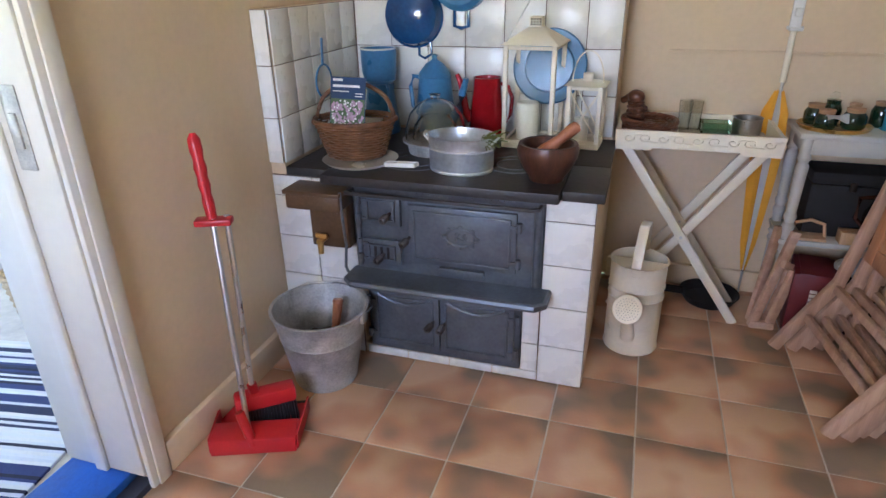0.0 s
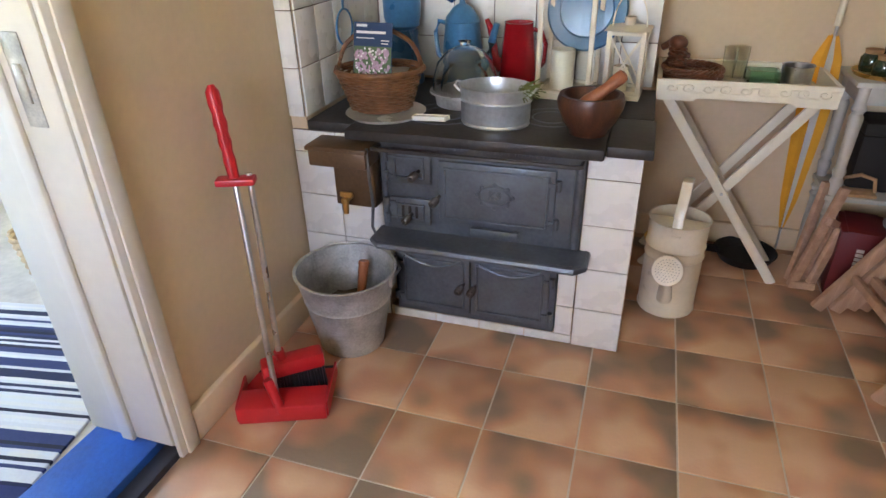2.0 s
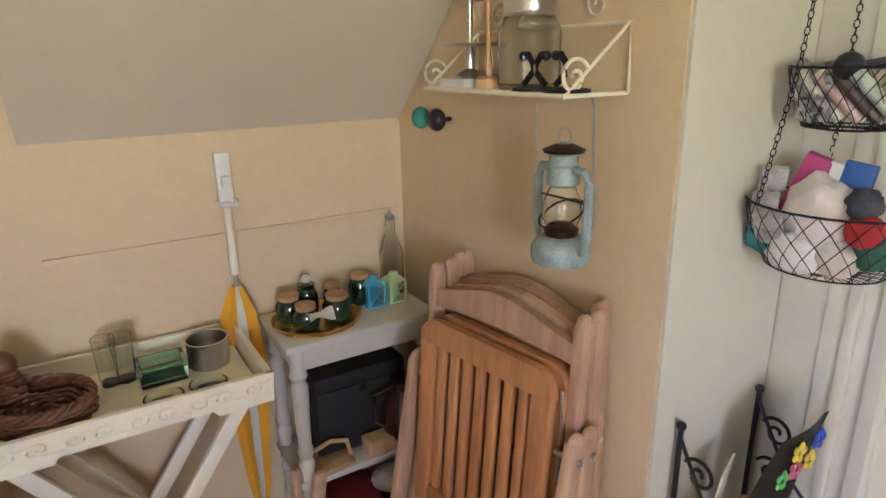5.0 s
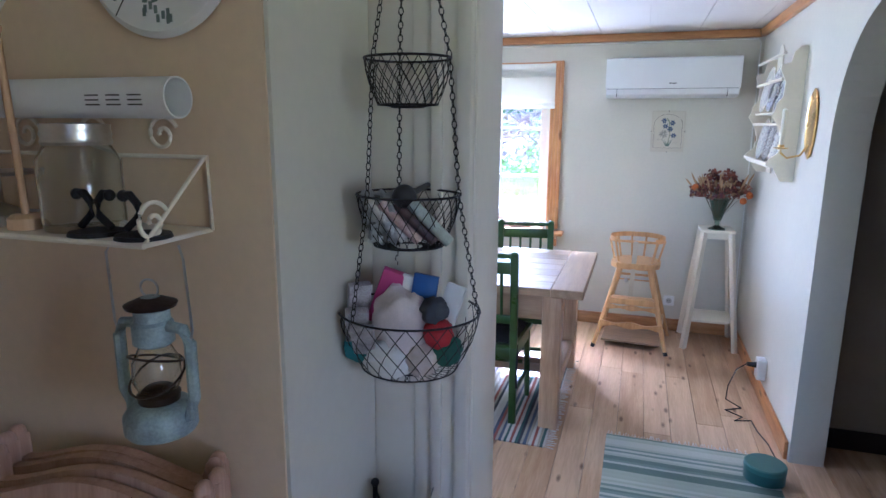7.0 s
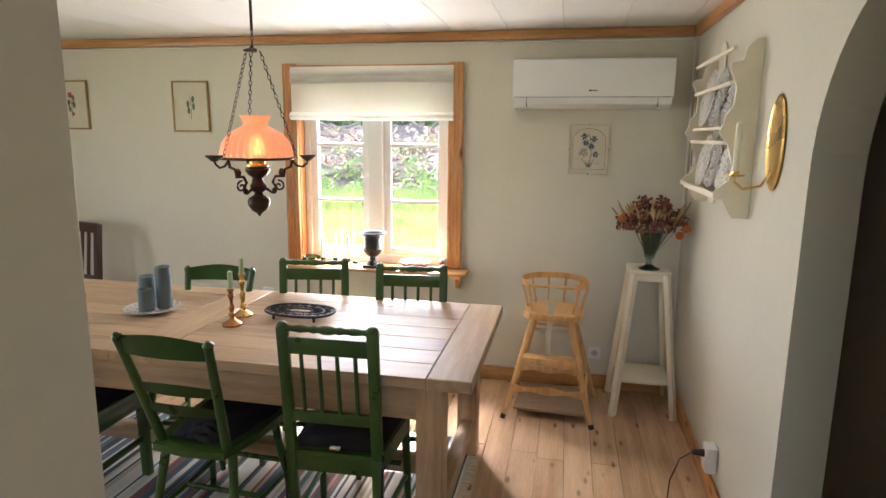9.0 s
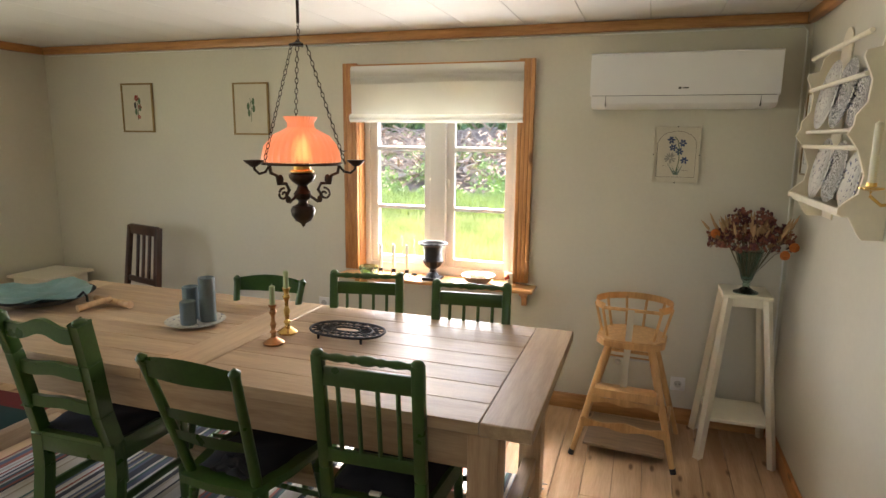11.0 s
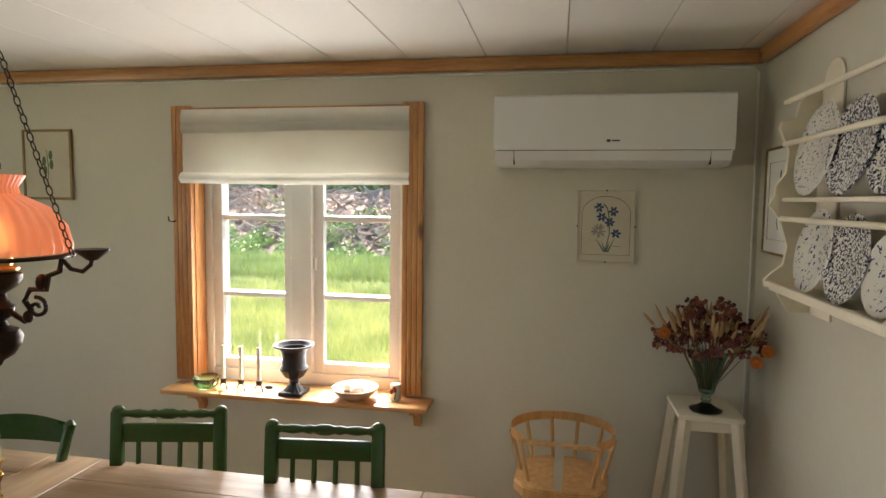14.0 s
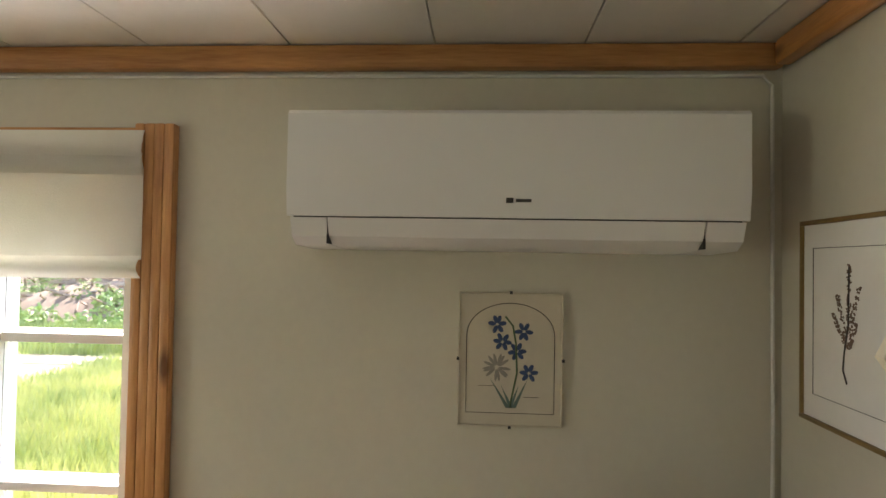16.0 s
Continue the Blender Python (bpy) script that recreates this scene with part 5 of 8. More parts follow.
def tumbler(x, y, z, r, h, label, material=None, rot=0):
    return solo("drinking_glass", B().lathe([(r * 0.8, 0), (r, h), (r * 0.94, h), (r * 0.74, h * 0.08), (0, h * 0.08)], seg=24), material or CLEARGLASS, pose(x, y, z), label, "glass")


for dx in (0, 0.038):
    tumbler(0.615 + dx, 1.02, TZ, 0.026, 0.125, "clear straight drinking glass on the tray")
solo("glass_dish", B().box(-0.055, -0.04, 0, 0.055, 0.04, 0.012, 0.004).box(-0.055, -0.04, 0.012, -0.047, 0.04, 0.055).box(0.047, -0.04, 0.012, 0.055, 0.04, 0.055).box(-0.047, -0.04, 0.012, 0.047, -0.032, 0.055).box(-0.047, 0.032, 0.012, 0.047, 0.04, 0.055), GREENGLASS, pose(0.73, 0.98, TZ), "square pale green glass dish on the tray", "dish")
for x, y in ((0.715, 0.85), (0.815, 0.86)):
    solo("glass_coaster", B().lathe([(0.035, 0), (0.045, 0.018), (0.041, 0.018), (0.03, 0.005), (0, 0.005)], seg=24), CLEARGLASS, pose(x, y, TZ), "small round clear glass dish on the tray", "dish", "small glass dishes")
solo("steel_bowl", B().lathe([(0.05, 0), (0.052, 0.01), (0.052, 0.07), (0.056, 0.073), (0.05, 0.072), (0.048, 0.01), (0, 0.008)], seg=30), STEEL, pose(0.845, 1.0, TZ), "plain stainless steel pot on the tray", "pot")

um = thing("umbrella", pose(0.953, 1.095, 0), "yellow and white folded umbrella leaning in the corner", "umbrella")
for k in range(10):
    a0, a1 = 2 * math.pi * k / 10, 2 * math.pi * (k + 1) / 10
    b = B()
    pr2 = [(0.008, 0.12), (0.026, 0.25), (0.042, 0.5), (0.05, 0.68), (0.04, 0.82), (0.014, 0.9)]
    vv = [[b.bm.verts.new((r * math.cos(a) * (1.25 if q % 2 else 0.85), r * math.sin(a) * (1.25 if q % 2 else 0.85), z)) for q, a in ((k, a0), (k + 1, a1))] for r, z in pr2]
    for p, q in zip(vv, vv[1:]):
        b.bm.faces.new((p[0], p[1], q[1], q[0]))
    part("canopy_panel", b, YELLOW if k % 3 != 1 else WHITECLOTH, um)
part("tip", B().rod((0, 0, 0.0), (0, 0, 0.13), 0.003, 0.006), STEEL, um)
part("shaft", B().rod((0, 0, 0.1), (0.005, 0.01, 0.93), 0.006), STEEL, um)
part("handle", B().rod((0.005, 0.01, 0.93), (0.008, 0.02, 1.13), 0.012, 0.011), CREAMPAINT, um)
uh = thing("wall_hook", pose(0.965, 1.125, 1.17), "white plastic hook on the wall above the umbrella", "hook")
part("plate", B().box(-0.02, -0.002, -0.05, 0.02, 0.012, 0.09, 0.004), WHITEPLASTIC, uh)
part("clip", B().tube([(-0.025, 0, -0.04), (-0.02, -0.03, -0.045), (0.02, -0.03, -0.045), (0.025, 0, -0.04)], 0.006, 7).box(-0.012, -0.025, 0.0, 0.012, -0.002, 0.03, 0.004), WHITEPLASTIC, uh)

# ---------------------------------------------------------------- grey side table
gt = thing("side_table", pose(1.23, 0.985, 0), "grey painted two-tier side table with turned legs", "table")
part("top", B().box(-0.225, -0.13, 0.77, 0.225, 0.13, 0.79, 0.005), GREYPAINT, gt)
part("apron", B().box(-0.2, -0.115, 0.71, 0.2, -0.1, 0.77, 0.002).box(-0.2, 0.1, 0.71, 0.2, 0.115, 0.77, 0.002).box(-0.2, -0.1, 0.71, -0.185, 0.1, 0.77, 0.002).box(0.185, -0.1, 0.71, 0.2, 0.1, 0.77, 0.002), GREYPAINT, gt)
part("shelf", B().box(-0.215, -0.12, 0.35, 0.215, 0.12, 0.37, 0.004), GREYPAINT, gt)
lp = [(0, 0.012), (0.03, 0.016), (0.2, 0.02), (0.36, 0.017), (0.38, 0.024), (0.4, 0.016), (0.42, 0.024), (0.44, 0.018), (0.5, 0.018), (0.55, 0.024), (0.57, 0.017), (0.6, 0.024), (0.62, 0.018), (0.8, 0.022), (0.86, 0.024), (0.88, 0.017), (0.9, 0.025), (0.92, 0.02), (1, 0.022)]
for sx in (-1, 1):
    for sy in (-1, 1):
        part("leg", B().rod((sx * 0.19, sy * 0.1, 0), (sx * 0.19, sy * 0.1, 0.77), 0.02, prof=lp, seg=14), GREYPAINT, gt)
SZ = 0.79
tr = thing("brass_tray", pose(1.135, 0.982, SZ) @ Matrix.Diagonal((1.36, 1.3, 1.2, 1)), "round brass tray holding green spice jars", "tray")
part("dish", B().lathe([(0.085, 0), (0.093, 0.012), (0.09, 0.013), (0.082, 0.004), (0, 0.004)], seg=32), BRASS, tr)
for k, (x, y, r, h) in enumerate(((-0.045, 0.03, 0.028, 0.05), (0.0, 0.05, 0.024, 0.06), (-0.03, -0.03, 0.027, 0.045), (0.04, -0.02, 0.03, 0.05), (0.05, 0.03, 0.02, 0.055), (0.12, 0.045, 0.026, 0.065))):
    j = thing("spice_jar", pose(1.135 + 1.35 * x, 0.982 + 1.3 * y, SZ + (0.0055 if k < 5 else 0)) @ Matrix.Diagonal((1.35, 1.35, 1.2, 1)), "small dark green glazed jar with cork lid", "jar", "green spice jars")
    part("jar", B().lathe([(r * 0.85, 0), (r, 0.008), (r, h * 0.75), (r * 0.75, h), (r * 0.7, h)], seg=18), DARKGREENGLASS, j)
    part("cork_lid", B().lathe([(r * 0.72, h), (r * 0.78, h + 0.012), (0, h + 0.013)], seg=16), CORK if k != 1 else DARKGREENGLASS, j)
    if k == 1:
        part("knob", B().ball((0, 0, h + 0.025), 0.012), CLEARGLASS, j)
solo("folded_cloth", B().grid(lambda u, v: Vector((-0.035 + 0.07 * u, -0.02 + 0.04 * v, 0.052 + 0.008 * math.sin(5 * u) * math.cos(4 * v) - 0.018 * (2 * v - 1) ** 2)), 10, 8, 0.004), WHITECLOTH, pose(1.12, 0.9, SZ + 0.012), "folded white cloth on the spice jars", "cloth")
for x, m_, lb in ((1.32, SKYBLUE, "small sky blue metal lantern"), (1.39, LIME, "small pale green metal lantern")):
    ml = thing("tea_light_lantern", pose(x, 1.0, SZ), lb + " on the side table", "lantern", "small tea light lanterns")
    for sx in (-1, 1):
        for sy in (-1, 1):
            part("post", B().box(sx * 0.025 - 0.003, sy * 0.025 - 0.003, 0, sx * 0.025 + 0.003, sy * 0.025 + 0.003, 0.065), m_, ml)
    part("back_panel", B().box(-0.025, 0.018, 0.004, 0.025, 0.022, 0.065).box(-0.022, -0.025, 0.0, -0.018, 0.025, 0.065), m_, ml)
    part("cross_bar", B().bar((-0.025, -0.026, 0.005), (0.025, -0.026, 0.062), 0.002, 0.004).bar((0.025, -0.026, 0.005), (-0.025, -0.026, 0.062), 0.002, 0.004), m_, ml)
    part("base", B().box(-0.029, -0.029, 0, 0.029, 0.029, 0.005, 0.001), m_, ml)
    part("roof", B().lathe([(0.042, 0.065), (0.014, 0.082), (0.012, 0.092), (0, 0.094)], seg=4, m=pose(0, 0, 0, 0, 0, 45)), m_, ml)
bo = thing("glass_bottle", pose(1.42, 1.07, SZ), "tall clear glass bottle with wire swing stopper", "bottle")
part("glass", B().lathe([(0.035, 0), (0.037, 0.01), (0.037, 0.13), (0.016, 0.19), (0.014, 0.23), (0.012, 0.23), (0.014, 0.19), (0.034, 0.128), (0.034, 0.01), (0, 0.008)], seg=24), CLEARGLASS, bo)
part("stopper", B().lathe([(0.013, 0.23), (0.015, 0.245), (0.008, 0.25), (0, 0.252)], seg=14).tube([(0.016, 0, 0.2), (0.022, 0, 0.23), (0, 0, 0.262), (-0.022, 0, 0.23), (-0.016, 0, 0.2)], 0.002, 5), STEEL, bo)
# under the side table
# Black box, lid and clasp added to fill the dark space under the tabletop.
bc = thing("dark_space_box", pose(1.24, 1.02, 0.371), "black box filling the dark space on the lower shelf", "box")
part("body", B().box(-0.14, -0.08, 0, 0.14, 0.08, 0.21, 0.006), DARKVOID, bc)
part("lid", B().box(-0.144, -0.084, 0.212, 0.144, 0.084, 0.26, 0.01), DARKVOID, bc)
part("clasp", B().box(-0.012, -0.09, 0.19, 0.012, -0.081, 0.225, 0.002), IRON, bc)
solo("brown_jug", B().lathe([(0.05, 0), (0.075, 0.06), (0.075, 0.12), (0.04, 0.18), (0.045, 0.21), (0, 0.21)], seg=24).tube([(-0.04, 0, 0.19), (-0.1, 0, 0.18), (-0.1, 0, 0.1), (-0.07, 0, 0.07)], 0.009, 7), mat("brown_glaze", (0.05, 0.018, 0.012), 0.15, coat=0.4), pose(1.36, 0.9, 0.371), "dark brown glazed jug on the lower shelf", "jug")
solo("wooden_block", B().box(-0.06, -0.03, 0, 0.06, 0.03, 0.05, 0.004), PALEWOOD, pose(1.28, 0.895, 0.371), "small pale wooden box on the lower shelf", "box")
solo("trug", B().box(-0.06, -0.04, 0, 0.06, 0.04, 0.012, 0.003).tube([(-0.06, 0, 0.01), (-0.05, 0, 0.06), (0, 0, 0.075), (0.05, 0, 0.06), (0.06, 0, 0.01)], 0.007, 7), PALEWOOD, pose(1.12, 0.91, 0.371), "small wooden trug with bent handle", "trug")
cr = thing("drink_carton", pose(1.165, 0.87, 0, 0, 0, -8), "maroon cardboard drink carton with white lettering", "carton")
part("carton", B().box(-0.075, -0.1, 0, 0.075, 0.1, 0.27, 0.004), MAROON, cr)
part("flap", B().box(-0.055, -0.1, 0.27, 0.055, 0.1, 0.274, 0.001), MAROON, cr)
for k in range(10):
    part("lettering_bar", B().box(-0.012, -0.102, 0.04 + 0.0175 * k, 0.012, -0.1005, 0.053 + 0.0175 * k), WHITEPAPER, cr)
solo("plastic_wrapped_cans", B().grid(lambda u, v: Vector((0.075 * math.cos(6.2832 * u) * (1.1 - 0.2 * v) + 0.012 * noise.noise(Vector((8 * u, 8 * v, 2))), 0.07 * math.sin(6.2832 * u) + 0.012 * noise.noise(Vector((8 * u, 8 * v, 5))), 0.26 * v + 0.02 * noise.noise(Vector((6 * u, 3, 1))) * v)), 36, 14, 0.002), mat("dark_shrink_wrap", (0.03, 0.03, 0.035), 0.25, var=0.4, scale=10), pose(1.32, 0.87, 0.0), "dark shrink-wrapped cans on the floor", "cans")
solo("plastic_bag", B().ball((0, 0, 0.02), 0.075, 0.06, 0.035, 18, 10), PLASTICBAG, pose(1.3, 0.87, 0.262), "crumpled grey plastic bag", "bag")
fs = thing("folded_stool", pose(1.0, 0.8, 0), "weathered folded wooden stool frame leaning by the table", "stool")
for y in (0, 0.05):
    part("leg", B().bar((-0.03, y, 0.01), (0.06 - y, y + 0.03, 0.42), 0.02, 0.035, 0.003), TEAK, fs)
    part("foot_leg", B().bar((0.03, y, 0.01), (0.085, y + 0.03, 0.26), 0.02, 0.035, 0.003), TEAK, fs)
part("cross_bar", B().bar((0.03, -0.01, 0.3), (0.1, 0.09, 0.24), 0.02, 0.03, 0.003).bar((-0.04, 0, 0.02), (0.05, 0.0, 0.02), 0.03, 0.03, 0.003), TEAK, fs)


# ---------------------------------------------------------------- folded garden chairs
def folded_chair(m, label):
    """Lies in its own plane: x across, y along its length, z through its thickness."""
    c = thing("folding_chair", m, label, "chair", "folded garden chairs")
    for s in (-1, 1):
        part("back_leg", B().bar((s * 0.21, 0.0, 0.03), (s * 0.215, 0.5, 0.035), 0.026, 0.036, 0.006).bar((s * 0.215, 0.5, 0.035), (s * 0.215, 1.0, 0.015), 0.028, 0.038, 0.008).ball((s * 0.215, 1.0, 0.015), 0.014, 0.018, 0.018, 12, 8), TEAK, c)
        part("front_leg", B().bar((s * 0.245, -0.01, -0.2), (s * 0.245, 0.3, -0.055), 0.024, 0.045, 0.006, (0, 0, 1)).bar((s * 0.245, 0.29, -0.06), (s * 0.242, 0.77, -0.012), 0.024, 0.042, 0.006, (0, 0, 1)).ball((s * 0.242, 0.77, -0.012), 0.012, 0.02, 0.021, 12, 8), TEAK, c)
        part("bolt", B().rod((s * 0.262, 0.73, -0.012), (s * 0.2, 0.73, -0.012), 0.007), STEEL, c)
        part("seat_side", B().bar((s * 0.172, 0.41, -0.03), (s * 0.172, 0.84, -0.03), 0.05, 0.024, 0.005), TEAKORANGE, c)
        part("side_slide", B().tube([(s * 0.2, 0.86, -0.012), (s * 0.205, 0.8, -0.008), (s * 0.205, 0.66, -0.006)], 0.004, 6), STEEL, c)
    part("seat_rail", B().box(-0.147, 0.41, -0.042, 0.147, 0.47, -0.018, 0.005), TEAKORANGE, c)
    rnd = [(0.197 - 0.05 + 0.05 * math.sin(a), 0.85 + 0.05 * math.cos(a)) for a in [math.pi / 2 * (1 - i / 6) for i in range(7)]]
    part("seat_rail", B().prism([(-0.197, 0.84), (0.197, 0.84)] + rnd + [(-x, y) for x, y in rnd[::-1]], -0.042, -0.018), TEAKORANGE, c)
    for k in range(7):
        x = -0.126 + 0.042 * k
        part("seat_slat", B().box(x - 0.012, 0.47, -0.038, x + 0.012, 0.84, -0.022, 0.003), TEAKORANGE, c)
    top = [(-0.205 + 0.41 * i / 20, 0.955 + 0.042 * math.sin(math.pi * i / 20) ** 1.6) for i in range(21)]
    low = [(0.205 - 0.41 * i / 20, 0.912 + 0.012 * math.sin(math.pi * i / 20)) for i in range(21)]
    part("top_rail", B().prism(top + low, 0.004, 0.026), TEAK, c)
    part("lower_rail", B().bar((-0.21, 0.62, 0.04), (0.21, 0.62, 0.04), 0.02, 0.04, 0.004, (0, 1, 0)), TEAK, c)
    for y in (0.14, 0.27):
        part("stretcher", B().bar((-0.24, y, -0.19 + 0.47 * y), (0.24, y, -0.19 + 0.47 * y), 0.028, 0.022, 0.004), TEAK, c)
    return c


def leaning(x0, y0, yaw, lean, dz=0.0):
    # local x -> across, y -> up along the lean, z -> into the wall
    return pose(x0, y0, dz, 0, 0, yaw) @ Matrix(((0, math.sin(lean), math.cos(lean), 0), (-1, 0, 0, 0), (0, math.cos(lean), -math.sin(lean), 0), (0, 0, 0, 1)))


for fx, fy, yaw, lean in ((1.255, 0.41, 9, 5.5), (1.315, 0.415, 8, 4.2), (1.365, 0.445, 6, 3.0), (1.405, 0.455, 5, 2.0)):
    folded_chair(leaning(fx, fy, yaw, radians(lean), 0.02) @ Matrix.Diagonal((1, 0.99, 1, 1)), "weathered teak folding chair leaning folded against the wall")

# ---------------------------------------------------------------- wire shelf and what hangs there
sh = thing("wire_shelf", pose(1.503, 0.475, 1.42), "white wire wall shelf with scrolled ends", "shelf")
part("board", B().box(-0.155, -0.235, -0.004, -0.002, 0.235, 0.004, 0.002), CREAMPAINT, sh)
part("lip", B().tube([(-0.155, -0.235, 0), (-0.155, 0.235, 0)], 0.005, 6), CREAMPAINT, sh)
part("back_wire", B().tube([(-0.006, -0.235, 0), (-0.006, -0.235, 0.12), (-0.006, 0.235, 0.12), (-0.006, 0.235, 0)], 0.004, 6), CREAMPAINT, sh)
for s in (-1, 1):
    part("end_wire", B().tube([(-0.006, s * 0.23, 0.12), (-0.15, s * 0.23, 0.0)], 0.0035, 6), CREAMPAINT, sh)
    part("scroll", B().tube([(-0.13 - (0.006 + 0.028 * t) * math.cos(9 * t), s * 0.23, 0.03 + (0.006 + 0.028 * t) * math.sin(9 * t)) for t in [i / 30 for i in range(31)]], 0.0035, 6), CREAMPAINT, sh)
for k in range(3):
    y = -0.15 + 0.15 * k
    part("scroll", B().tube([(-0.006, y + (0.006 + 0.026 * t) * math.cos(9 * t), 0.155 + (0.006 + 0.026 * t) * math.sin(9 * t)) for t in [i / 30 for i in range(31)]], 0.0035, 6), CREAMPAINT, sh)
SH = 1.4245
jr = thing("preserving_jar", pose(1.425, 0.43, SH), "large clear glass jar with metal screw lid", "jar")
part("glass", B().lathe([(0.058, 0), (0.062, 0.01), (0.062, 0.11), (0.048, 0.135), (0.045, 0.138), (0.058, 0.11), (0.058, 0.012), (0, 0.008)], seg=30), CLEARGLASS, jr)
part("lid", B().lathe([(0.05, 0.135), (0.052, 0.14), (0.05, 0.146), (0.052, 0.152), (0.05, 0.158), (0.051, 0.168), (0, 0.17)], seg=30), STEEL, jr)
pr_ = thing("paper_roll", pose(1.43, 0.42, 1.632), "rolled white printed paper sheet on top of the jar", "paper")
part("roll", B().lathe([(0.031, 0), (0.031, 0.39), (0.0285, 0.39), (0.0285, 0.0), (0.031, 0)], seg=36, m=pose(0, 0.2, 0, 90, 0, 0), cap=False), WHITEPAPER, pr_)
for k in range(3):
    for j in range(3):
        part("text_bar", B().box(-0.0318, -0.15 + 0.04 * j, -0.012 + 0.007 * k, -0.0290, -0.125 + 0.04 * j, -0.010 + 0.007 * k), INKDARK, pr_)
fg = thing("table_flag", pose(1.39, 0.515, SH), "small blue and yellow flag on a wooden pole", "flag")
part("base", B().lathe([(0.028, 0), (0.028, 0.018), (0.02, 0.024), (0, 0.024)], seg=20), PALEWOOD, fg)
part("pole", B().rod((0, 0, 0.02), (0.0, 0.012, 0.305), 0.006).ball((0, 0.012, 0.312), 0.009), PALEWOOD, fg)
part("flag", B().box(-0.001, 0.018, 0.235, 0.001, 0.09, 0.295), mat("flag_blue", (0.01, 0.05, 0.20), 0.8), fg)
part("cross", B().box(-0.0018, 0.018, 0.26, 0.0018, 0.09, 0.27).box(-0.0018, 0.036, 0.235, 0.0018, 0.045, 0.295), mat("flag_yellow", (0.7, 0.42, 0.03), 0.8), fg)
for y, fl_ in ((0.365, 1), (0.275, -1)):
    ch_ = thing("iron_candle_holder", pose(1.385, y, SH), "black iron candle holder with curled arms", "candle holder", "black iron candle holders")
    part("foot", B().lathe([(0.042, 0), (0.04, 0.006), (0.01, 0.01), (0, 0.01)], seg=20), BLACKIRON, ch_)
    for s in ((-1, 1) if fl_ > 0 else (1,)):
        part("arm", B().tube([(0, s * 0.03, 0.012), (0, s * 0.008, 0.03), (0, s * 0.006, 0.05), (0, s * 0.02, 0.065), (0, s * 0.03, 0.064)], 0.006, 8).ball((0, s * 0.032, 0.062), 0.009), BLACKIRON, ch_)
sv_ = thing("silver_stand", pose(1.4, 0.6, SH + 0.0185), "tarnished silver pedestal stand", "stand")
part("foot", B().lathe([(0.04, 0), (0.035, 0.008), (0.01, 0.02), (0.012, 0.05), (0.006, 0.065), (0.006, 0.15), (0.01, 0.165), (0, 0.175)], seg=22), STEEL, sv_)
part("dish", B().lathe([(0.065, 0.066), (0.068, 0.072), (0, 0.072)], seg=28), STEEL, sv_)
solo("book", B().box(-0.06, -0.05, 0, 0.05, 0.05, 0.018, 0.002), WHITEPAPER, pose(1.42, 0.615, SH), "thin white book lying on the wire shelf", "book")

sl = thing("storm_lantern", pose(1.362, 0.252, 1.125), "pale blue rusty storm lantern hanging from the shelf", "lantern")
part("tank", B().lathe([(0.05, 0), (0.054, 0.006), (0.054, 0.03), (0.044, 0.045), (0.03, 0.05), (0, 0.05)], seg=26), PALEBLUE, sl)
part("burner", B().lathe([(0.03, 0.05), (0.032, 0.062), (0.02, 0.072), (0, 0.075)], seg=20), IRON, sl)
part("globe", B().lathe([(0.025, 0.06), (0.036, 0.085), (0.034, 0.115), (0.022, 0.14), (0.02, 0.14), (0.032, 0.115), (0.034, 0.085), (0.023, 0.06)], seg=24, cap=False), CLEARGLASS, sl)
part("chimney", B().lathe([(0.024, 0.14), (0.03, 0.145), (0.03, 0.175), (0.026, 0.18), (0.026, 0.195), (0.034, 0.2), (0.034, 0.206), (0.012, 0.216), (0, 0.218)], seg=22), PALEBLUE, sl)
part("cap", B().lathe([(0.036, 0.2), (0.038, 0.205), (0.015, 0.215), (0, 0.217)], seg=22), IRON, sl)
part("ring", B().tube([(0, 0.016 * math.cos(a), 0.228 + 0.014 * math.sin(a)) for a in [i * math.pi / 10 for i in range(20)]], 0.0018, 5, True), STEEL, sl)
for s in (-1, 1):
    part("side_tube", B().tube([(0, s * 0.03, 0.172), (0, s * 0.055, 0.17), (0, s * 0.066, 0.15), (0, s * 0.066, 0.06), (0, s * 0.055, 0.03), (0, s * 0.045, 0.025)], 0.009, 8), PALEBLUE, sl)
    part("hanging_wire", B().tube([(0, s * 0.066, 0.15), (0, s * 0.072, 0.17), (-0.005, s * 0.07, 0.28), (0, s * 0.06, 0.297)], 0.002, 5), STEEL, sl)
part("globe_guard", B().tube([(0.04 * math.cos(a), 0.04 * math.sin(a), 0.09 + 0.02 * math.cos(a)) for a in [i * math.pi / 14 for i in range(28)]], 0.002, 5, True).tube([(0.038 * math.cos(a), 0.038 * math.sin(a), 0.118 - 0.012 * math.cos(a)) for a in [i * math.pi / 14 for i in range(28)]], 0.002, 5, True), IRON, sl)
wcx = thing("wall_clock", pose(1.498, 0.30, 1.87, 0, -90, 0), "round white wall clock with faded leaf print", "clock")
part("face", B().lathe([(0.14, 0), (0.145, 0.01), (0.135, 0.018), (0, 0.016)], seg=48), WHITEPAPER, wcx)
FADED = mat("faded_green_print", (0.20, 0.25, 0.22), 0.8)
for k in range(6):
    lf = B()
    for _ in range(26):
        a = k * 1.047 + fr.uniform(-0.28, 0.28)
        r = fr.uniform(0.05, 0.12)
        x, y = r * math.cos(a), r * math.sin(a)
        lf.box(x - 0.006, y - 0.003, 0.0172, x + 0.006, y + 0.003, 0.0182)
    part("leaf_print", lf, FADED, wcx)
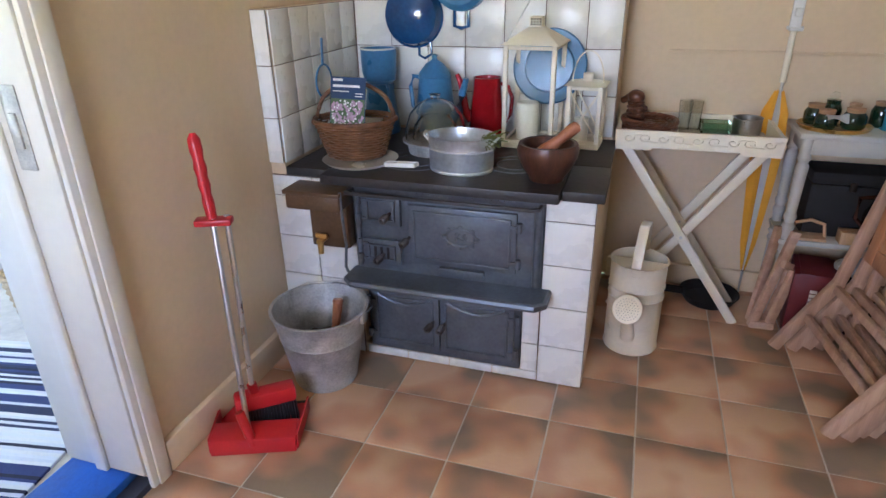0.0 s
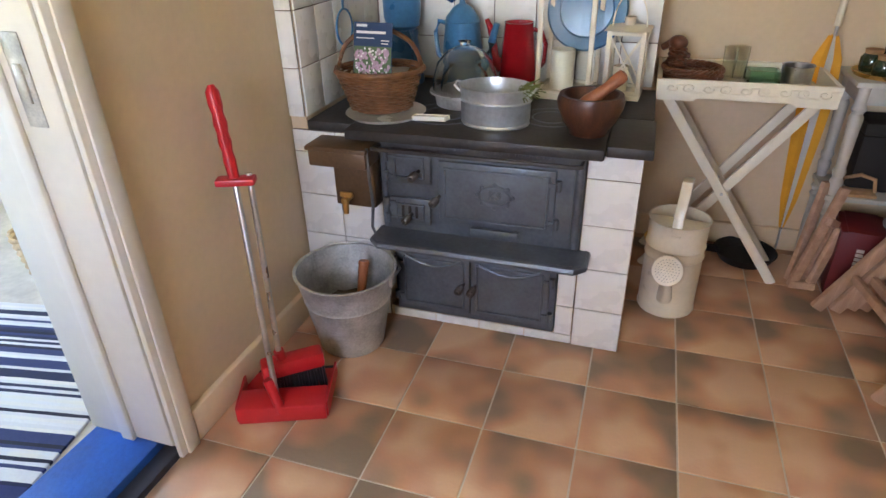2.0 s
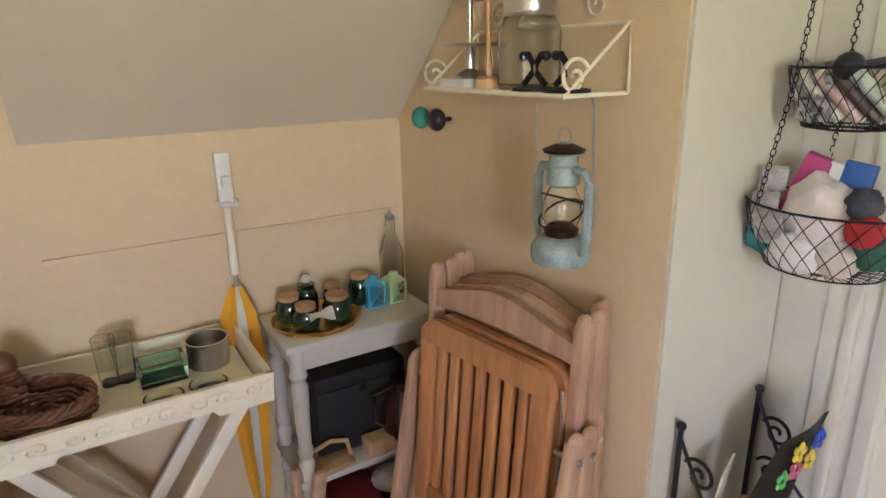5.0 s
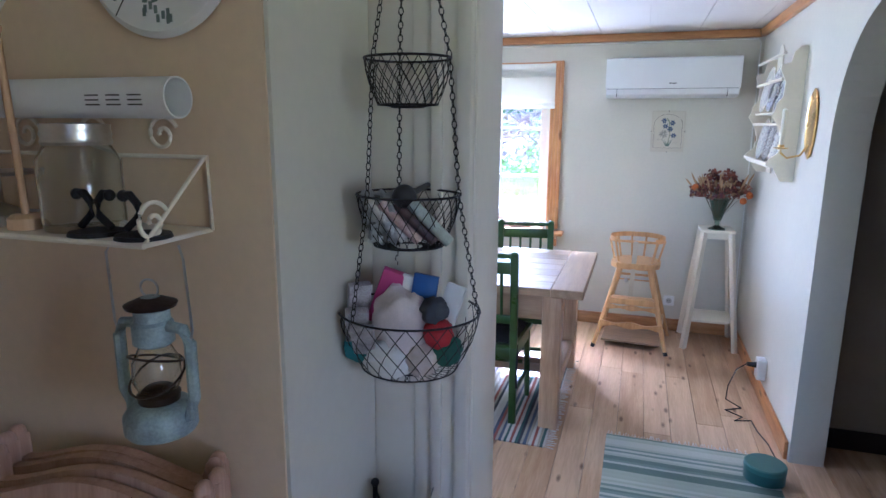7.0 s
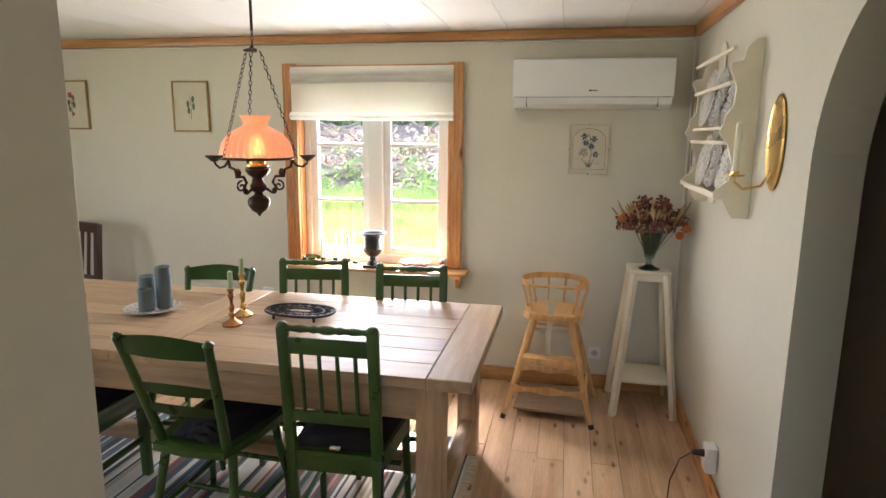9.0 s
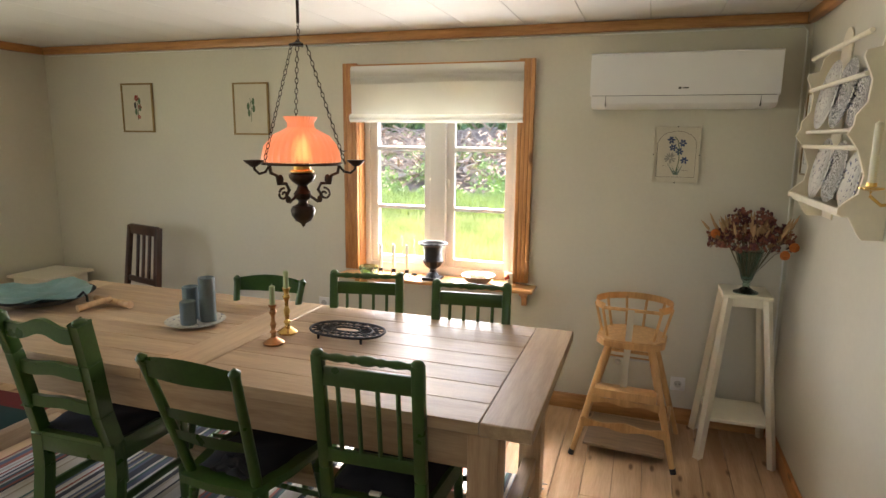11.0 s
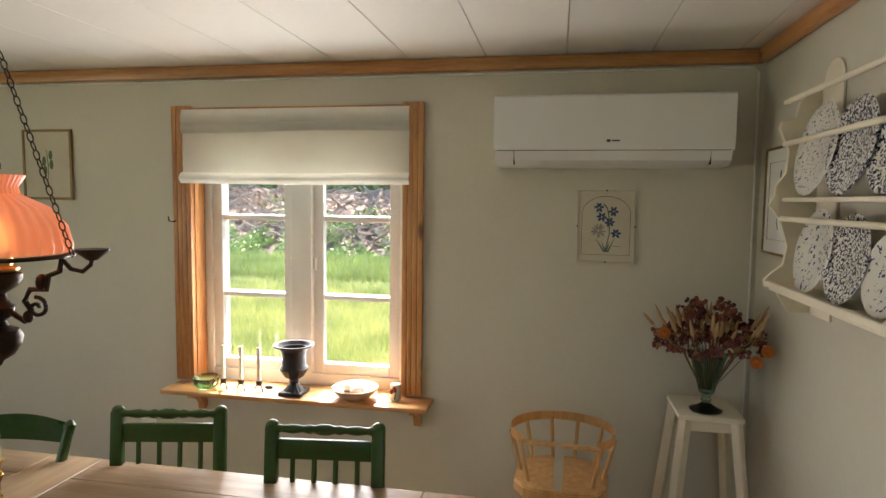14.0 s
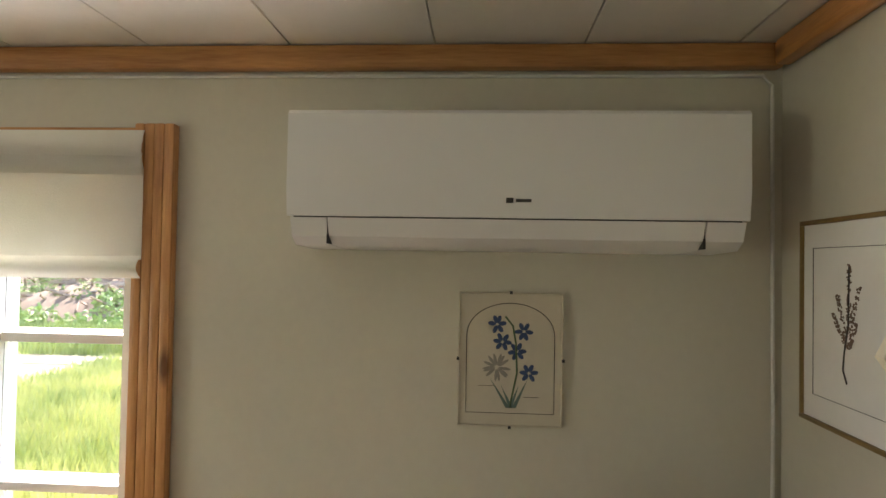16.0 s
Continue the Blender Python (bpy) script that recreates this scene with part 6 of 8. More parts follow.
for k in range(3):
    part("seam_line", B().bar((0.03 * math.cos(k * 2.1 + 0.4), 0.03 * math.sin(k * 2.1 + 0.4), 0.0175), (0.135 * math.cos(k * 2.1 + 0.4), 0.135 * math.sin(k * 2.1 + 0.4), 0.0178), 0.002, 0.001), INKDARK, wcx)
for dy, m_ in ((0.022, mat("teal_bead_glass", (0.03, 0.20, 0.17), 0.15)), (-0.022, mat("black_bead", (0.03, 0.02, 0.035), 0.2))):
    bkn = thing("bead_knob", pose(1.458, 0.885 + dy * 1.9, 1.332), "beaded ball coat knob on the wall", "coat knob", "beaded coat knobs")
    part("ball", B().ball((0, 0, 0), 0.024, 0.03, 0.03), m_, bkn)
    part("stem", B().rod((0.015, 0, 0), (0.044, 0, 0), 0.006), IRON, bkn)
solo("cord_hook", B().tube([(0, -0.06, 0.02), (0.004, -0.02, -0.006), (0.004, 0.05, -0.002)], 0.003, 5), CREAMPAINT, pose(0.362, 1.0, 1.3), "thin painted wire hook on the chimney side", "hook")

# ---------------------------------------------------------------- hanging wire baskets by the doorway
hbk = thing("hanging_baskets", pose(1.772, -0.005, 0), "three-tier black wire hanging basket full of packets", "hanging basket")


def wire_basket(name, z, h, r0, r1):
    b = B()
    n = 22
    for zz_, rr in ((0, r1), (h, r0)):
        b.tube([(rr * 0.9 * math.cos(a), rr * math.sin(a), z - zz_) for a in [2 * math.pi * i / 32 for i in range(32)]], 0.0024 if zz_ == 0 else 0.0016, 5, True)
    b.tube([(r0 * 0.55 * 0.9 * math.cos(a), r0 * 0.55 * math.sin(a), z - h - 0.004) for a in [2 * math.pi * i / 24 for i in range(24)]], 0.0018, 4, True)
    for i in range(n):
        for d in (-1, 1):
            pts = []
            for t in (0, 0.25, 0.5, 0.75, 1):
                rr = r1 + (r0 - r1) * t ** 1.6
                a = 2 * math.pi * (i + d * 2.2 * t) / n
                pts.append((rr * 0.9 * math.cos(a), rr * math.sin(a), z - h * t))
            pts.append((r0 * 0.4 * math.cos(a), r0 * 0.4 * math.sin(a), z - h - 0.004))
            b.tube(pts, 0.0009, 4)
    part(name, b, BLACKIRON, hbk)["kind"] = "stuff"


wire_basket("wire_basket", 1.715, 0.085, 0.058, 0.083)
wire_basket("wire_basket", 1.46, 0.1, 0.07, 0.103)
wire_basket("wire_basket", 1.225, 0.118, 0.1, 0.145)
lk = mesh_of(B().tube([(0.0045 * math.cos(a), 0, 0.0075 * math.sin(a)) for a in [i * math.pi / 5 for i in range(10)]], 0.0012, 4, True))


def chain(p, q, parent, material, mesh=None, step=0.0125):
    p, q = Vector(p), Vector(q)
    n = max(2, int((q - p).length / step))
    rot = (q - p).to_track_quat("Z", "Y")
    bmn = bmesh.new()
    for k in range(n):
        tmp = bmesh.new()
        tmp.from_mesh(mesh or lk)
        mm = Matrix.Translation(p.lerp(q, (k + 0.5) / n)) @ rot.to_matrix().to_4x4() @ Matrix.Rotation(radians(90 * (k % 2)), 4, "Z")
        bmesh.ops.transform(tmp, matrix=mm, verts=tmp.verts)
        t2 = bpy.data.meshes.new("link")
        tmp.to_mesh(t2)
        tmp.free()
        bmn.from_mesh(t2)
        bpy.data.meshes.remove(t2)
    me = bpy.data.meshes.new("chain")
    bmn.to_mesh(me)
    bmn.free()
    me.materials.append(material)
    ob = new("chain", me)
    ob.parent = parent
    return ob


for k in range(3):
    a = radians(270 + 120 * k)
    c, s = math.cos(a), math.sin(a)
    chain((0.0, 0, 2.11), (0.083 * c * 0.9, 0.083 * s, 1.715), hbk, BLACKIRON)
    chain((0.083 * c * 0.9, 0.083 * s, 1.715), (0.103 * c * 0.9, 0.103 * s, 1.46), hbk, BLACKIRON)
    chain((0.103 * c * 0.9, 0.103 * s, 1.46), (0.145 * c * 0.9, 0.145 * s, 1.225), hbk, BLACKIRON)
part("hanger", B().tube([(0, 0, 2.11), (0, 0, 2.14), (0.04, 0, 2.16), (0.095, 0, 2.16)], 0.004, 6), BLACKIRON, hbk)
pk = random.Random(8)


def packet(w, h, d, m_, px, py, pz, rx, ry, rz, lb, nm="packet"):
    return solo(nm, B().box(-w / 2, -d / 2, 0, w / 2, d / 2, h, 0.002), m_, pose(1.772 + px, -0.005 + py, pz, rx, ry, rz), lb, "packet", "packets in the hanging baskets")


packet(0.085, 0.12, 0.02, MAGENTA, -0.005, 0.05, 1.19, 10, 20, -70, "magenta card packet in the wire basket")
packet(0.06, 0.1, 0.012, WHITEPAPER, 0.0, 0.0, 1.2, 8, 12, -80, "white and blue packet in the wire basket")
packet(0.05, 0.095, 0.012, mat("blue_card", (0.03, 0.10, 0.32), 0.4), -0.02, -0.03, 1.21, -5, 8, -85, "blue card packet in the wire basket")
packet(0.04, 0.085, 0.012, WHITEPAPER, 0.0, -0.075, 1.2, -14, 14, -95, "white printed box in the wire basket")
BOXFILM = mat("grey_printed_film", (0.36, 0.33, 0.33), 0.35, var=0.5, scale=40)
for px, py, pz, rx, rz in ((-0.05, 0.095, 1.17, 25, -60), (-0.06, 0.07, 1.15, 35, -75), (-0.03, 0.1, 1.21, 15, -50)):
    packet(0.045, 0.075, 0.02, BOXFILM, px, py, pz, rx, 0, rz, "small clear printed packet in the wire basket")


def crumple(name, c, r, material, label, seed, squash=(1, 1, 1)):
    """A soft crumpled bundle with folds."""
    b = B().ball((0, 0, 0), r, r, r, 30, 20)
    for v in b.bm.verts:
        n = v.co.normalized()
        k = 1 + 0.22 * noise.noise(n * 2.2 + Vector((seed, 0, 0))) + 0.12 * abs(noise.noise(n * 5.5 + Vector((0, seed, 0))))
        v.co = Vector((v.co.x * k * squash[0], v.co.y * k * squash[1], v.co.z * k * squash[2]))
    return solo(name, b, material, pose(*c), label, "cloth", "soft bundles in the hanging baskets")


crumple("crumpled_cloth", (1.742, 0.0, 1.205), 0.062, mat("pale_pink_printed_cloth", (0.62, 0.54, 0.52), 0.9, var=0.1, scale=30), "crumpled pale printed cloth in the wire basket", 1.3, (0.75, 0.95, 1.15))
crumple("crumpled_cloth", (1.722, 0.02, 1.135), 0.05, WHITECLOTH, "crumpled white cloth in the wire basket", 4.1, (0.75, 1.0, 0.8))
crumple("crumpled_cloth", (1.735, 0.085, 1.15), 0.034, TEAL, "teal cloth bundle in the wire basket", 2.2)
crumple("crumpled_cloth", (1.735, -0.078, 1.195), 0.03, mat("red_cloth", (0.35, 0.02, 0.025), 0.8), "red cloth bundle in the wire basket", 6.4)
crumple("crumpled_cloth", (1.735, -0.072, 1.24), 0.026, mat("dark_grey_mesh_cloth", (0.05, 0.055, 0.065), 0.8), "dark grey cloth bundle in the wire basket", 8.8)
crumple("crumpled_cloth", (1.745, -0.095, 1.16), 0.03, mat("dark_green_cloth", (0.03, 0.10, 0.07), 0.8), "dark green cloth bundle in the wire basket", 3.7)
crumple("crumpled_cloth", (1.735, -0.045, 1.14), 0.036, mat("ivory_cloth", (0.55, 0.48, 0.42), 0.9), "crumpled ivory cloth in the wire basket", 9.6)
for k in range(4):
    solo("foil_tube", B().rod((-0.02, 0.07 - 0.03 * k, 0.05), (0.0, -0.0 - 0.03 * k, -0.025), 0.012, 0.011), mat("foil_tube_%d" % k, [(0.5, 0.48, 0.45), (0.55, 0.4, 0.38), (0.08, 0.05, 0.05), (0.4, 0.45, 0.4)][k], 0.35, 0.3, 0.3, 40), pose(1.74, -0.01, 1.40), "small printed tube in the middle basket", "tube", "tubes in the middle basket")
solo("foil_bag", B().grid(lambda u, v: Vector((-0.03 + 0.02 * noise.noise(Vector((5 * u, 5 * v, 3))), -0.03 + 0.07 * u, 0.1 * v + 0.01 * noise.noise(Vector((6 * u, 6 * v, 9))))), 14, 14, 0.004), mat("foil_wrap", (0.5, 0.5, 0.48), 0.3, 0.5, 0.4, 30), pose(1.75, 0.03, 1.37), "crumpled foil bag in the middle basket", "bag")
kn = thing("coat_knob", pose(1.86, -0.005, 1.46), "black round knob on the door casing", "knob")
part("ball", B().ball((-0.135, -0.01, 0.0), 0.024), BLACKPLASTIC, kn)
part("stem", B().rod((-0.135, -0.01, 0.0), (0.0, -0.01, 0.01), 0.006), BLACKPLASTIC, kn)

ir = thing("iron_rack", pose(1.69, 0.08, 0), "black wrought-iron scroll rack with wooden shelf", "rack")
for s in (-1, 1):
    part("side_post", B().rod((s * 0.13, 0.02, 0), (s * 0.13, 0.02, 0.78), 0.006).rod((s * 0.13, -0.14, 0), (s * 0.13, -0.14, 0.55), 0.006).ball((s * 0.13, 0.02, 0.785), 0.01), BLACKIRON, ir)
    for z in (0.35, 0.48, 0.6, 0.7):
        part("scroll", B().tube([(s * 0.13, -0.03 - (0.006 + 0.03 * t) * math.cos(9 * t), z + (0.006 + 0.03 * t) * math.sin(9 * t)) for t in [i / 26 for i in range(27)]], 0.004, 6), BLACKIRON, ir)
    part("side_bar", B().tube([(s * 0.13, -0.14, 0.55), (s * 0.13, -0.06, 0.62), (s * 0.13, 0.02, 0.76)], 0.004, 6), BLACKIRON, ir)
part("shelf", B().box(-0.13, -0.14, 0.5, 0.13, 0.02, 0.512, 0.003), PALEWOOD, ir)
solo("cutter_packet", B().grid(lambda u, v: Vector((-0.085 + 0.17 * u, 0.008 * math.sin(5 * u + 3 * v), 0.3 * v + 0.02 * math.sin(3.14 * u) * v)), 14, 14, 0.006), BLACKPLASTIC, pose(1.73, 0.02, 0.513, 14, 0, 0), "clear packet of coloured plastic cutters", "packet")
for k, (x, z, c) in enumerate(((-0.03, 0.12, (0.6, 0.45, 0.03)), (0.03, 0.13, (0.02, 0.06, 0.4)), (-0.04, 0.05, (0.1, 0.4, 0.1)), (0.0, 0.06, (0.5, 0.1, 0.2)), (0.04, 0.07, (0.6, 0.45, 0.03)))):
    b = B()
    for a in range(5):
        b.ball((0.014 * math.cos(a * 1.257), 0, 0.014 * math.sin(a * 1.257)), 0.009, 0.004, 0.009, 8, 6)
    solo("plastic_cutter", b, mat("cutter_%d" % k, c, 0.4), pose(1.73 + x, 0.005 - 0.25 * (z + 0.13), 0.513 + z + 0.13), "small coloured plastic cookie cutter", "cutter", "cookie cutters")
solo("leaflet", B().box(-0.04, -0.002, 0, 0.04, 0.002, 0.2), PAPER, pose(1.62, 0.06, 0.513, 8, 0, 20), "yellow and white printed leaflet on the rack", "leaflet")

# porch things seen through the west door
solo("rag_rug", B().box(-0.62, -0.75, 0, 0.62, 0.75, 0.012, 0.004), stripes("blue_white_rag_stripes", [(0.60, 0.60, 0.62), (0.02, 0.025, 0.06), (0.55, 0.55, 0.58), (0.03, 0.04, 0.12), (0.62, 0.6, 0.58), (0.015, 0.015, 0.03)], "Y", 75), pose(-1.72, -0.88, -0.004, 0, 0, 10), "blue and white striped rag rug on the porch floor", "rug")
pb = thing("porch_basket", pose(-2.0, 0.12, -0.005), "tall pale wicker basket on the porch floor", "basket")
part("body", wicker(B().lathe([(0.1, 0), (0.1, 0.006)], seg=24), [(0.1, 0.006), (0.13, 0.2)], (0, 0, 0), 1, 1, 0.016, 40, 0.009), PALEWICKER, pb)
solo("wall_card", B().box(0, -0.05, -0.08, 0.004, 0.05, 0.08), mat("bright_green_card", (0.10, 0.28, 0.03), 0.6), pose(-0.789, -0.12, 1.45), "bright green card on the wall", "card")

# ---------------------------------------------------------------- dining room: walls
ac = thing("air_conditioner", pose(5.6, -0.6085, 0), "white wall-mounted air conditioner indoor unit", "air conditioner")
prof = [(-0.002, 2.058), (-0.19, 2.058), (-0.198, 2.05), (-0.2, 1.9), (-0.194, 1.845), (-0.002, 1.845)]
part("cover", B().prism(prof, -0.4515, 0.4515, Matrix(((1, 0, 0, 0), (0, 0, 1, 0), (0, 1, 0, 0), (0, 0, 0, 1)))), WHITEPLASTIC, ac)
low = [(-0.002, 1.842), (-0.192, 1.842), (-0.178, 1.805), (-0.15, 1.788), (-0.002, 1.782)]
for y0, y1, nm in ((-0.445, -0.372, "end_cap"), (-0.369, 0.369, "flap"), (0.372, 0.445, "end_cap")):
    part(nm, B().prism(low, y0, y1, Matrix(((1, 0, 0, 0), (0, 0, 1, 0), (0, 1, 0, 0), (0, 0, 0, 1)))), WHITEPLASTIC, ac)
part("seam", B().box(-0.185, -0.44, 1.84, -0.01, 0.44, 1.847).box(-0.18, -0.373, 1.79, -0.01, -0.368, 1.843).box(-0.18, 0.368, 1.79, -0.01, 0.373, 1.843), PLASTICSEAM, ac)
part("logo_bar", B().box(-0.2012, -0.035, 1.876, -0.199, -0.005, 1.882).box(-0.2012, 0.0, 1.874, -0.199, 0.014, 1.884), INKDARK, ac)
solo("wall_cable", B().tube([(5.594, 3.85, 2.186), (5.594, 0.2, 2.184), (5.594, -0.9, 2.183), (5.594, -1.165, 2.183), (5.594, -1.185, 2.16), (5.594, -1.19, 1.4), (5.594, -1.188, 0.6), (5.594, -1.19, 0.1)], 0.0045, 7), CABLE, Matrix(), "white cable clipped along the cornice and corner", "cable")

XW = Matrix(((0, 0, -1, 0), (-1, 0, 0, 0), (0, 1, 0, 0), (0, 0, 0, 1)))  # pictures on the east wall: x to the viewer's right, y up, z towards the room


def picture(m, w, h, frame_mat, label, fw, paint, mount=PAPER, glazed=True):
    p = thing("picture", m, label, "picture", "framed plant prints")
    part("mount", B().box(-w / 2 + fw, -h / 2 + fw, 0.001, w / 2 - fw, h / 2 - fw, 0.008), mount, p)
    part("frame", B().box(-w / 2, -h / 2, 0, w / 2, -h / 2 + fw, 0.014, 0.002).box(-w / 2, h / 2 - fw, 0, w / 2, h / 2, 0.014, 0.002).box(-w / 2, -h / 2 + fw, 0, -w / 2 + fw, h / 2 - fw, 0.014, 0.002).box(w / 2 - fw, -h / 2 + fw, 0, w / 2, h / 2 - fw, 0.014, 0.002), frame_mat, p)
    paint(p, w, h)
    return p


def stroke(pts, r):
    return B().tube([(x, y, 0.0085) for x, y in pts], r, 5)


def petals(c, r, n, k=1.0, seed=1):
    b = B()
    q = random.Random(seed)
    for i in range(n):
        a = 6.283 * i / n + q.uniform(-0.2, 0.2)
        b.ball((c[0] + r * 0.6 * math.cos(a), c[1] + r * 0.6 * math.sin(a), 0.0085), r * 0.5, r * 0.3 * k, 0.001, 8, 5, Matrix.Rotation(a, 4, "Z"))
    return b


def bellflower(p, w, h):
    line = [(-w * 0.42, -h * 0.4)] + [(w * 0.42 * math.cos(math.pi - a), h * 0.18 + h * 0.24 * math.sin(a)) for a in [math.pi * i / 20 for i in range(21)]] + [(w * 0.42, -h * 0.4)]
    part("border_line", B().tube([(x, y, 0.0085) for x, y in line], 0.0009, 4, True), INKDARK, p)
    part("stem", stroke([(0.0, -h * 0.35), (0.015, -h * 0.1), (0.012, h * 0.12), (0.005, h * 0.25), (-0.012, h * 0.32)], 0.0022), INKGREEN, p)
    for k, (x, y) in enumerate(((-0.03, 0.26), (0.03, 0.21), (-0.018, 0.13), (0.015, 0.06), (0.042, -0.1))):
        part("bell", petals((x, y * h), 0.02, 6, 0.9, k + 2), INKBLUE, p)
    part("pale_bloom", petals((-0.03, -h * 0.06), 0.03, 14, 0.4), mat("pale_grey_print", (0.30, 0.28, 0.24), 0.8), p)
    for k, (x0, x1) in enumerate(((-0.005, -0.045), (0.002, -0.02), (0.008, 0.04), (0.0, 0.02))):
        part("leaf", B().prism([(x0 - 0.004, -h * 0.36), (x0 + 0.006, -h * 0.36), (x1, -h * (0.14 + 0.05 * (k % 2)))], 0.008, 0.009), mat("grey_green_print_%d" % k, (0.13, 0.18, 0.15), 0.8), p)
    part("text_bar", B().box(-0.07, -h * 0.2, 0.008, -0.035, -h * 0.2 + 0.001, 0.0085).box(0.03, -h * 0.28, 0.008, 0.065, -h * 0.28 + 0.001, 0.0085), INKDARK, p)
    for x, y in ((0, h / 2), (0, -h / 2), (-w / 2, 0), (w / 2, 0)):
        part("clip", B().box(x - 0.003, y - 0.003, 0.0, x + 0.003, y + 0.003, 0.017), BLACKPLASTIC, p)


def sprig(p, w, h):
    part("inner_line", B().tube([(-w * 0.36, -h * 0.36, 0.0085), (w * 0.36, -h * 0.36, 0.0085), (w * 0.36, h * 0.36, 0.0085), (-w * 0.36, h * 0.36, 0.0085)], 0.0009, 4, True), INKDARK, p)
    part("stem", stroke([(0.0, -h * 0.26), (-0.012, -h * 0.2), (-0.008, -h * 0.12), (0.004, 0), (0.006, h * 0.27)], 0.0018), INKDARK, p)
    q = random.Random(4)
    b = B()
    for x0, x1, y0, y1 in ((0.004, 0.006, -0.02, 0.28), (0.0, -0.03, -0.08, 0.14), (0.002, 0.035, -0.05, 0.18), (0.0, -0.045, -0.1, 0.05), (0.004, 0.028, -0.1, 0.02)):
        for k in range(60):
            t = q.random()
            x, y = x0 + (x1 - x0) * t + q.uniform(-0.006, 0.006), h * (y0 + (y1 - y0) * t)
            b.ball((x, y, 0.0085), 0.003, 0.0022, 0.0008, 6, 4)
    part("leaves", b, mat("brown_print", (0.16, 0.11, 0.08), 0.8), p)


def small_plant(kind):
    def paint(p, w, h):
        part("stem", stroke([(0, -h * 0.25), (0.004, 0), (-0.004, h * 0.2)], 0.002), INKGREEN, p)
        for k, (x, y) in enumerate(((-0.02, 0.05), (0.022, 0.0), (0.018, 0.14), (-0.015, -0.08))):
            part("leaf", B().ball((x, y * h, 0.0085), 0.012, 0.026, 0.001, 8, 5), INKGREEN if kind or k else INKDARK, p)
        part("bloom", petals((-0.006, h * 0.2), 0.022, 7), INKRED if not kind else PAPER, p)
        if not kind:
            part("bloom", petals((0.02, h * 0.02), 0.018, 6), INKRED, p)
            part("bloom", petals((0.01, -h * 0.18), 0.015, 6), INKRED, p)
    return paint


picture(Matrix.Translation((5.598, -0.616, 1.541)) @ XW, 0.234, 0.3, PAPER, "clip-framed print of blue bellflowers", 0.004, bellflower)
picture(Matrix.Translation((5.598, 3.04, 1.805)) @ XW, 0.28, 0.345, GOLD, "gold-framed print of a red flowering plant", 0.012, small_plant(0))
picture(Matrix.Translation((5.598, 2.083, 1.795)) @ XW, 0.28, 0.345, GOLD, "gold-framed print of a green-leaved plant", 0.012, small_plant(1))
XS = Matrix(((-1, 0, 0, 0), (0, 0, 1, 0), (0, 1, 0, 0), (0, 0, 0, 1)))
picture(Matrix.Translation((5.34, -1.208, 1.654)) @ XS, 0.31, 0.395, GOLD, "gold-framed print of a heather sprig", 0.009, sprig, WHITEPAPER)

# plate rack on the south wall
rk = thing("plate_rack", pose(4.68, -1.209, 1.3), "cream painted wall plate rack with scrolled sides", "plate rack")
side = [(0, 0), (0.06, 0.0), (0.075, 0.02), (0.105, 0.075), (0.138, 0.08), (0.138, 0.1), (0.12, 0.12), (0.085, 0.15), (0.075, 0.21), (0.1, 0.29), (0.135, 0.34), (0.12, 0.37), (0.118, 0.4), (0.09, 0.44), (0.085, 0.51), (0.115, 0.58), (0.11, 0.6), (0.07, 0.61), (0.06, 0.66), (0.03, 0.69), (0, 0.69)]
for x in (-0.37, 0.37):
    part("side", B().prism(side, x - 0.009, x + 0.009, Matrix(((0, 0, 1, 0), (1, 0, 0, 0), (0, 1, 0, 0), (0, 0, 0, 1)))), CREAMPAINT, rk)
part("shelf", B().box(-0.36, 0.0, 0.07, 0.36, 0.125, 0.085, 0.003), CREAMPAINT, rk)
part("shelf", B().box(-0.36, 0.0, 0.35, 0.36, 0.1, 0.363, 0.003), CREAMPAINT, rk)
part("front_lip", B().box(-0.365, 0.12, 0.082, 0.365, 0.137, 0.1, 0.004), CREAMPAINT, rk)
for y, z in ((0.098, 0.297), (0.098, 0.53), (0.1, 0.66)):
    part("rail", B().rod((-0.365, y, z), (0.365, y, z), 0.0085, seg=10), CREAMPAINT, rk)


def china(name, col, sc_, thr):
    m = mat(name, (0.74, 0.73, 0.68), 0.18, coat=0.3, bump=0)
    nt = m.node_tree
    N, L = nt.nodes, nt.links
    tc, ns, ra = N.new("ShaderNodeTexCoord"), N.new("ShaderNodeTexNoise"), N.new("ShaderNodeValToRGB")
    L.new(tc.outputs["Object"], ns.inputs["Vector"])
    ns.inputs["Scale"].default_value, ns.inputs["Detail"].default_value = sc_, 3
    e = ra.color_ramp.elements
    e[0].position, e[0].color = thr, (0.72, 0.70, 0.64, 1)
    e[1].position, e[1].color = thr + 0.03, (*col, 1)
    L.new(ns.outputs["Fac"], ra.inputs["Fac"])
    L.new(ra.outputs["Color"], N["Principled BSDF"].inputs["Base Color"])
    return m


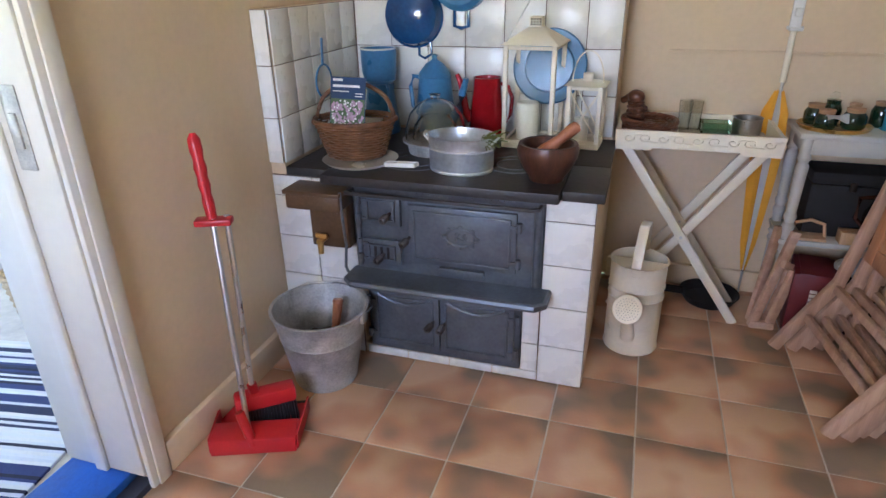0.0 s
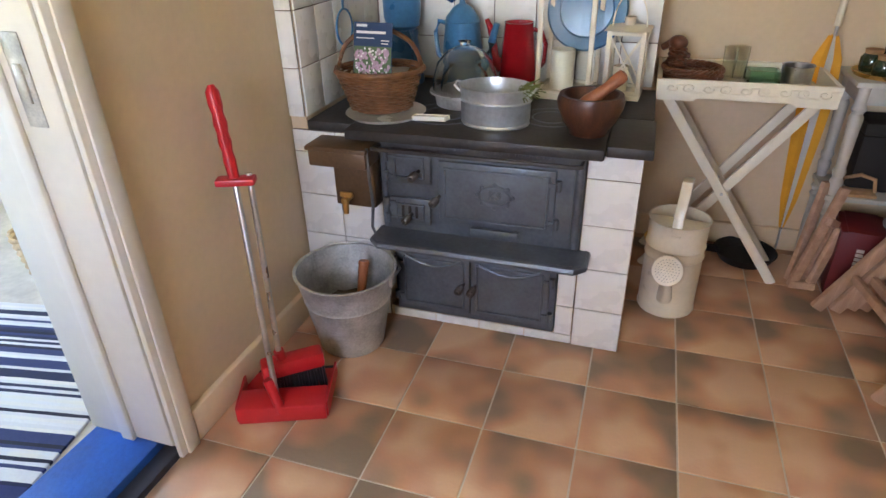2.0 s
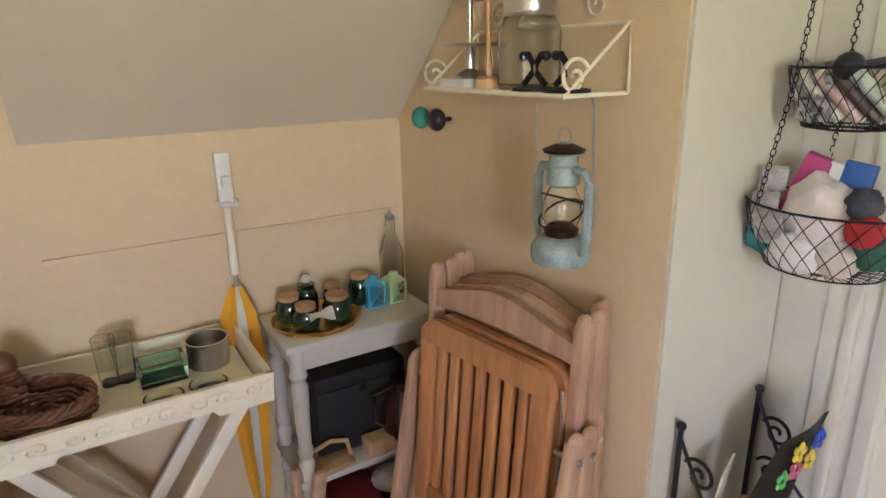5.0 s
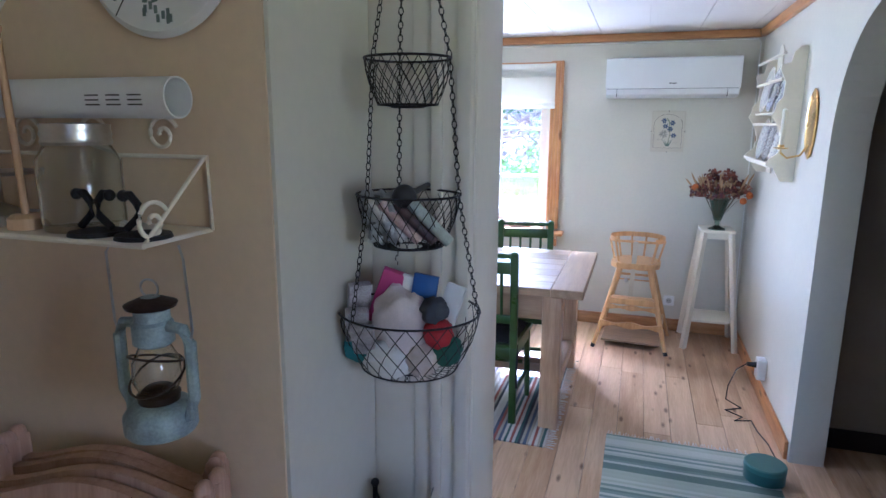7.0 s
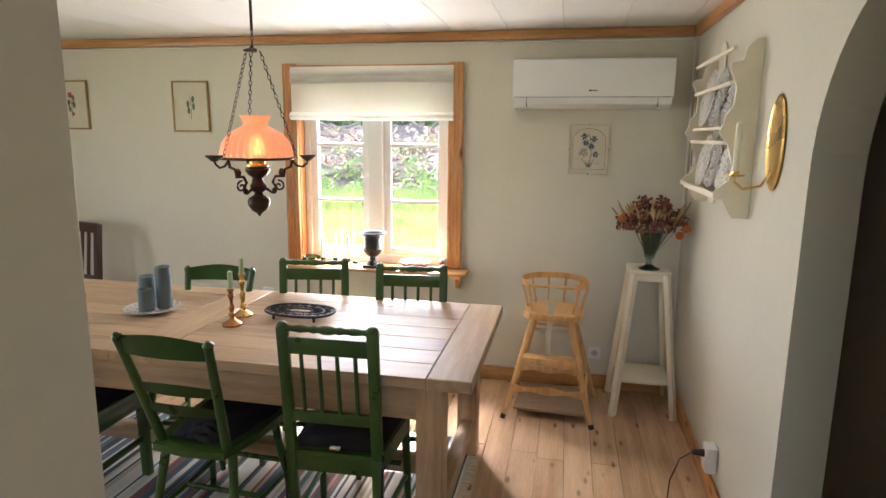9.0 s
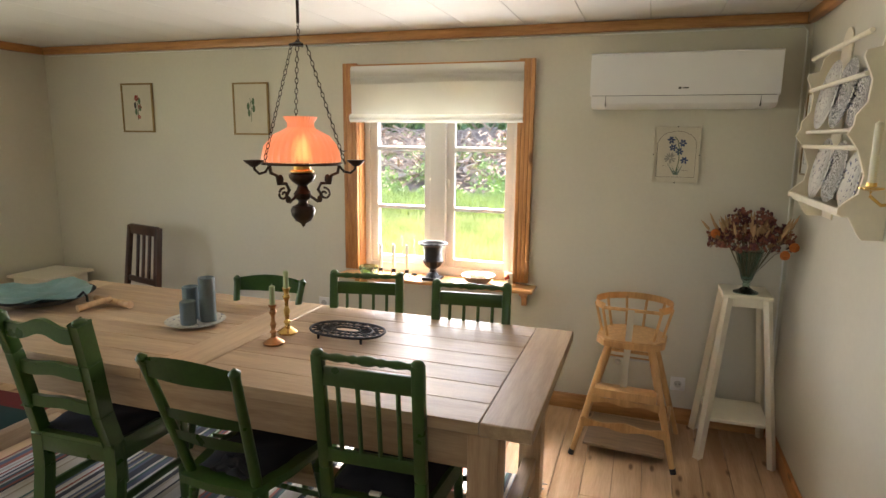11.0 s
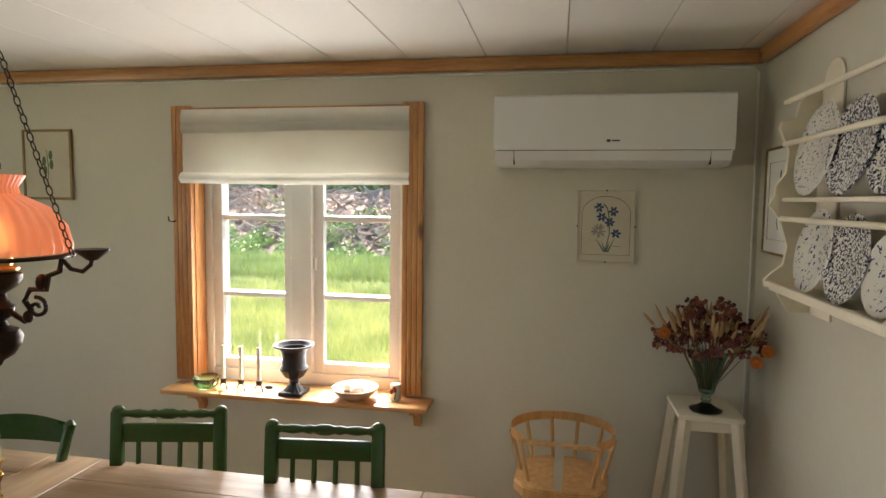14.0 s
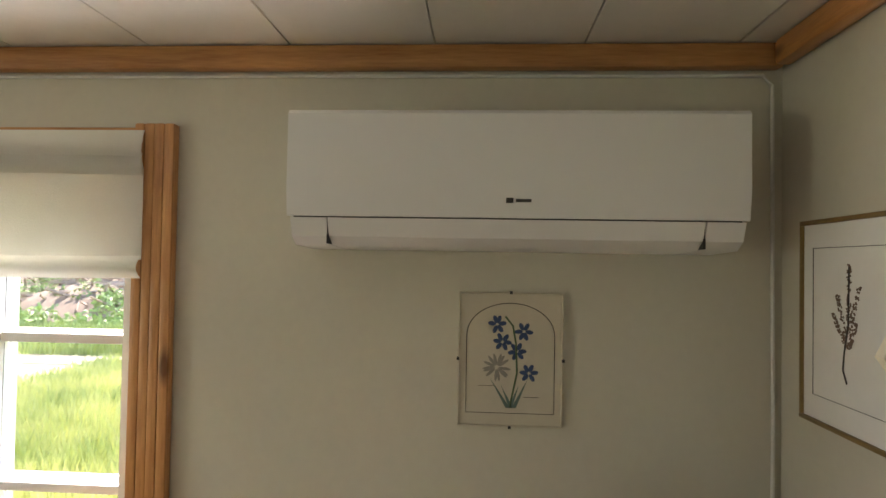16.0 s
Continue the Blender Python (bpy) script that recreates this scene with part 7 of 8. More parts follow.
C1, C2, C3 = china("brown_sprig_china", (0.10, 0.06, 0.05), 115, 0.6), china("blue_mottled_china", (0.03, 0.035, 0.09), 140, 0.5), china("blue_floral_china", (0.05, 0.07, 0.20), 80, 0.6)
for x, z, r, m_, lb in ((0.175, 0.087, 0.122, C3, "white plate with blue floral rim"), (-0.03, 0.087, 0.118, C2, "plate with dark blue transfer print"), (-0.23, 0.087, 0.1, C3, "white plate with blue floral rim"), (0.195, 0.365, 0.136, C1, "cream plate with brown sprig pattern"), (-0.02, 0.365, 0.128, C2, "plate with mottled dark blue pattern"), (-0.22, 0.365, 0.1, C2, "plate with mottled dark blue pattern")):
    d = thing("plate", pose(4.68 + x, -1.209 + 0.058, 1.3 + z + r * 0.985, -80, 0, 0), lb + " standing in the rack", "plate", "plates in the rack")
    part("dish", B().lathe([(r * 0.5, 0.0), (r * 0.55, -0.004), (r * 0.65, 0.004), (r * 0.98, 0.014), (r, 0.016), (r * 0.96, 0.018), (r * 0.64, 0.009), (0, 0.006)], seg=48, flute=24, depth=0.006), m_, d)
part("back_board", B().box(0.2, 0.0, 0.0, 0.34, 0.008, 0.7, 0.003).lathe([(0.07, 0.001), (0.07, 0.0055)], seg=24, m=Matrix(((1, 0, 0, 0.27), (0, 0, 1, 0), (0, 1, 0, 0.7), (0, 0, 0, 1)))), CREAMPAINT, rk)
# candle sconce
sn = thing("wall_sconce", pose(4.04, -1.209, 1.6), "oval brass wall sconce with ivory candle", "sconce")
part("backplate", B().lathe([(0.1, 0), (0.105, 0.006), (0.095, 0.012), (0.085, 0.008), (0, 0.012)], seg=40, m=Matrix(((0.85, 0, 0, 0), (0, 0, 1, 0), (0, -1.6, 0, 0), (0, 0, 0, 1)))), BRASS, sn)
part("arm", B().tube([(0, 0.01, -0.1), (0.0, 0.04, -0.15), (0.03, 0.09, -0.165), (0.05, 0.115, -0.14), (0.05, 0.115, -0.125)], 0.005, 7), BRASS, sn)
part("drip_pan", B().lathe([(0.012, 0), (0.034, 0.006), (0.034, 0.01), (0.014, 0.012), (0.014, 0.024), (0, 0.024)], (0.05, 0.115, -0.125), 22), BRASS, sn)
part("candle", B().lathe([(0.011, 0), (0.0105, 0.17), (0.004, 0.176), (0, 0.178)], (0.05, 0.115, -0.102), 16), CANDLE, sn)

# ---------------------------------------------------------------- oil lamp over the table
ol = thing("hanging_lamp", pose(4.05, 0.77, 0), "bronze hanging oil lamp with glowing pink ribbed shade", "lamp")
part("ceiling_cup", B().lathe([(0.012, 2.165), (0.03, 2.18), (0.05, 2.2), (0.055, 2.225), (0.062, 2.235), (0.062, 2.249)], seg=28), IRON, ol)
part("drop_rod", B().rod((0, 0, 2.02), (0, 0, 2.17), 0.006), IRON, ol)
lk2 = mesh_of(B().tube([(0.006 * math.cos(a), 0, 0.011 * math.sin(a)) for a in [i * math.pi / 5 for i in range(10)]], 0.0018, 4, True))
chain((0, 0, 2.025), (0, 0, 1.955), ol, IRON, lk2, 0.019)
part("crown", B().lathe([(0.034, 1.938), (0.036, 1.945), (0.012, 1.952), (0.008, 1.96), (0, 1.962)], seg=3), IRON, ol)
SHADE = bpy.data.materials.new("lit_pink_glass_shade")
SHADE.use_nodes = True
sp_ = SHADE.node_tree.nodes["Principled BSDF"]
sp_.inputs["Base Color"].default_value = (0.85, 0.42, 0.26, 1)
sp_.inputs["Roughness"].default_value = 0.3
sp_.inputs["Transmission Weight"].default_value = 0.35
sp_.inputs["Emission Color"].default_value = (1.0, 0.36, 0.15, 1)
sp_.inputs["Emission Strength"].default_value = 0.05
part("shade", B().lathe([(0.142, 1.518), (0.145, 1.53), (0.135, 1.575), (0.105, 1.615), (0.062, 1.638), (0.05, 1.645), (0.047, 1.66), (0.06, 1.682), (0.062, 1.685), (0.057, 1.682), (0.044, 1.66), (0.047, 1.643), (0.06, 1.634), (0.102, 1.611), (0.131, 1.573), (0.141, 1.53)], seg=160, cap=False, flute=32, depth=0.022), SHADE, ol)
part("shade_ring", B().tube([(0.147 * math.cos(a), 0.147 * math.sin(a), 1.512) for a in [i * math.pi / 24 for i in range(48)]], 0.005, 7, True), IRON, ol)
FL = bpy.data.materials.new("lamp_flame")
FL.use_nodes = True
FL.node_tree.nodes["Principled BSDF"].inputs["Emission Color"].default_value = (1.0, 0.55, 0.2, 1)
FL.node_tree.nodes["Principled BSDF"].inputs["Emission Strength"].default_value = 3.5
part("flame", B().lathe([(0.0, 1.53), (0.018, 1.54), (0.02, 1.56), (0.012, 1.59), (0, 1.61)], seg=14), FL, ol, "glowing lamp flame")
part("chimney_glass", B().lathe([(0.03, 1.5), (0.034, 1.54), (0.024, 1.6), (0.022, 1.67)], seg=20, cap=False), CLEARGLASS, ol)
part("burner", B().lathe([(0.03, 1.475), (0.045, 1.48), (0.045, 1.486), (0.032, 1.49), (0.034, 1.51), (0, 1.512)], seg=24), BRASS, ol)
part("font", B().lathe([(0.0, 1.268), (0.006, 1.275), (0.01, 1.283), (0.03, 1.295), (0.043, 1.315), (0.047, 1.335), (0.04, 1.35), (0.02, 1.36), (0.016, 1.37), (0.03, 1.38), (0.034, 1.4), (0.022, 1.415), (0.018, 1.43), (0.04, 1.445), (0.05, 1.46), (0.05, 1.472), (0.03, 1.477), (0, 1.478)], seg=28), IRON, ol)
for k in range(3):
    a = radians(-80 + 120 * k)
    c, s = math.cos(a), math.sin(a)
    R = lambda r, z: (r * c, r * s, z)
    part("scroll_arm", B().tube([R(0.03, 1.39), R(0.06, 1.37), R(0.075, 1.395), R(0.062, 1.415), R(0.075, 1.44), R(0.11, 1.44), R(0.115, 1.47), R(0.14, 1.48), R(0.147, 1.51)], 0.0065, 7), IRON, ol)
    part("scroll_leaf", B().ball(R(0.1, 1.455), 0.012, 0.012, 0.02, 10, 7), IRON, ol)
    part("scroll_leaf", B().ball(R(0.068, 1.38), 0.011, 0.011, 0.014, 10, 7), IRON, ol)
    part("scroll_curl", B().tube([R(0.088 + (0.004 + 0.02 * t) * math.cos(8 * t), 1.4 + (0.004 + 0.02 * t) * math.sin(8 * t)) for t in [i / 20 for i in range(21)]], 0.0045, 6), IRON, ol)
    part("candle_arm", B().tube([R(0.147, 1.505), R(0.165, 1.485), R(0.19, 1.48), R(0.208, 1.495), R(0.212, 1.512)], 0.005, 7), IRON, ol)
    part("candle_cup", B().lathe([(0.01, 0), (0.02, 0.008), (0.034, 0.02), (0.034, 0.024), (0.018, 0.022), (0, 0.02)], R(0.212, 1.505), 18), IRON, ol)
    chain(R(0.17, 1.512), R(0.03, 1.942), ol, IRON, lk2, 0.019)
glow = new("lamp_glow", bpy.data.lights.new("lamp_glow", "POINT"))
glow.data.energy, glow.data.color, glow.data.shadow_soft_size = 0.8, (1.0, 0.55, 0.25), 0.02
glow.location = (4.05, 0.77, 1.572)
glow.parent = None

# ---------------------------------------------------------------- high chair, plant stand and corner things
hc = thing("high_chair", pose(5.2, -0.455, 0, 0, 0, -4), "lacquered birch child's high chair with round back", "high chair")
for s in (-1, 1):
    part("front_leg", B().rod((-0.19, s * 0.25, 0.0), (-0.085, s * 0.1, 0.6), 0.014, prof=[(0, 0.013), (0.3, 0.017), (0.8, 0.021), (1, 0.019)], seg=14), BIRCH, hc)
    part("back_leg", B().rod((0.27, s * 0.25, 0.0), (0.09, s * 0.1, 0.6), 0.014, prof=[(0, 0.013), (0.3, 0.016), (0.8, 0.019), (1, 0.018)], seg=14), BIRCH, hc)
    part("leg_tip", B().rod((-0.192, s * 0.253, 0.0), (-0.187, s * 0.246, 0.025), 0.0155), BLACKPLASTIC, hc)
    part("side_rung", B().rod((-0.158, s * 0.205, 0.18), (0.215, s * 0.205, 0.18), 0.009), BIRCH, hc)
seat_pts = [(-0.155, -0.125), (-0.17, -0.06), (-0.17, 0.06), (-0.155, 0.125), (-0.1, 0.165), (0.04, 0.17), (0.12, 0.13), (0.16, 0.05), (0.16, -0.05), (0.12, -0.13), (0.04, -0.17), (-0.1, -0.165)]
part("seat", B().prism(seat_pts, 0.597, 0.628).prism([(x * 0.96, y * 0.96) for x, y in seat_pts], 0.628, 0.633), BIRCH, hc)


def hoop_band(u, v):
    a = radians(-138 + 276 * u)
    return Vector((0.0 + 0.17 * math.cos(a), 0.19 * math.sin(a), 0.775 + 0.035 * v))


part("back_rail", B().grid(hoop_band, 40, 2, 0.016), BIRCH, hc)
for a in (-132, -95, -50, -16, 16, 50, 95, 132):
    r = radians(a)
    part("spindle", B().rod((0.145 * math.cos(r), 0.15 * math.sin(r), 0.625), (0.172 * math.cos(r), 0.19 * math.sin(r), 0.785), 0.0075, seg=8), BIRCH, hc)
part("front_bar", B().rod((-0.128, -0.135, 0.787), (-0.128, 0.135, 0.787), 0.009, seg=10), BIRCH, hc)
part("crotch_strap", B().bar((-0.137, 0, 0.79), (-0.165, 0.012, 0.4), 0.03, 0.004, 0.001, (1, 0, 0)), PAPER, hc, "pale cloth strap")


def paddle(x, y, z, h, n=24):
    up = [(-y + 2 * y * i / n, z + h * (0.5 + 0.22 * math.cos(4 * math.pi * i / n))) for i in range(n + 1)]
    lo = [(yy, 2 * z - zz) for yy, zz in up[::-1]]
    return B().prism(up + lo, x - 0.007, x + 0.007, Matrix(((0, 0, 1, 0), (1, 0, 0, 0), (0, 1, 0, 0), (0, 0, 0, 1))))


part("footrest", B().box(-0.2, -0.15, 0.37, -0.115, 0.15, 0.388, 0.004).box(-0.207, -0.15, 0.345, -0.196, 0.15, 0.388, 0.003), BIRCH, hc)
part("rung", paddle(-0.155, 0.165, 0.31, 0.028), BIRCH, hc)
part("rung", paddle(-0.175, 0.21, 0.185, 0.034), BIRCH, hc)
for z in (0.46, 0.5, 0.545):
    part("back_rung", B().rod((0.06 + 0.3 * (0.6 - z), -0.12, z), (0.06 + 0.3 * (0.6 - z), 0.12, z), 0.009), BIRCH, hc)
part("tray_bar", B().rod((-0.03, -0.1, 0.5), (-0.03, 0.1, 0.5), 0.006).ball((-0.03, 0.06, 0.48), 0.016), STEEL, hc)
part("base_board", B().box(-0.15, -0.2, 0.045, 0.235, 0.2, 0.06, 0.003), wood("grey_brown_board", (0.36, 0.25, 0.15), (0.24, 0.16, 0.10), "y", 0.6), hc, "worn grey-brown base board")

ps = thing("plant_stand", pose(5.385, -0.99, 0), "tall cream painted plant stand with splayed legs", "plant stand")
part("top", B().box(-0.115, -0.115, 0.842, 0.135, 0.115, 0.862, 0.004), CREAMPAINT, ps)
for sx, fx in ((-1, -0.185), (1, 0.175)):
    for s in (-1, 1):
        part("leg", B().bar((fx, s * 0.172, 0.0), (sx * 0.1, s * 0.09, 0.842), 0.032, 0.032, 0.004), CREAMPAINT, ps)
part("shelf", B().box(-0.15, -0.15, 0.195, 0.145, 0.15, 0.213, 0.003), CREAMPAINT, ps)
for x in (-0.1, 0.09):
    part("apron", B().box(x, -0.1, 0.8, x + 0.015, 0.1, 0.842, 0.002), CREAMPAINT, ps)
va = thing("glass_vase", pose(5.345, -0.985, 0.862) @ Matrix.Diagonal((1.1, 1.1, 1.1, 1)), "green-footed glass vase of dried flowers", "vase")
part("vase", B().lathe([(0.052, 0), (0.054, 0.006), (0.03, 0.016), (0.014, 0.03), (0.018, 0.04), (0.014, 0.048), (0.025, 0.065), (0.042, 0.13), (0.06, 0.195), (0.064, 0.2), (0.058, 0.196), (0.038, 0.13), (0.02, 0.07), (0, 0.062)], seg=32), glass("grey_green_glass", (0.45, 0.66, 0.58), 0.03), va)
fq = random.Random(12)
stems, ears = B(), B()
heads = {k: B() for k in ("dark_flower_head", "rust_flower_head", "straw_flower_head")}
for k in range(260):
    a, rr = fq.uniform(0, 6.283), 0.175 * math.sqrt(fq.uniform(0.02, 1))
    top = Vector((0.85 * rr * math.cos(a), rr * math.sin(a), 0.205 + fq.uniform(0.0, 0.16) * (1.15 - rr * 4.2) + 0.05 * (1 - rr / 0.175)))
    if k < 70:
        stems.tube([(0.02 * math.cos(a), 0.02 * math.sin(a), 0.08), tuple(top * 0.6 + Vector((0, 0, 0.06))), tuple(top)], 0.0013, 4)
    b = heads[fq.choice(("dark_flower_head", "dark_flower_head", "rust_flower_head", "rust_flower_head", "straw_flower_head"))]
    for _ in range(5):
        o = Vector((fq.uniform(-0.013, 0.013), fq.uniform(-0.013, 0.013), fq.uniform(-0.011, 0.011)))
        d = Matrix.Rotation(fq.uniform(0, 3), 4, "X") @ Matrix.Rotation(fq.uniform(0, 3), 4, "Y")
        b.ball(top + o, fq.uniform(0.006, 0.011), fq.uniform(0.005, 0.009), 0.0022, 6, 4, d)
for k in range(34):
    a, rr = fq.uniform(0, 6.283), fq.uniform(0.03, 0.16)
    base = Vector((rr * math.cos(a), rr * math.sin(a), 0.25))
    ears.rod(base, base + Vector((0.4 * rr * math.cos(a), 0.4 * rr * math.sin(a), fq.uniform(0.06, 0.125))), 0.004, prof=[(0, 0.001), (0.35, 0.001), (0.45, 0.0065), (0.8, 0.005), (1, 0.0008)], seg=6)
part("stem", stems, mat("dry_stems", (0.12, 0.10, 0.05), 0.9), va)["kind"] = "stuff"
for nm, col in (("dark_flower_head", (0.10, 0.03, 0.03)), ("rust_flower_head", (0.22, 0.075, 0.045)), ("straw_flower_head", (0.30, 0.17, 0.08))):
    part(nm, heads[nm], mat(nm, col, 0.9, var=0.5, scale=30), va, "dense dried flower heads")["kind"] = "stuff"
part("grass_ear", ears, mat("straw_ears", (0.42, 0.27, 0.13), 0.9), va)["kind"] = "stuff"
for x, y, z in ((-0.06, 0.155, 0.275), (-0.1, -0.125, 0.2), (-0.09, -0.16, 0.235)):
    b = B()
    for i in range(12):
        a = 6.283 * i / 12
        b.ball((x + 0.002, y + 0.013 * math.cos(a), z + 0.013 * math.sin(a)), 0.006, 0.009, 0.009, 6, 4)
    b.ball((x - 0.006, y, z), 0.01)
    part("strawflower", b, mat("orange_strawflower", (0.50, 0.14, 0.02), 0.8), va)

dc = thing("wooden_chair", pose(5.32, 2.87, 0, 0, 0, 165), "dark brown stained chair by the far wall", "chair")
for s in (-1, 1):
    part("back_post", B().bar((0.0, s * 0.19, 0), (0, s * 0.19, 0.44), 0.04, 0.035, 0.004, (1, 0, 0)).bar((0, s * 0.19, 0.44), (-0.06, s * 0.17, 0.98), 0.04, 0.03, 0.004, (1, 0, 0)), DARKWOOD, dc)
    part("front_leg", B().box(0.36, s * 0.19 - 0.018, 0, 0.4, s * 0.19 + 0.018, 0.43, 0.004), DARKWOOD, dc)
part("seat", B().box(-0.01, -0.21, 0.43, 0.42, 0.21, 0.46, 0.008), DARKWOOD, dc)
part("top_rail", B().box(-0.075, -0.17, 0.92, -0.045, 0.17, 0.99, 0.008), DARKWOOD, dc)
part("lower_rail", B().box(-0.035, -0.17, 0.58, -0.012, 0.17, 0.62, 0.004), DARKWOOD, dc)
for y in (-0.07, 0, 0.07):
    part("back_slat", B().bar((-0.022, y, 0.6), (-0.058, y, 0.94), 0.03, 0.01, 0.002, (1, 0, 0)), DARKWOOD, dc)
so = thing("small_cabinet", pose(5.3, 3.68, 0), "small cream painted bedside stand in the corner", "stand")
part("top", B().box(-0.2, -0.19, 0.585, 0.2, 0.19, 0.605, 0.004), CREAMPAINT, so)
part("body", B().box(-0.17, -0.16, 0.06, 0.17, 0.16, 0.585, 0.004), CREAMPAINT, so)

# ---------------------------------------------------------------- things on the table
TT = 0.7785
tv = thing("iron_trivet", pose(4.245, 0.69, TT, 0, 0, 88), "oval black cast-iron trivet with pierced pattern", "trivet")


def oval(rx, ry, n=36):
    return [(rx * math.copysign(abs(math.cos(a)) ** 0.75, math.cos(a)), ry * math.copysign(abs(math.sin(a)) ** 0.9, math.sin(a)), 0.03) for a in [2 * math.pi * i / n for i in range(n)]]


part("rim", B().tube(oval(0.165, 0.1), 0.006, 6, True), BLACKIRON, tv)
part("inner_ring", B().tube(oval(0.115, 0.06), 0.004, 6, True).tube(oval(0.06, 0.028), 0.004, 6, True), BLACKIRON, tv)
lat = B()
for k in range(20):
    a = 2 * math.pi * k / 20
    for d in (-0.2, 0.2):
        lat.tube([(0.055 * math.cos(a), 0.025 * math.sin(a), 0.03), (0.11 * math.cos(a + d), 0.058 * math.sin(a + d), 0.03), (0.163 * math.cos(a), 0.098 * math.sin(a), 0.03)], 0.0028, 5)
part("lattice", lat, BLACKIRON, tv)
for sx in (-1, 1):
    for sy in (-1, 1):
        part("foot", B().rod((sx * 0.1, sy * 0.07, 0), (sx * 0.1, sy * 0.07, 0.03), 0.005, 0.007), BLACKIRON, tv)
for x, y, h, m_, hh in ((4.06, 0.93, 0.165, COPPER, 0.075), (4.2, 0.955, 0.2, BRASS, 0.07)):
    ck = thing("candlestick", pose(x, y, TT), "turned %s candlestick with pale green candle" % ("copper" if m_ is COPPER else "brass"), "candlestick", "candlesticks on the table")
    part("stick", B().lathe([(0.042, 0), (0.044, 0.006), (0.03, 0.016), (0.012, 0.028), (0.01, 0.04), (0.016, 0.05), (0.008, 0.06), (0.014, h * 0.5), (0.008, h * 0.58), (0.008, h * 0.7), (0.016, h * 0.8), (0.01, h * 0.86), (0.012, h * 0.93), (0.018, h * 0.98), (0.018, h), (0, h)], seg=24), m_, ck)
    part("candle", B().lathe([(0.0115, h), (0.011, h + hh), (0.004, h + hh + 0.004), (0, h + hh + 0.004)], seg=16).rod((0, 0, h + hh), (0.001, 0, h + hh + 0.01), 0.001), GREENWAX, ck)
cpl = thing("candle_plate", pose(4.17, 1.41, TT), "white plate with blue pattern under grey candles", "plate")
part("dish", B().lathe([(0.07, 0), (0.1, 0.008), (0.128, 0.018), (0.13, 0.02), (0.1, 0.013), (0, 0.008)], seg=40), C3, cpl)
for x, y, r, h in ((0.03, -0.045, 0.036, 0.2), (0.03, 0.045, 0.037, 0.15), (-0.045, 0.0, 0.034, 0.105)):
    solo("pillar_candle", B().lathe([(r, 0), (r, h - 0.003), (r - 0.004, h), (r * 0.6, h - 0.004), (r * 0.4, h - 0.008), (0, h - 0.008)], seg=26).rod((0, 0, h - 0.01), (0.002, 0, h + 0.008), 0.0015), GREYWAX, pose(4.17 + x, 1.41 + y, TT + 0.0125), "grey-green pillar candle on the plate", "candle", "grey pillar candles")
bw = thing("serving_bowl", pose(4.19, 2.36, TT), "large black iron dish with turquoise cloth inside", "bowl")
part("dish", B().lathe([(0.1, 0), (0.16, 0.015), (0.235, 0.05), (0.24, 0.052), (0.225, 0.047), (0.15, 0.02), (0, 0.012)], seg=40), BLACKIRON, bw)
part("handle", B().tube([(0.0, -0.235, 0.048), (0.0, -0.275, 0.08), (0.005, -0.29, 0.06), (0.01, -0.285, 0.03)], 0.006, 6), BLACKIRON, bw)
solo("turquoise_cloth", B().grid(lambda u, v: Vector(((0.24 * math.cos(6.2832 * u) * v) * (1 + 0.08 * math.sin(18.8 * u)), 0.24 * math.sin(6.2832 * u) * v * (1 + 0.08 * math.cos(25.1 * u)), 0.03 + 0.035 * v ** 2 + 0.012 * noise.noise(Vector((4 * v * math.cos(6.2832 * u), 4 * v * math.sin(6.2832 * u), 0)))+ 0.01 * v * math.sin(31.4 * u))), 60, 14, 0.003), mat("turquoise_glass_cloth", (0.30, 0.46, 0.42), 0.35, var=0.2, scale=12), pose(4.19, 2.36, TT), "crumpled turquoise cloth lying in the dish", "cloth")
nc = thing("wooden_pegs", pose(4.24, 2.0, TT), "two turned wooden pegs crossed on the table", "wooden pegs")
part("long_peg", B().rod((0.06, 0.13, 0.018), (0.02, -0.13, 0.018), 0.016, 0.018), PALEWOOD, nc)
part("short_peg", B().rod((0.03, 0.0, 0.035), (-0.12, 0.05, 0.018), 0.014, 0.017), PALEWOOD, nc)

# ---------------------------------------------------------------- things on the sill
ZS = 0.7465
ur = thing("cast_urn", pose(5.525, 0.755, ZS) @ Matrix.Diagonal((1.1, 1.1, 1.12, 1)), "black cast-iron garden urn on the sill", "urn")
part("foot", B().box(-0.05, -0.05, 0, 0.05, 0.05, 0.016, 0.003), BLACKIRON, ur)
part("body", B().lathe([(0.042, 0.016), (0.03, 0.03), (0.016, 0.045), (0.02, 0.055), (0.016, 0.06), (0.04, 0.075), (0.055, 0.1)], seg=48, flute=16, depth=0.04).lathe([(0.056, 0.1), (0.06, 0.108), (0.05, 0.12), (0.048, 0.16), (0.055, 0.19), (0.082, 0.2), (0.084, 0.207), (0.07, 0.205), (0.045, 0.17), (0.04, 0.12), (0, 0.11)], seg=40), BLACKIRON, ur)
ch3 = thing("candle_row", pose(5.525, 1.02, ZS), "wrought-iron holder with three white candles", "candle holder")
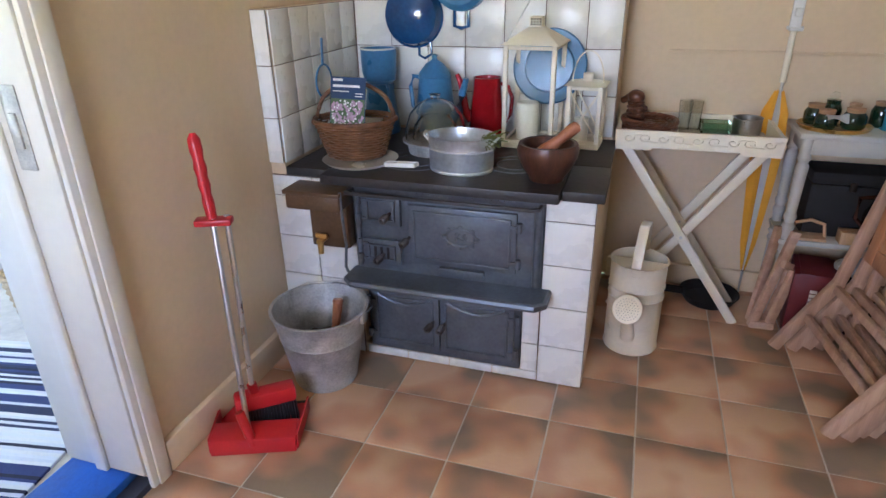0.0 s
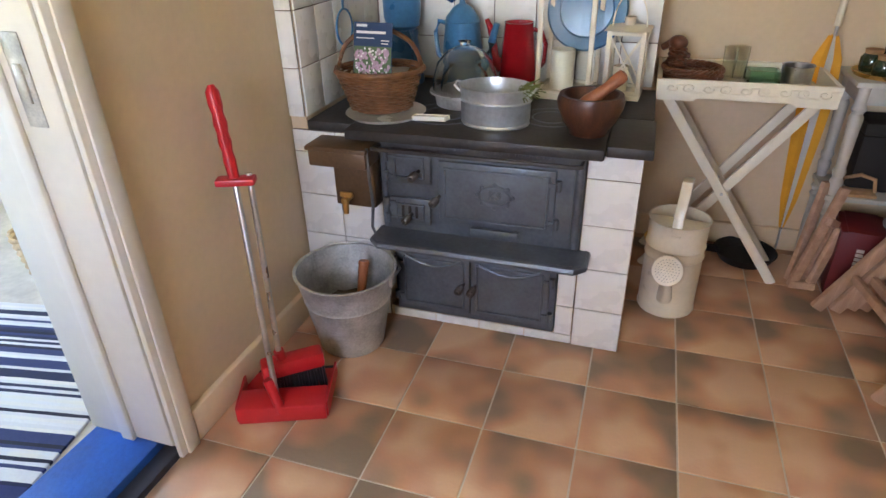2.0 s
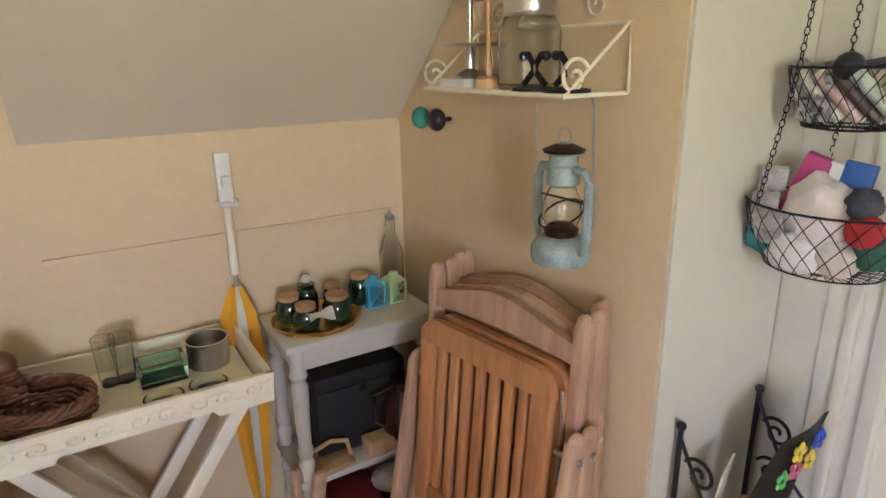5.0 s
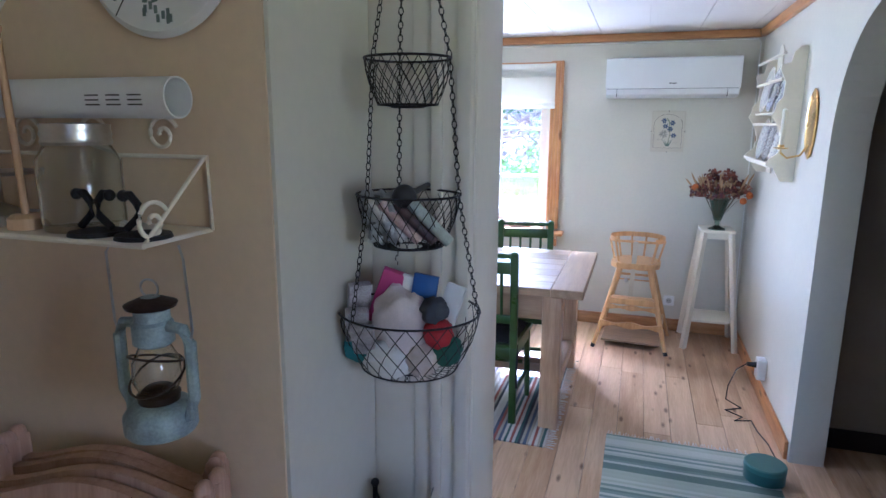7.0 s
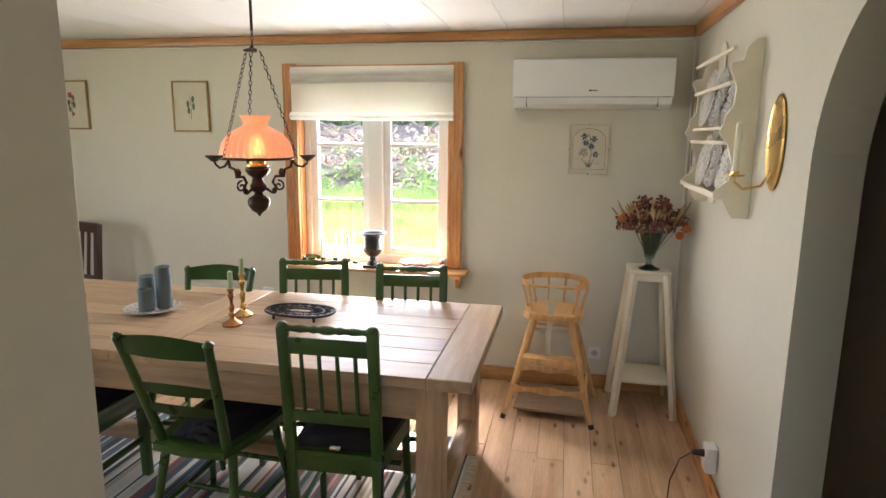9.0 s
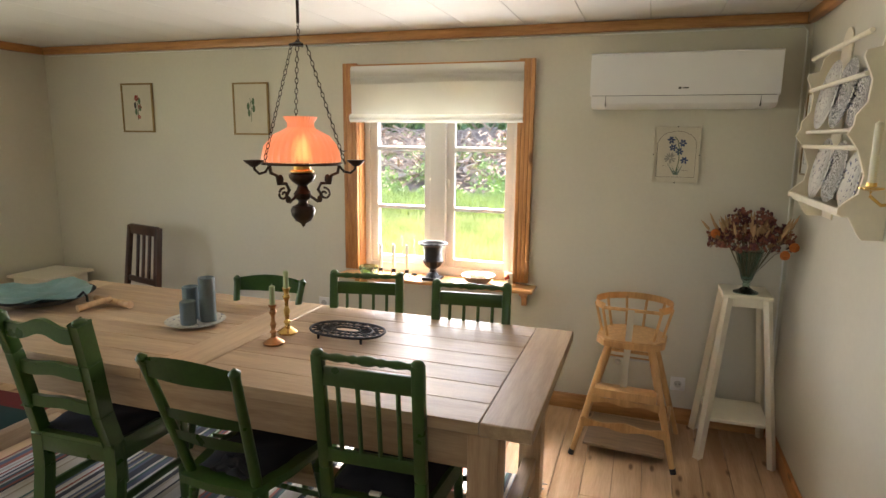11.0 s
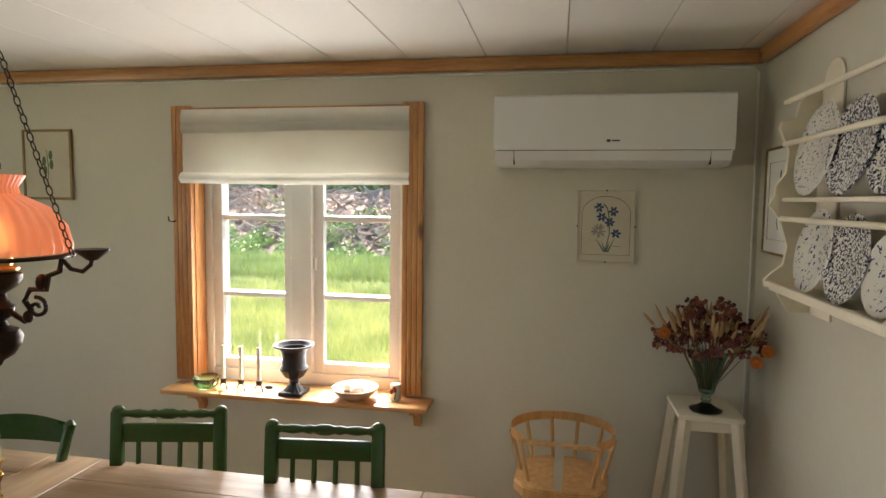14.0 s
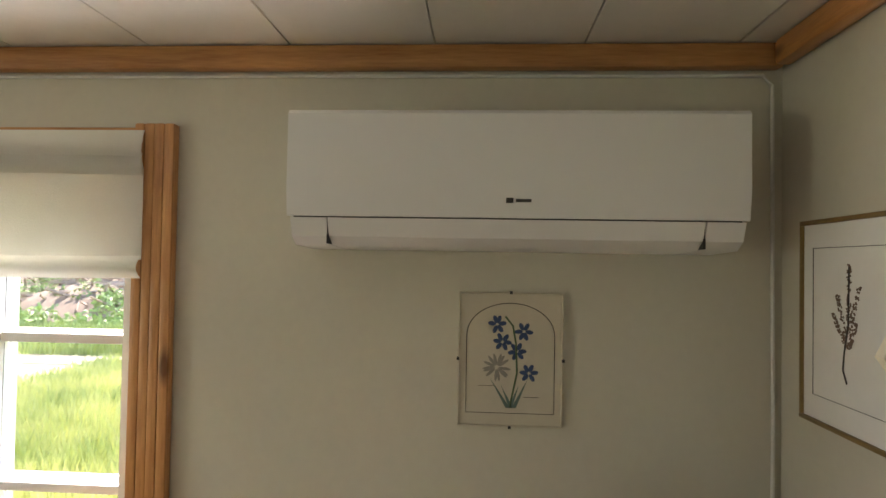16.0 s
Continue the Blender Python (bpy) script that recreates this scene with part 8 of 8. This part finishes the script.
for k in (-1, 0, 1):
    part("candle", B().lathe([(0.0105, 0.04), (0.0095, 0.205), (0, 0.208)], (0, k * 0.09, 0), 14), CANDLE, ch3)
    part("cup", B().lathe([(0.008, 0.025), (0.014, 0.032), (0.014, 0.048), (0, 0.048)], (0, k * 0.09, 0), 14), BLACKIRON, ch3)
    part("branch", B().tube([(-0.02, k * 0.09 - 0.03, 0.003), (0, k * 0.09 - 0.012, 0.025), (0, k * 0.09, 0.028), (0, k * 0.09 + 0.012, 0.025), (0.02, k * 0.09 + 0.03, 0.003)], 0.004, 6), BLACKIRON, ch3)
for s in (-1, 1):
    part("leaf", B().ball((0, s * 0.14, 0.02), 0.006, 0.022, 0.01, 8, 6), BLACKIRON, ch3)
sb = solo("wooden_bowl", B().lathe([(0.05, 0), (0.085, 0.025), (0.102, 0.05), (0.104, 0.054), (0.094, 0.052), (0.07, 0.03), (0, 0.014)], seg=36), mat("pale_brown_stoneware", (0.30, 0.20, 0.13), 0.6, var=0.15), pose(5.52, 0.46, ZS), "pale brown stoneware bowl on the sill", "bowl")
for x, y in ((0.02, 0.03), (-0.03, -0.02)):
    solo("smooth_stone", B().ball((0, 0, 0.0), 0.026, 0.034, 0.022), mat("pale_stone", (0.62, 0.56, 0.48), 0.7), pose(5.52 + x, 0.46 + y, ZS + 0.046), "pale smooth stone in the bowl", "stone", "stones in the bowl")
solo("glass_leaf_dish", B().lathe([(0.03, 0), (0.05, 0.02), (0.062, 0.055), (0.055, 0.05), (0.03, 0.012), (0, 0.01)], seg=30, flute=5, depth=0.1), glass("apple_green_glass", (0.55, 0.85, 0.5), 0.1), pose(5.51, 1.19, ZS), "small apple green glass dish on the sill", "dish")
tl = thing("tulip_ornament", pose(5.535, 0.275, ZS), "small painted tulip glass ornament on the sill", "ornament")
part("glass", B().lathe([(0.02, 0), (0.024, 0.01), (0.024, 0.075), (0.02, 0.078), (0, 0.078)], seg=18), CHINA, tl)
part("tulip", B().ball((-0.024, 0, 0.055), 0.003, 0.01, 0.014, 8, 6).ball((-0.024, 0.014, 0.045), 0.003, 0.008, 0.012, 8, 6), INKRED, tl)
part("leaf", B().rod((-0.024, 0.0, 0.01), (-0.024, -0.01, 0.05), 0.003, 0.001), INKGREEN, tl)


def socket(m, label):
    s = thing("wall_socket", m, label, "wall socket")
    part("plate", B().box(-0.04, -0.04, 0, 0.04, 0.04, 0.012, 0.004), WHITEPLASTIC, s)
    part("well", B().lathe([(0.021, 0.012), (0.021, 0.0135), (0.017, 0.013), (0, 0.013)], seg=20), mat("socket_grey", (0.45, 0.44, 0.42), 0.5), s)
    for x in (-0.008, 0.008):
        part("pin_hole", B().lathe([(0.003, 0.013), (0.003, 0.0142)], (x, 0, 0), 8), BLACKPLASTIC, s)
    return s


socket(Matrix.Translation((5.598, 1.56, 0.5)) @ XW, "white wall socket beside the window")
socket(Matrix.Translation((5.598, -0.72, 0.24)) @ XW, "white double wall socket behind the high chair")
sx_ = thing("wall_socket", pose(4.42, -1.209, 0.2), "white surface-mounted socket with black plug and cord", "wall socket")
part("box", B().box(-0.04, 0, -0.06, 0.04, 0.05, 0.06, 0.006), WHITEPLASTIC, sx_)
part("plug", B().rod((0, 0.05, 0.02), (0, 0.1, 0.02), 0.018, 0.012), BLACKPLASTIC, sx_)
part("cord", B().tube([(0, 0.1, 0.02), (0.0, 0.15, -0.02), (-0.02, 0.19, -0.12), (-0.05, 0.2, -0.194), (-0.15, 0.13, -0.196), (-0.2, 0.22, -0.196), (-0.27, 0.14, -0.196), (-0.33, 0.19, -0.196), (-0.3, 0.1, -0.196), (-0.42, 0.09, -0.196), (-0.55, 0.06, -0.196), (-0.7, 0.05, -0.196)], 0.0035, 6), BLACKPLASTIC, sx_)
tn = thing("tin_box", pose(3.52, -1.07, 0), "round teal green tin on the floor by the arch", "tin")
part("tin", B().lathe([(0.085, 0), (0.088, 0.004), (0.088, 0.06)], seg=32), mat("teal_tin", (0.03, 0.10, 0.09), 0.4), tn)
part("lid", B().lathe([(0.09, 0.06), (0.09, 0.08), (0.084, 0.085), (0, 0.085)], seg=32), mat("teal_tin_lid", (0.05, 0.15, 0.13), 0.4), tn)

# ---------------------------------------------------------------- rugs
RAG = stripes("mixed_rag_stripes", [(0.55, 0.52, 0.47), (0.05, 0.055, 0.07), (0.40, 0.36, 0.30), (0.62, 0.60, 0.56), (0.10, 0.12, 0.18), (0.30, 0.10, 0.08), (0.55, 0.52, 0.48), (0.06, 0.12, 0.12)], "Y", 70)
rg = thing("rag_rug", pose(4.1, 1.2, 0.001), "pale multicoloured rag rug under the dining table", "rug")
part("weave", B().box(-0.62, -1.27, 0, 0.62, 1.3, 0.008, 0.003), RAG, rg)
fb_ = B()
for k in range(90):
    x = -0.61 + 1.22 * k / 89
    fb_.rod((x, -1.27, 0.004), (x + fq.uniform(-0.012, 0.012), -1.27 - fq.uniform(0.03, 0.055), 0.002), 0.0022, seg=5)
part("fringe", fb_, WHITECLOTH, rg)
rg2 = thing("rag_rug", pose(3.0, -0.745, 0.001), "green and white striped rag rug in the passage", "rug")
part("weave", B().box(-0.72, -0.385, 0, 0.72, 0.385, 0.008, 0.003), stripes("green_white_rag_stripes", [(0.42, 0.45, 0.38), (0.16, 0.22, 0.19), (0.50, 0.52, 0.46), (0.22, 0.28, 0.25), (0.40, 0.44, 0.36)], "X", 55), rg2)
fb_ = B()
for k in range(60):
    y = -0.38 + 0.76 * k / 59
    fb_.rod((0.72, y, 0.004), (0.72 + fq.uniform(0.025, 0.05), y + fq.uniform(-0.012, 0.012), 0.002), 0.0022, seg=5)
part("fringe", fb_, WHITECLOTH, rg2)
rg3 = thing("patterned_rug", pose(3.75, 3.2, 0.001), "dark green wool rug with red border", "rug")
part("border", B().box(-0.85, -0.6, 0, 0.85, 0.6, 0.008, 0.003), mat("dark_red_wool", (0.16, 0.02, 0.02), 0.95, bump=0.4), rg3)
part("field", B().box(-0.68, -0.45, 0.0085, 0.68, 0.45, 0.0125, 0.001), mat("dark_green_wool", (0.012, 0.045, 0.04), 0.95, bump=0.4), rg3)

# hanging plant in the arch
hp = thing("hanging_plant", pose(2.78, -1.30, 1.33), "trailing dark green plant hanging in the archway", "plant")
part("pot", B().lathe([(0.05, 0.0), (0.075, 0.1), (0.08, 0.105), (0, 0.1)], seg=24), mat("brown_pot", (0.10, 0.05, 0.03), 0.6), hp)
part("cord", B().rod((0, 0, 0.1), (0, 0, 0.66), 0.002), BLACKPLASTIC, hp)
lv = B()
for k in range(170):
    a, r, z = fq.uniform(0, 6.283), fq.uniform(0.04, 0.12), fq.uniform(-0.22, 0.17)
    lv.ball((r * math.cos(a), r * math.sin(a) , z), 0.016, 0.01, 0.004, 6, 4, Matrix.Rotation(fq.uniform(0, 3), 4, "X") @ Matrix.Rotation(a, 4, "Z"))
part("leaves", lv, mat("dark_ivy_leaf", (0.03, 0.06, 0.02), 0.5), hp)

# ---------------------------------------------------------------- garden outside the window
rng = random.Random(5)
GRASS = mat("meadow_grass", (0.34, 0.36, 0.12), 0.9, var=0.3, scale=0.6, bump=0.6, col2=(0.22, 0.27, 0.08), fine=14)
LEAF = mat("shrub_leaves", (0.26, 0.34, 0.11), 0.7, var=0.4, scale=0.9, bump=0.2, col2=(0.11, 0.18, 0.05), fine=8)
FOREST = mat("wood_edge_leaves", (0.15, 0.22, 0.08), 0.8, var=0.4, scale=0.5, bump=0.2, col2=(0.05, 0.09, 0.03), fine=8)
GRAVEL = mat("pale_gravel", (0.21, 0.18, 0.12), 0.9, var=0.25, scale=3, bump=0.4)
SOIL = mat("brown_bank_earth", (0.16, 0.11, 0.075), 0.95, var=0.4, scale=2, bump=0.6)
structure("ground", B().grid(lambda u, v: Vector((-900 + 1800 * u, -900 + 1800 * v, -0.45)), 12, 12), GRASS)
structure("road", B().box(16.2, -60, -0.46, 17.3, 60, -0.435), GRAVEL, "pale gravel track across the meadow")


def blades(n, box, h, width, bend=0.3):
    """Loose leaves or blades scattered in a box, as thin bent strips."""
    verts, faces = [], []
    x0, x1, y0, y1, z = box
    for _ in range(n):
        x, y = rng.uniform(x0, x1), rng.uniform(y0, y1)
        a, hh = rng.uniform(0, 6.28), h * rng.uniform(0.5, 1.2)
        dx, dy = math.cos(a), math.sin(a)
        i = len(verts)
        w = width * rng.uniform(0.6, 1.3)
        verts += [(x - dy * w, y + dx * w, z), (x + dy * w, y - dx * w, z), (x + dx * hh * bend * 0.4 + dy * w * 0.7, y + dy * hh * bend * 0.4 - dx * w * 0.7, z + hh * 0.6), (x + dx * hh * bend, y + dy * hh * bend, z + hh)]
        faces += [(i, i + 1, i + 2), (i, i + 2, i + 3)]
    return verts, faces


def clumps(n, centre, size, leaf, up=True):
    verts, faces = [], []
    for _ in range(n):
        d = Vector((rng.gauss(0, 1), rng.gauss(0, 1), rng.gauss(0, 1))).normalized() * rng.uniform(0.55, 1.0)
        p = Vector(centre) + Vector((d.x * size[0], d.y * size[1], abs(d.z) * size[2] if up else d.z * size[2]))
        u = Vector((rng.gauss(0, 1), rng.gauss(0, 1), rng.gauss(0, 1))).normalized() * leaf * rng.uniform(0.6, 1.4)
        v = u.cross(Vector((rng.gauss(0, 1), rng.gauss(0, 1), rng.gauss(0, 1)))).normalized() * leaf * 0.5
        i = len(verts)
        verts += [p - u, p + v, p + u, p - v]
        faces += [(i, i + 1, i + 2, i + 3)]
    return verts, faces


def leafmesh(name, vf, material, label, category, kind="stuff"):
    me = bpy.data.meshes.new(name)
    me.from_pydata(vf[0], [], vf[1])
    me.materials.append(material)
    return tagged(new(name, me), label, category, "", kind)


leafmesh("meadow_grass", blades(70000, (6.5, 16.2, -4, 7, -0.45), 0.28, 0.008), mat("grass_blades", (0.52, 0.50, 0.22), 0.8, var=0.3, scale=1.2, bump=0, col2=(0.30, 0.36, 0.12)), "tall sunlit meadow grass", "grass")
leafmesh("far_grass", blades(22000, (17.3, 21.5, -8, 13, -0.45), 0.4, 0.02), mat("far_grass_blades", (0.36, 0.40, 0.14), 0.8, var=0.3, scale=0.8, bump=0, col2=(0.22, 0.28, 0.09)), "tall grass beyond the track", "grass")
solo("earth_bank", B().grid(lambda u, v: Vector((23 + 7 * u, -14 + 34 * v, -0.5 + 2.5 * u ** 0.8 + 0.5 * noise.noise(Vector((u * 3, v * 14, 0))))), 12, 60), SOIL, Matrix(), "brown earth bank with scrub growing on it", "bank", kind="structure")
sv, sf = [], []
for _ in range(150):
    u, y = rng.random() ** 1.5, rng.uniform(-11, 16)
    c = (20.8 + 9 * u, y, -0.45 + max(0.0, 2.3 * u - 0.5))
    s = rng.uniform(0.3, 0.85)
    vv, ff = clumps(170, c, (s, s, s * 1.25), 0.085)
    o = len(sv)
    sv += vv
    sf += [tuple(i + o for i in f) for f in ff]
leafmesh("scrub", (sv, sf), LEAF, "leafy green scrub on the bank", "bushes")
sv, sf = [], []
for _ in range(1500):
    u, y = rng.uniform(0.15, 1), rng.uniform(-11, 16)
    a, t, h, w = rng.uniform(0, 6.28), rng.uniform(-0.5, 0.7), rng.uniform(0.25, 0.9), rng.uniform(0.015, 0.05)
    p = Vector((23 + 7 * u, y, -0.45 + 2.5 * u ** 0.8))
    d = Vector((math.cos(a) * math.cos(t), math.sin(a) * math.cos(t), math.sin(t))) * h
    n = d.cross(Vector((0.3, 0.2, 1))).normalized() * w
    i = len(sv)
    sv += [p - d - n, p - d + n, p + d + n, p + d - n, p - d + Vector((0, 0, w * 2)), p + d + Vector((0, 0, w * 2))]
    sf += [(i, i + 1, i + 2, i + 3), (i, i + 4, i + 5, i + 3), (i + 1, i + 4, i + 5, i + 2)]
leafmesh("brushwood", (sv, sf), mat("grey_brown_dead_wood", (0.34, 0.26, 0.20), 0.9, var=0.5, scale=2, bump=0, col2=(0.14, 0.10, 0.075)), "felled branches and brushwood on the bank", "brushwood")
sv, sf = [], []
for k in range(70):
    y, x = -22 + 50 * k / 70 + rng.uniform(-0.5, 0.5), rng.uniform(33, 40)
    hgt = rng.uniform(5, 9)
    vv, ff = clumps(330, (x, y, 1.6), (1.6, 1.6, hgt), 0.32)
    o = len(sv)
    sv += vv
    sf += [tuple(i + o for i in f) for f in ff]
leafmesh("wood_edge", (sv, sf), FOREST, "dense edge of a mixed wood", "woods")
structure("backdrop", B().box(55, -70, -1, 56, 80, 11), FOREST, "distant dark woodland")

# ---------------------------------------------------------------- floors, piece by piece
fl = structure("floor_dining", B().box(1.9, -2.7, -0.2, 5.8, 4.1, -0.022), mat("floor_gap", (0.10, 0.06, 0.03), 0.9), "wide pine plank floor")
pw = 0.137
shapes = {}
for i in range(45):
    y0 = -2.6 + i * pw
    y1 = min(y0 + pw, 3.9)
    if y1 - y0 < 0.02:
        continue
    cut = rng.uniform(2.9, 4.8)
    for x0, x1 in ((1.985, cut), (cut, 5.6)):
        me = mesh_of(B().box(x0 + 0.0006, y0 + 0.0008, -0.022, x1 - 0.0006, y1 - 0.0008, 0, 0.0015, seg=1))
        part("plank", me, PLANK, fl)
kf = structure("floor_kitchen", B().box(-0.99, -3.2, -0.2, 1.9, 1.14, -0.003), mat("pale_grout", (0.58, 0.50, 0.40), 0.9, var=0.1, scale=12), "terracotta tile floor with pale joints")


def tile_material():
    m = mat("terracotta_tile", (0.46, 0.225, 0.105), 0.42, var=0.15, scale=9, bump=0.15, rnd=0.2)
    nt = m.node_tree
    N, L = nt.nodes, nt.links
    ramp = next(n for n in N if n.bl_idname == "ShaderNodeValToRGB")
    tc, oi, ns, ma, r2, mx = N.new("ShaderNodeTexCoord"), N.new("ShaderNodeObjectInfo"), N.new("ShaderNodeTexNoise"), N.new("ShaderNodeVectorMath"), N.new("ShaderNodeValToRGB"), N.new("ShaderNodeMix")
    ma.operation = "MULTIPLY_ADD"
    L.new(oi.outputs["Random"], ma.inputs[0])
    ma.inputs[1].default_value = (41, 67, 23)
    L.new(tc.outputs["Object"], ma.inputs[2])
    L.new(ma.outputs[0], ns.inputs["Vector"])
    ns.inputs["Scale"].default_value, ns.inputs["Detail"].default_value = 4.5, 1.5
    e = r2.color_ramp.elements
    e[0].position, e[0].color = 0.37, (0.21, 0.17, 0.12, 1)
    e[1].position, e[1].color = 0.61, (0.64, 0.41, 0.255, 1)
    a = e.new(0.5)
    a.color = (0.52, 0.275, 0.16, 1)
    L.new(ns.outputs["Fac"], r2.inputs["Fac"])
    mx.data_type = "RGBA"
    mx.inputs["Factor"].default_value = 0.85
    L.new(ramp.outputs["Color"], mx.inputs["A"])
    L.new(r2.outputs["Color"], mx.inputs["B"])
    L.new(mx.outputs["Result"], N["Principled BSDF"].inputs["Base Color"])
    return m


TILE = tile_material()
T = 0.27
tiles = {}
for i in range(-4, 8):
    for j in range(-12, 5):
        x0, x1, y0, y1 = max(i * T, -0.785), min((i + 1) * T, 1.985), max(j * T, -3.0), min((j + 1) * T, 1.14)
        if x1 - x0 < 0.02 or y1 - y0 < 0.02:
            continue
        key = (round(x1 - x0, 3), round(y1 - y0, 3))
        if key not in tiles:
            tiles[key] = mesh_of(B().box(0.0026, 0.0026, -0.012, key[0] - 0.0026, key[1] - 0.0022, 0, 0.0025))
        o = part("tile", tiles[key], TILE, kf)
        o.location = (x0, y0, rng.uniform(-0.0005, 0.0005))
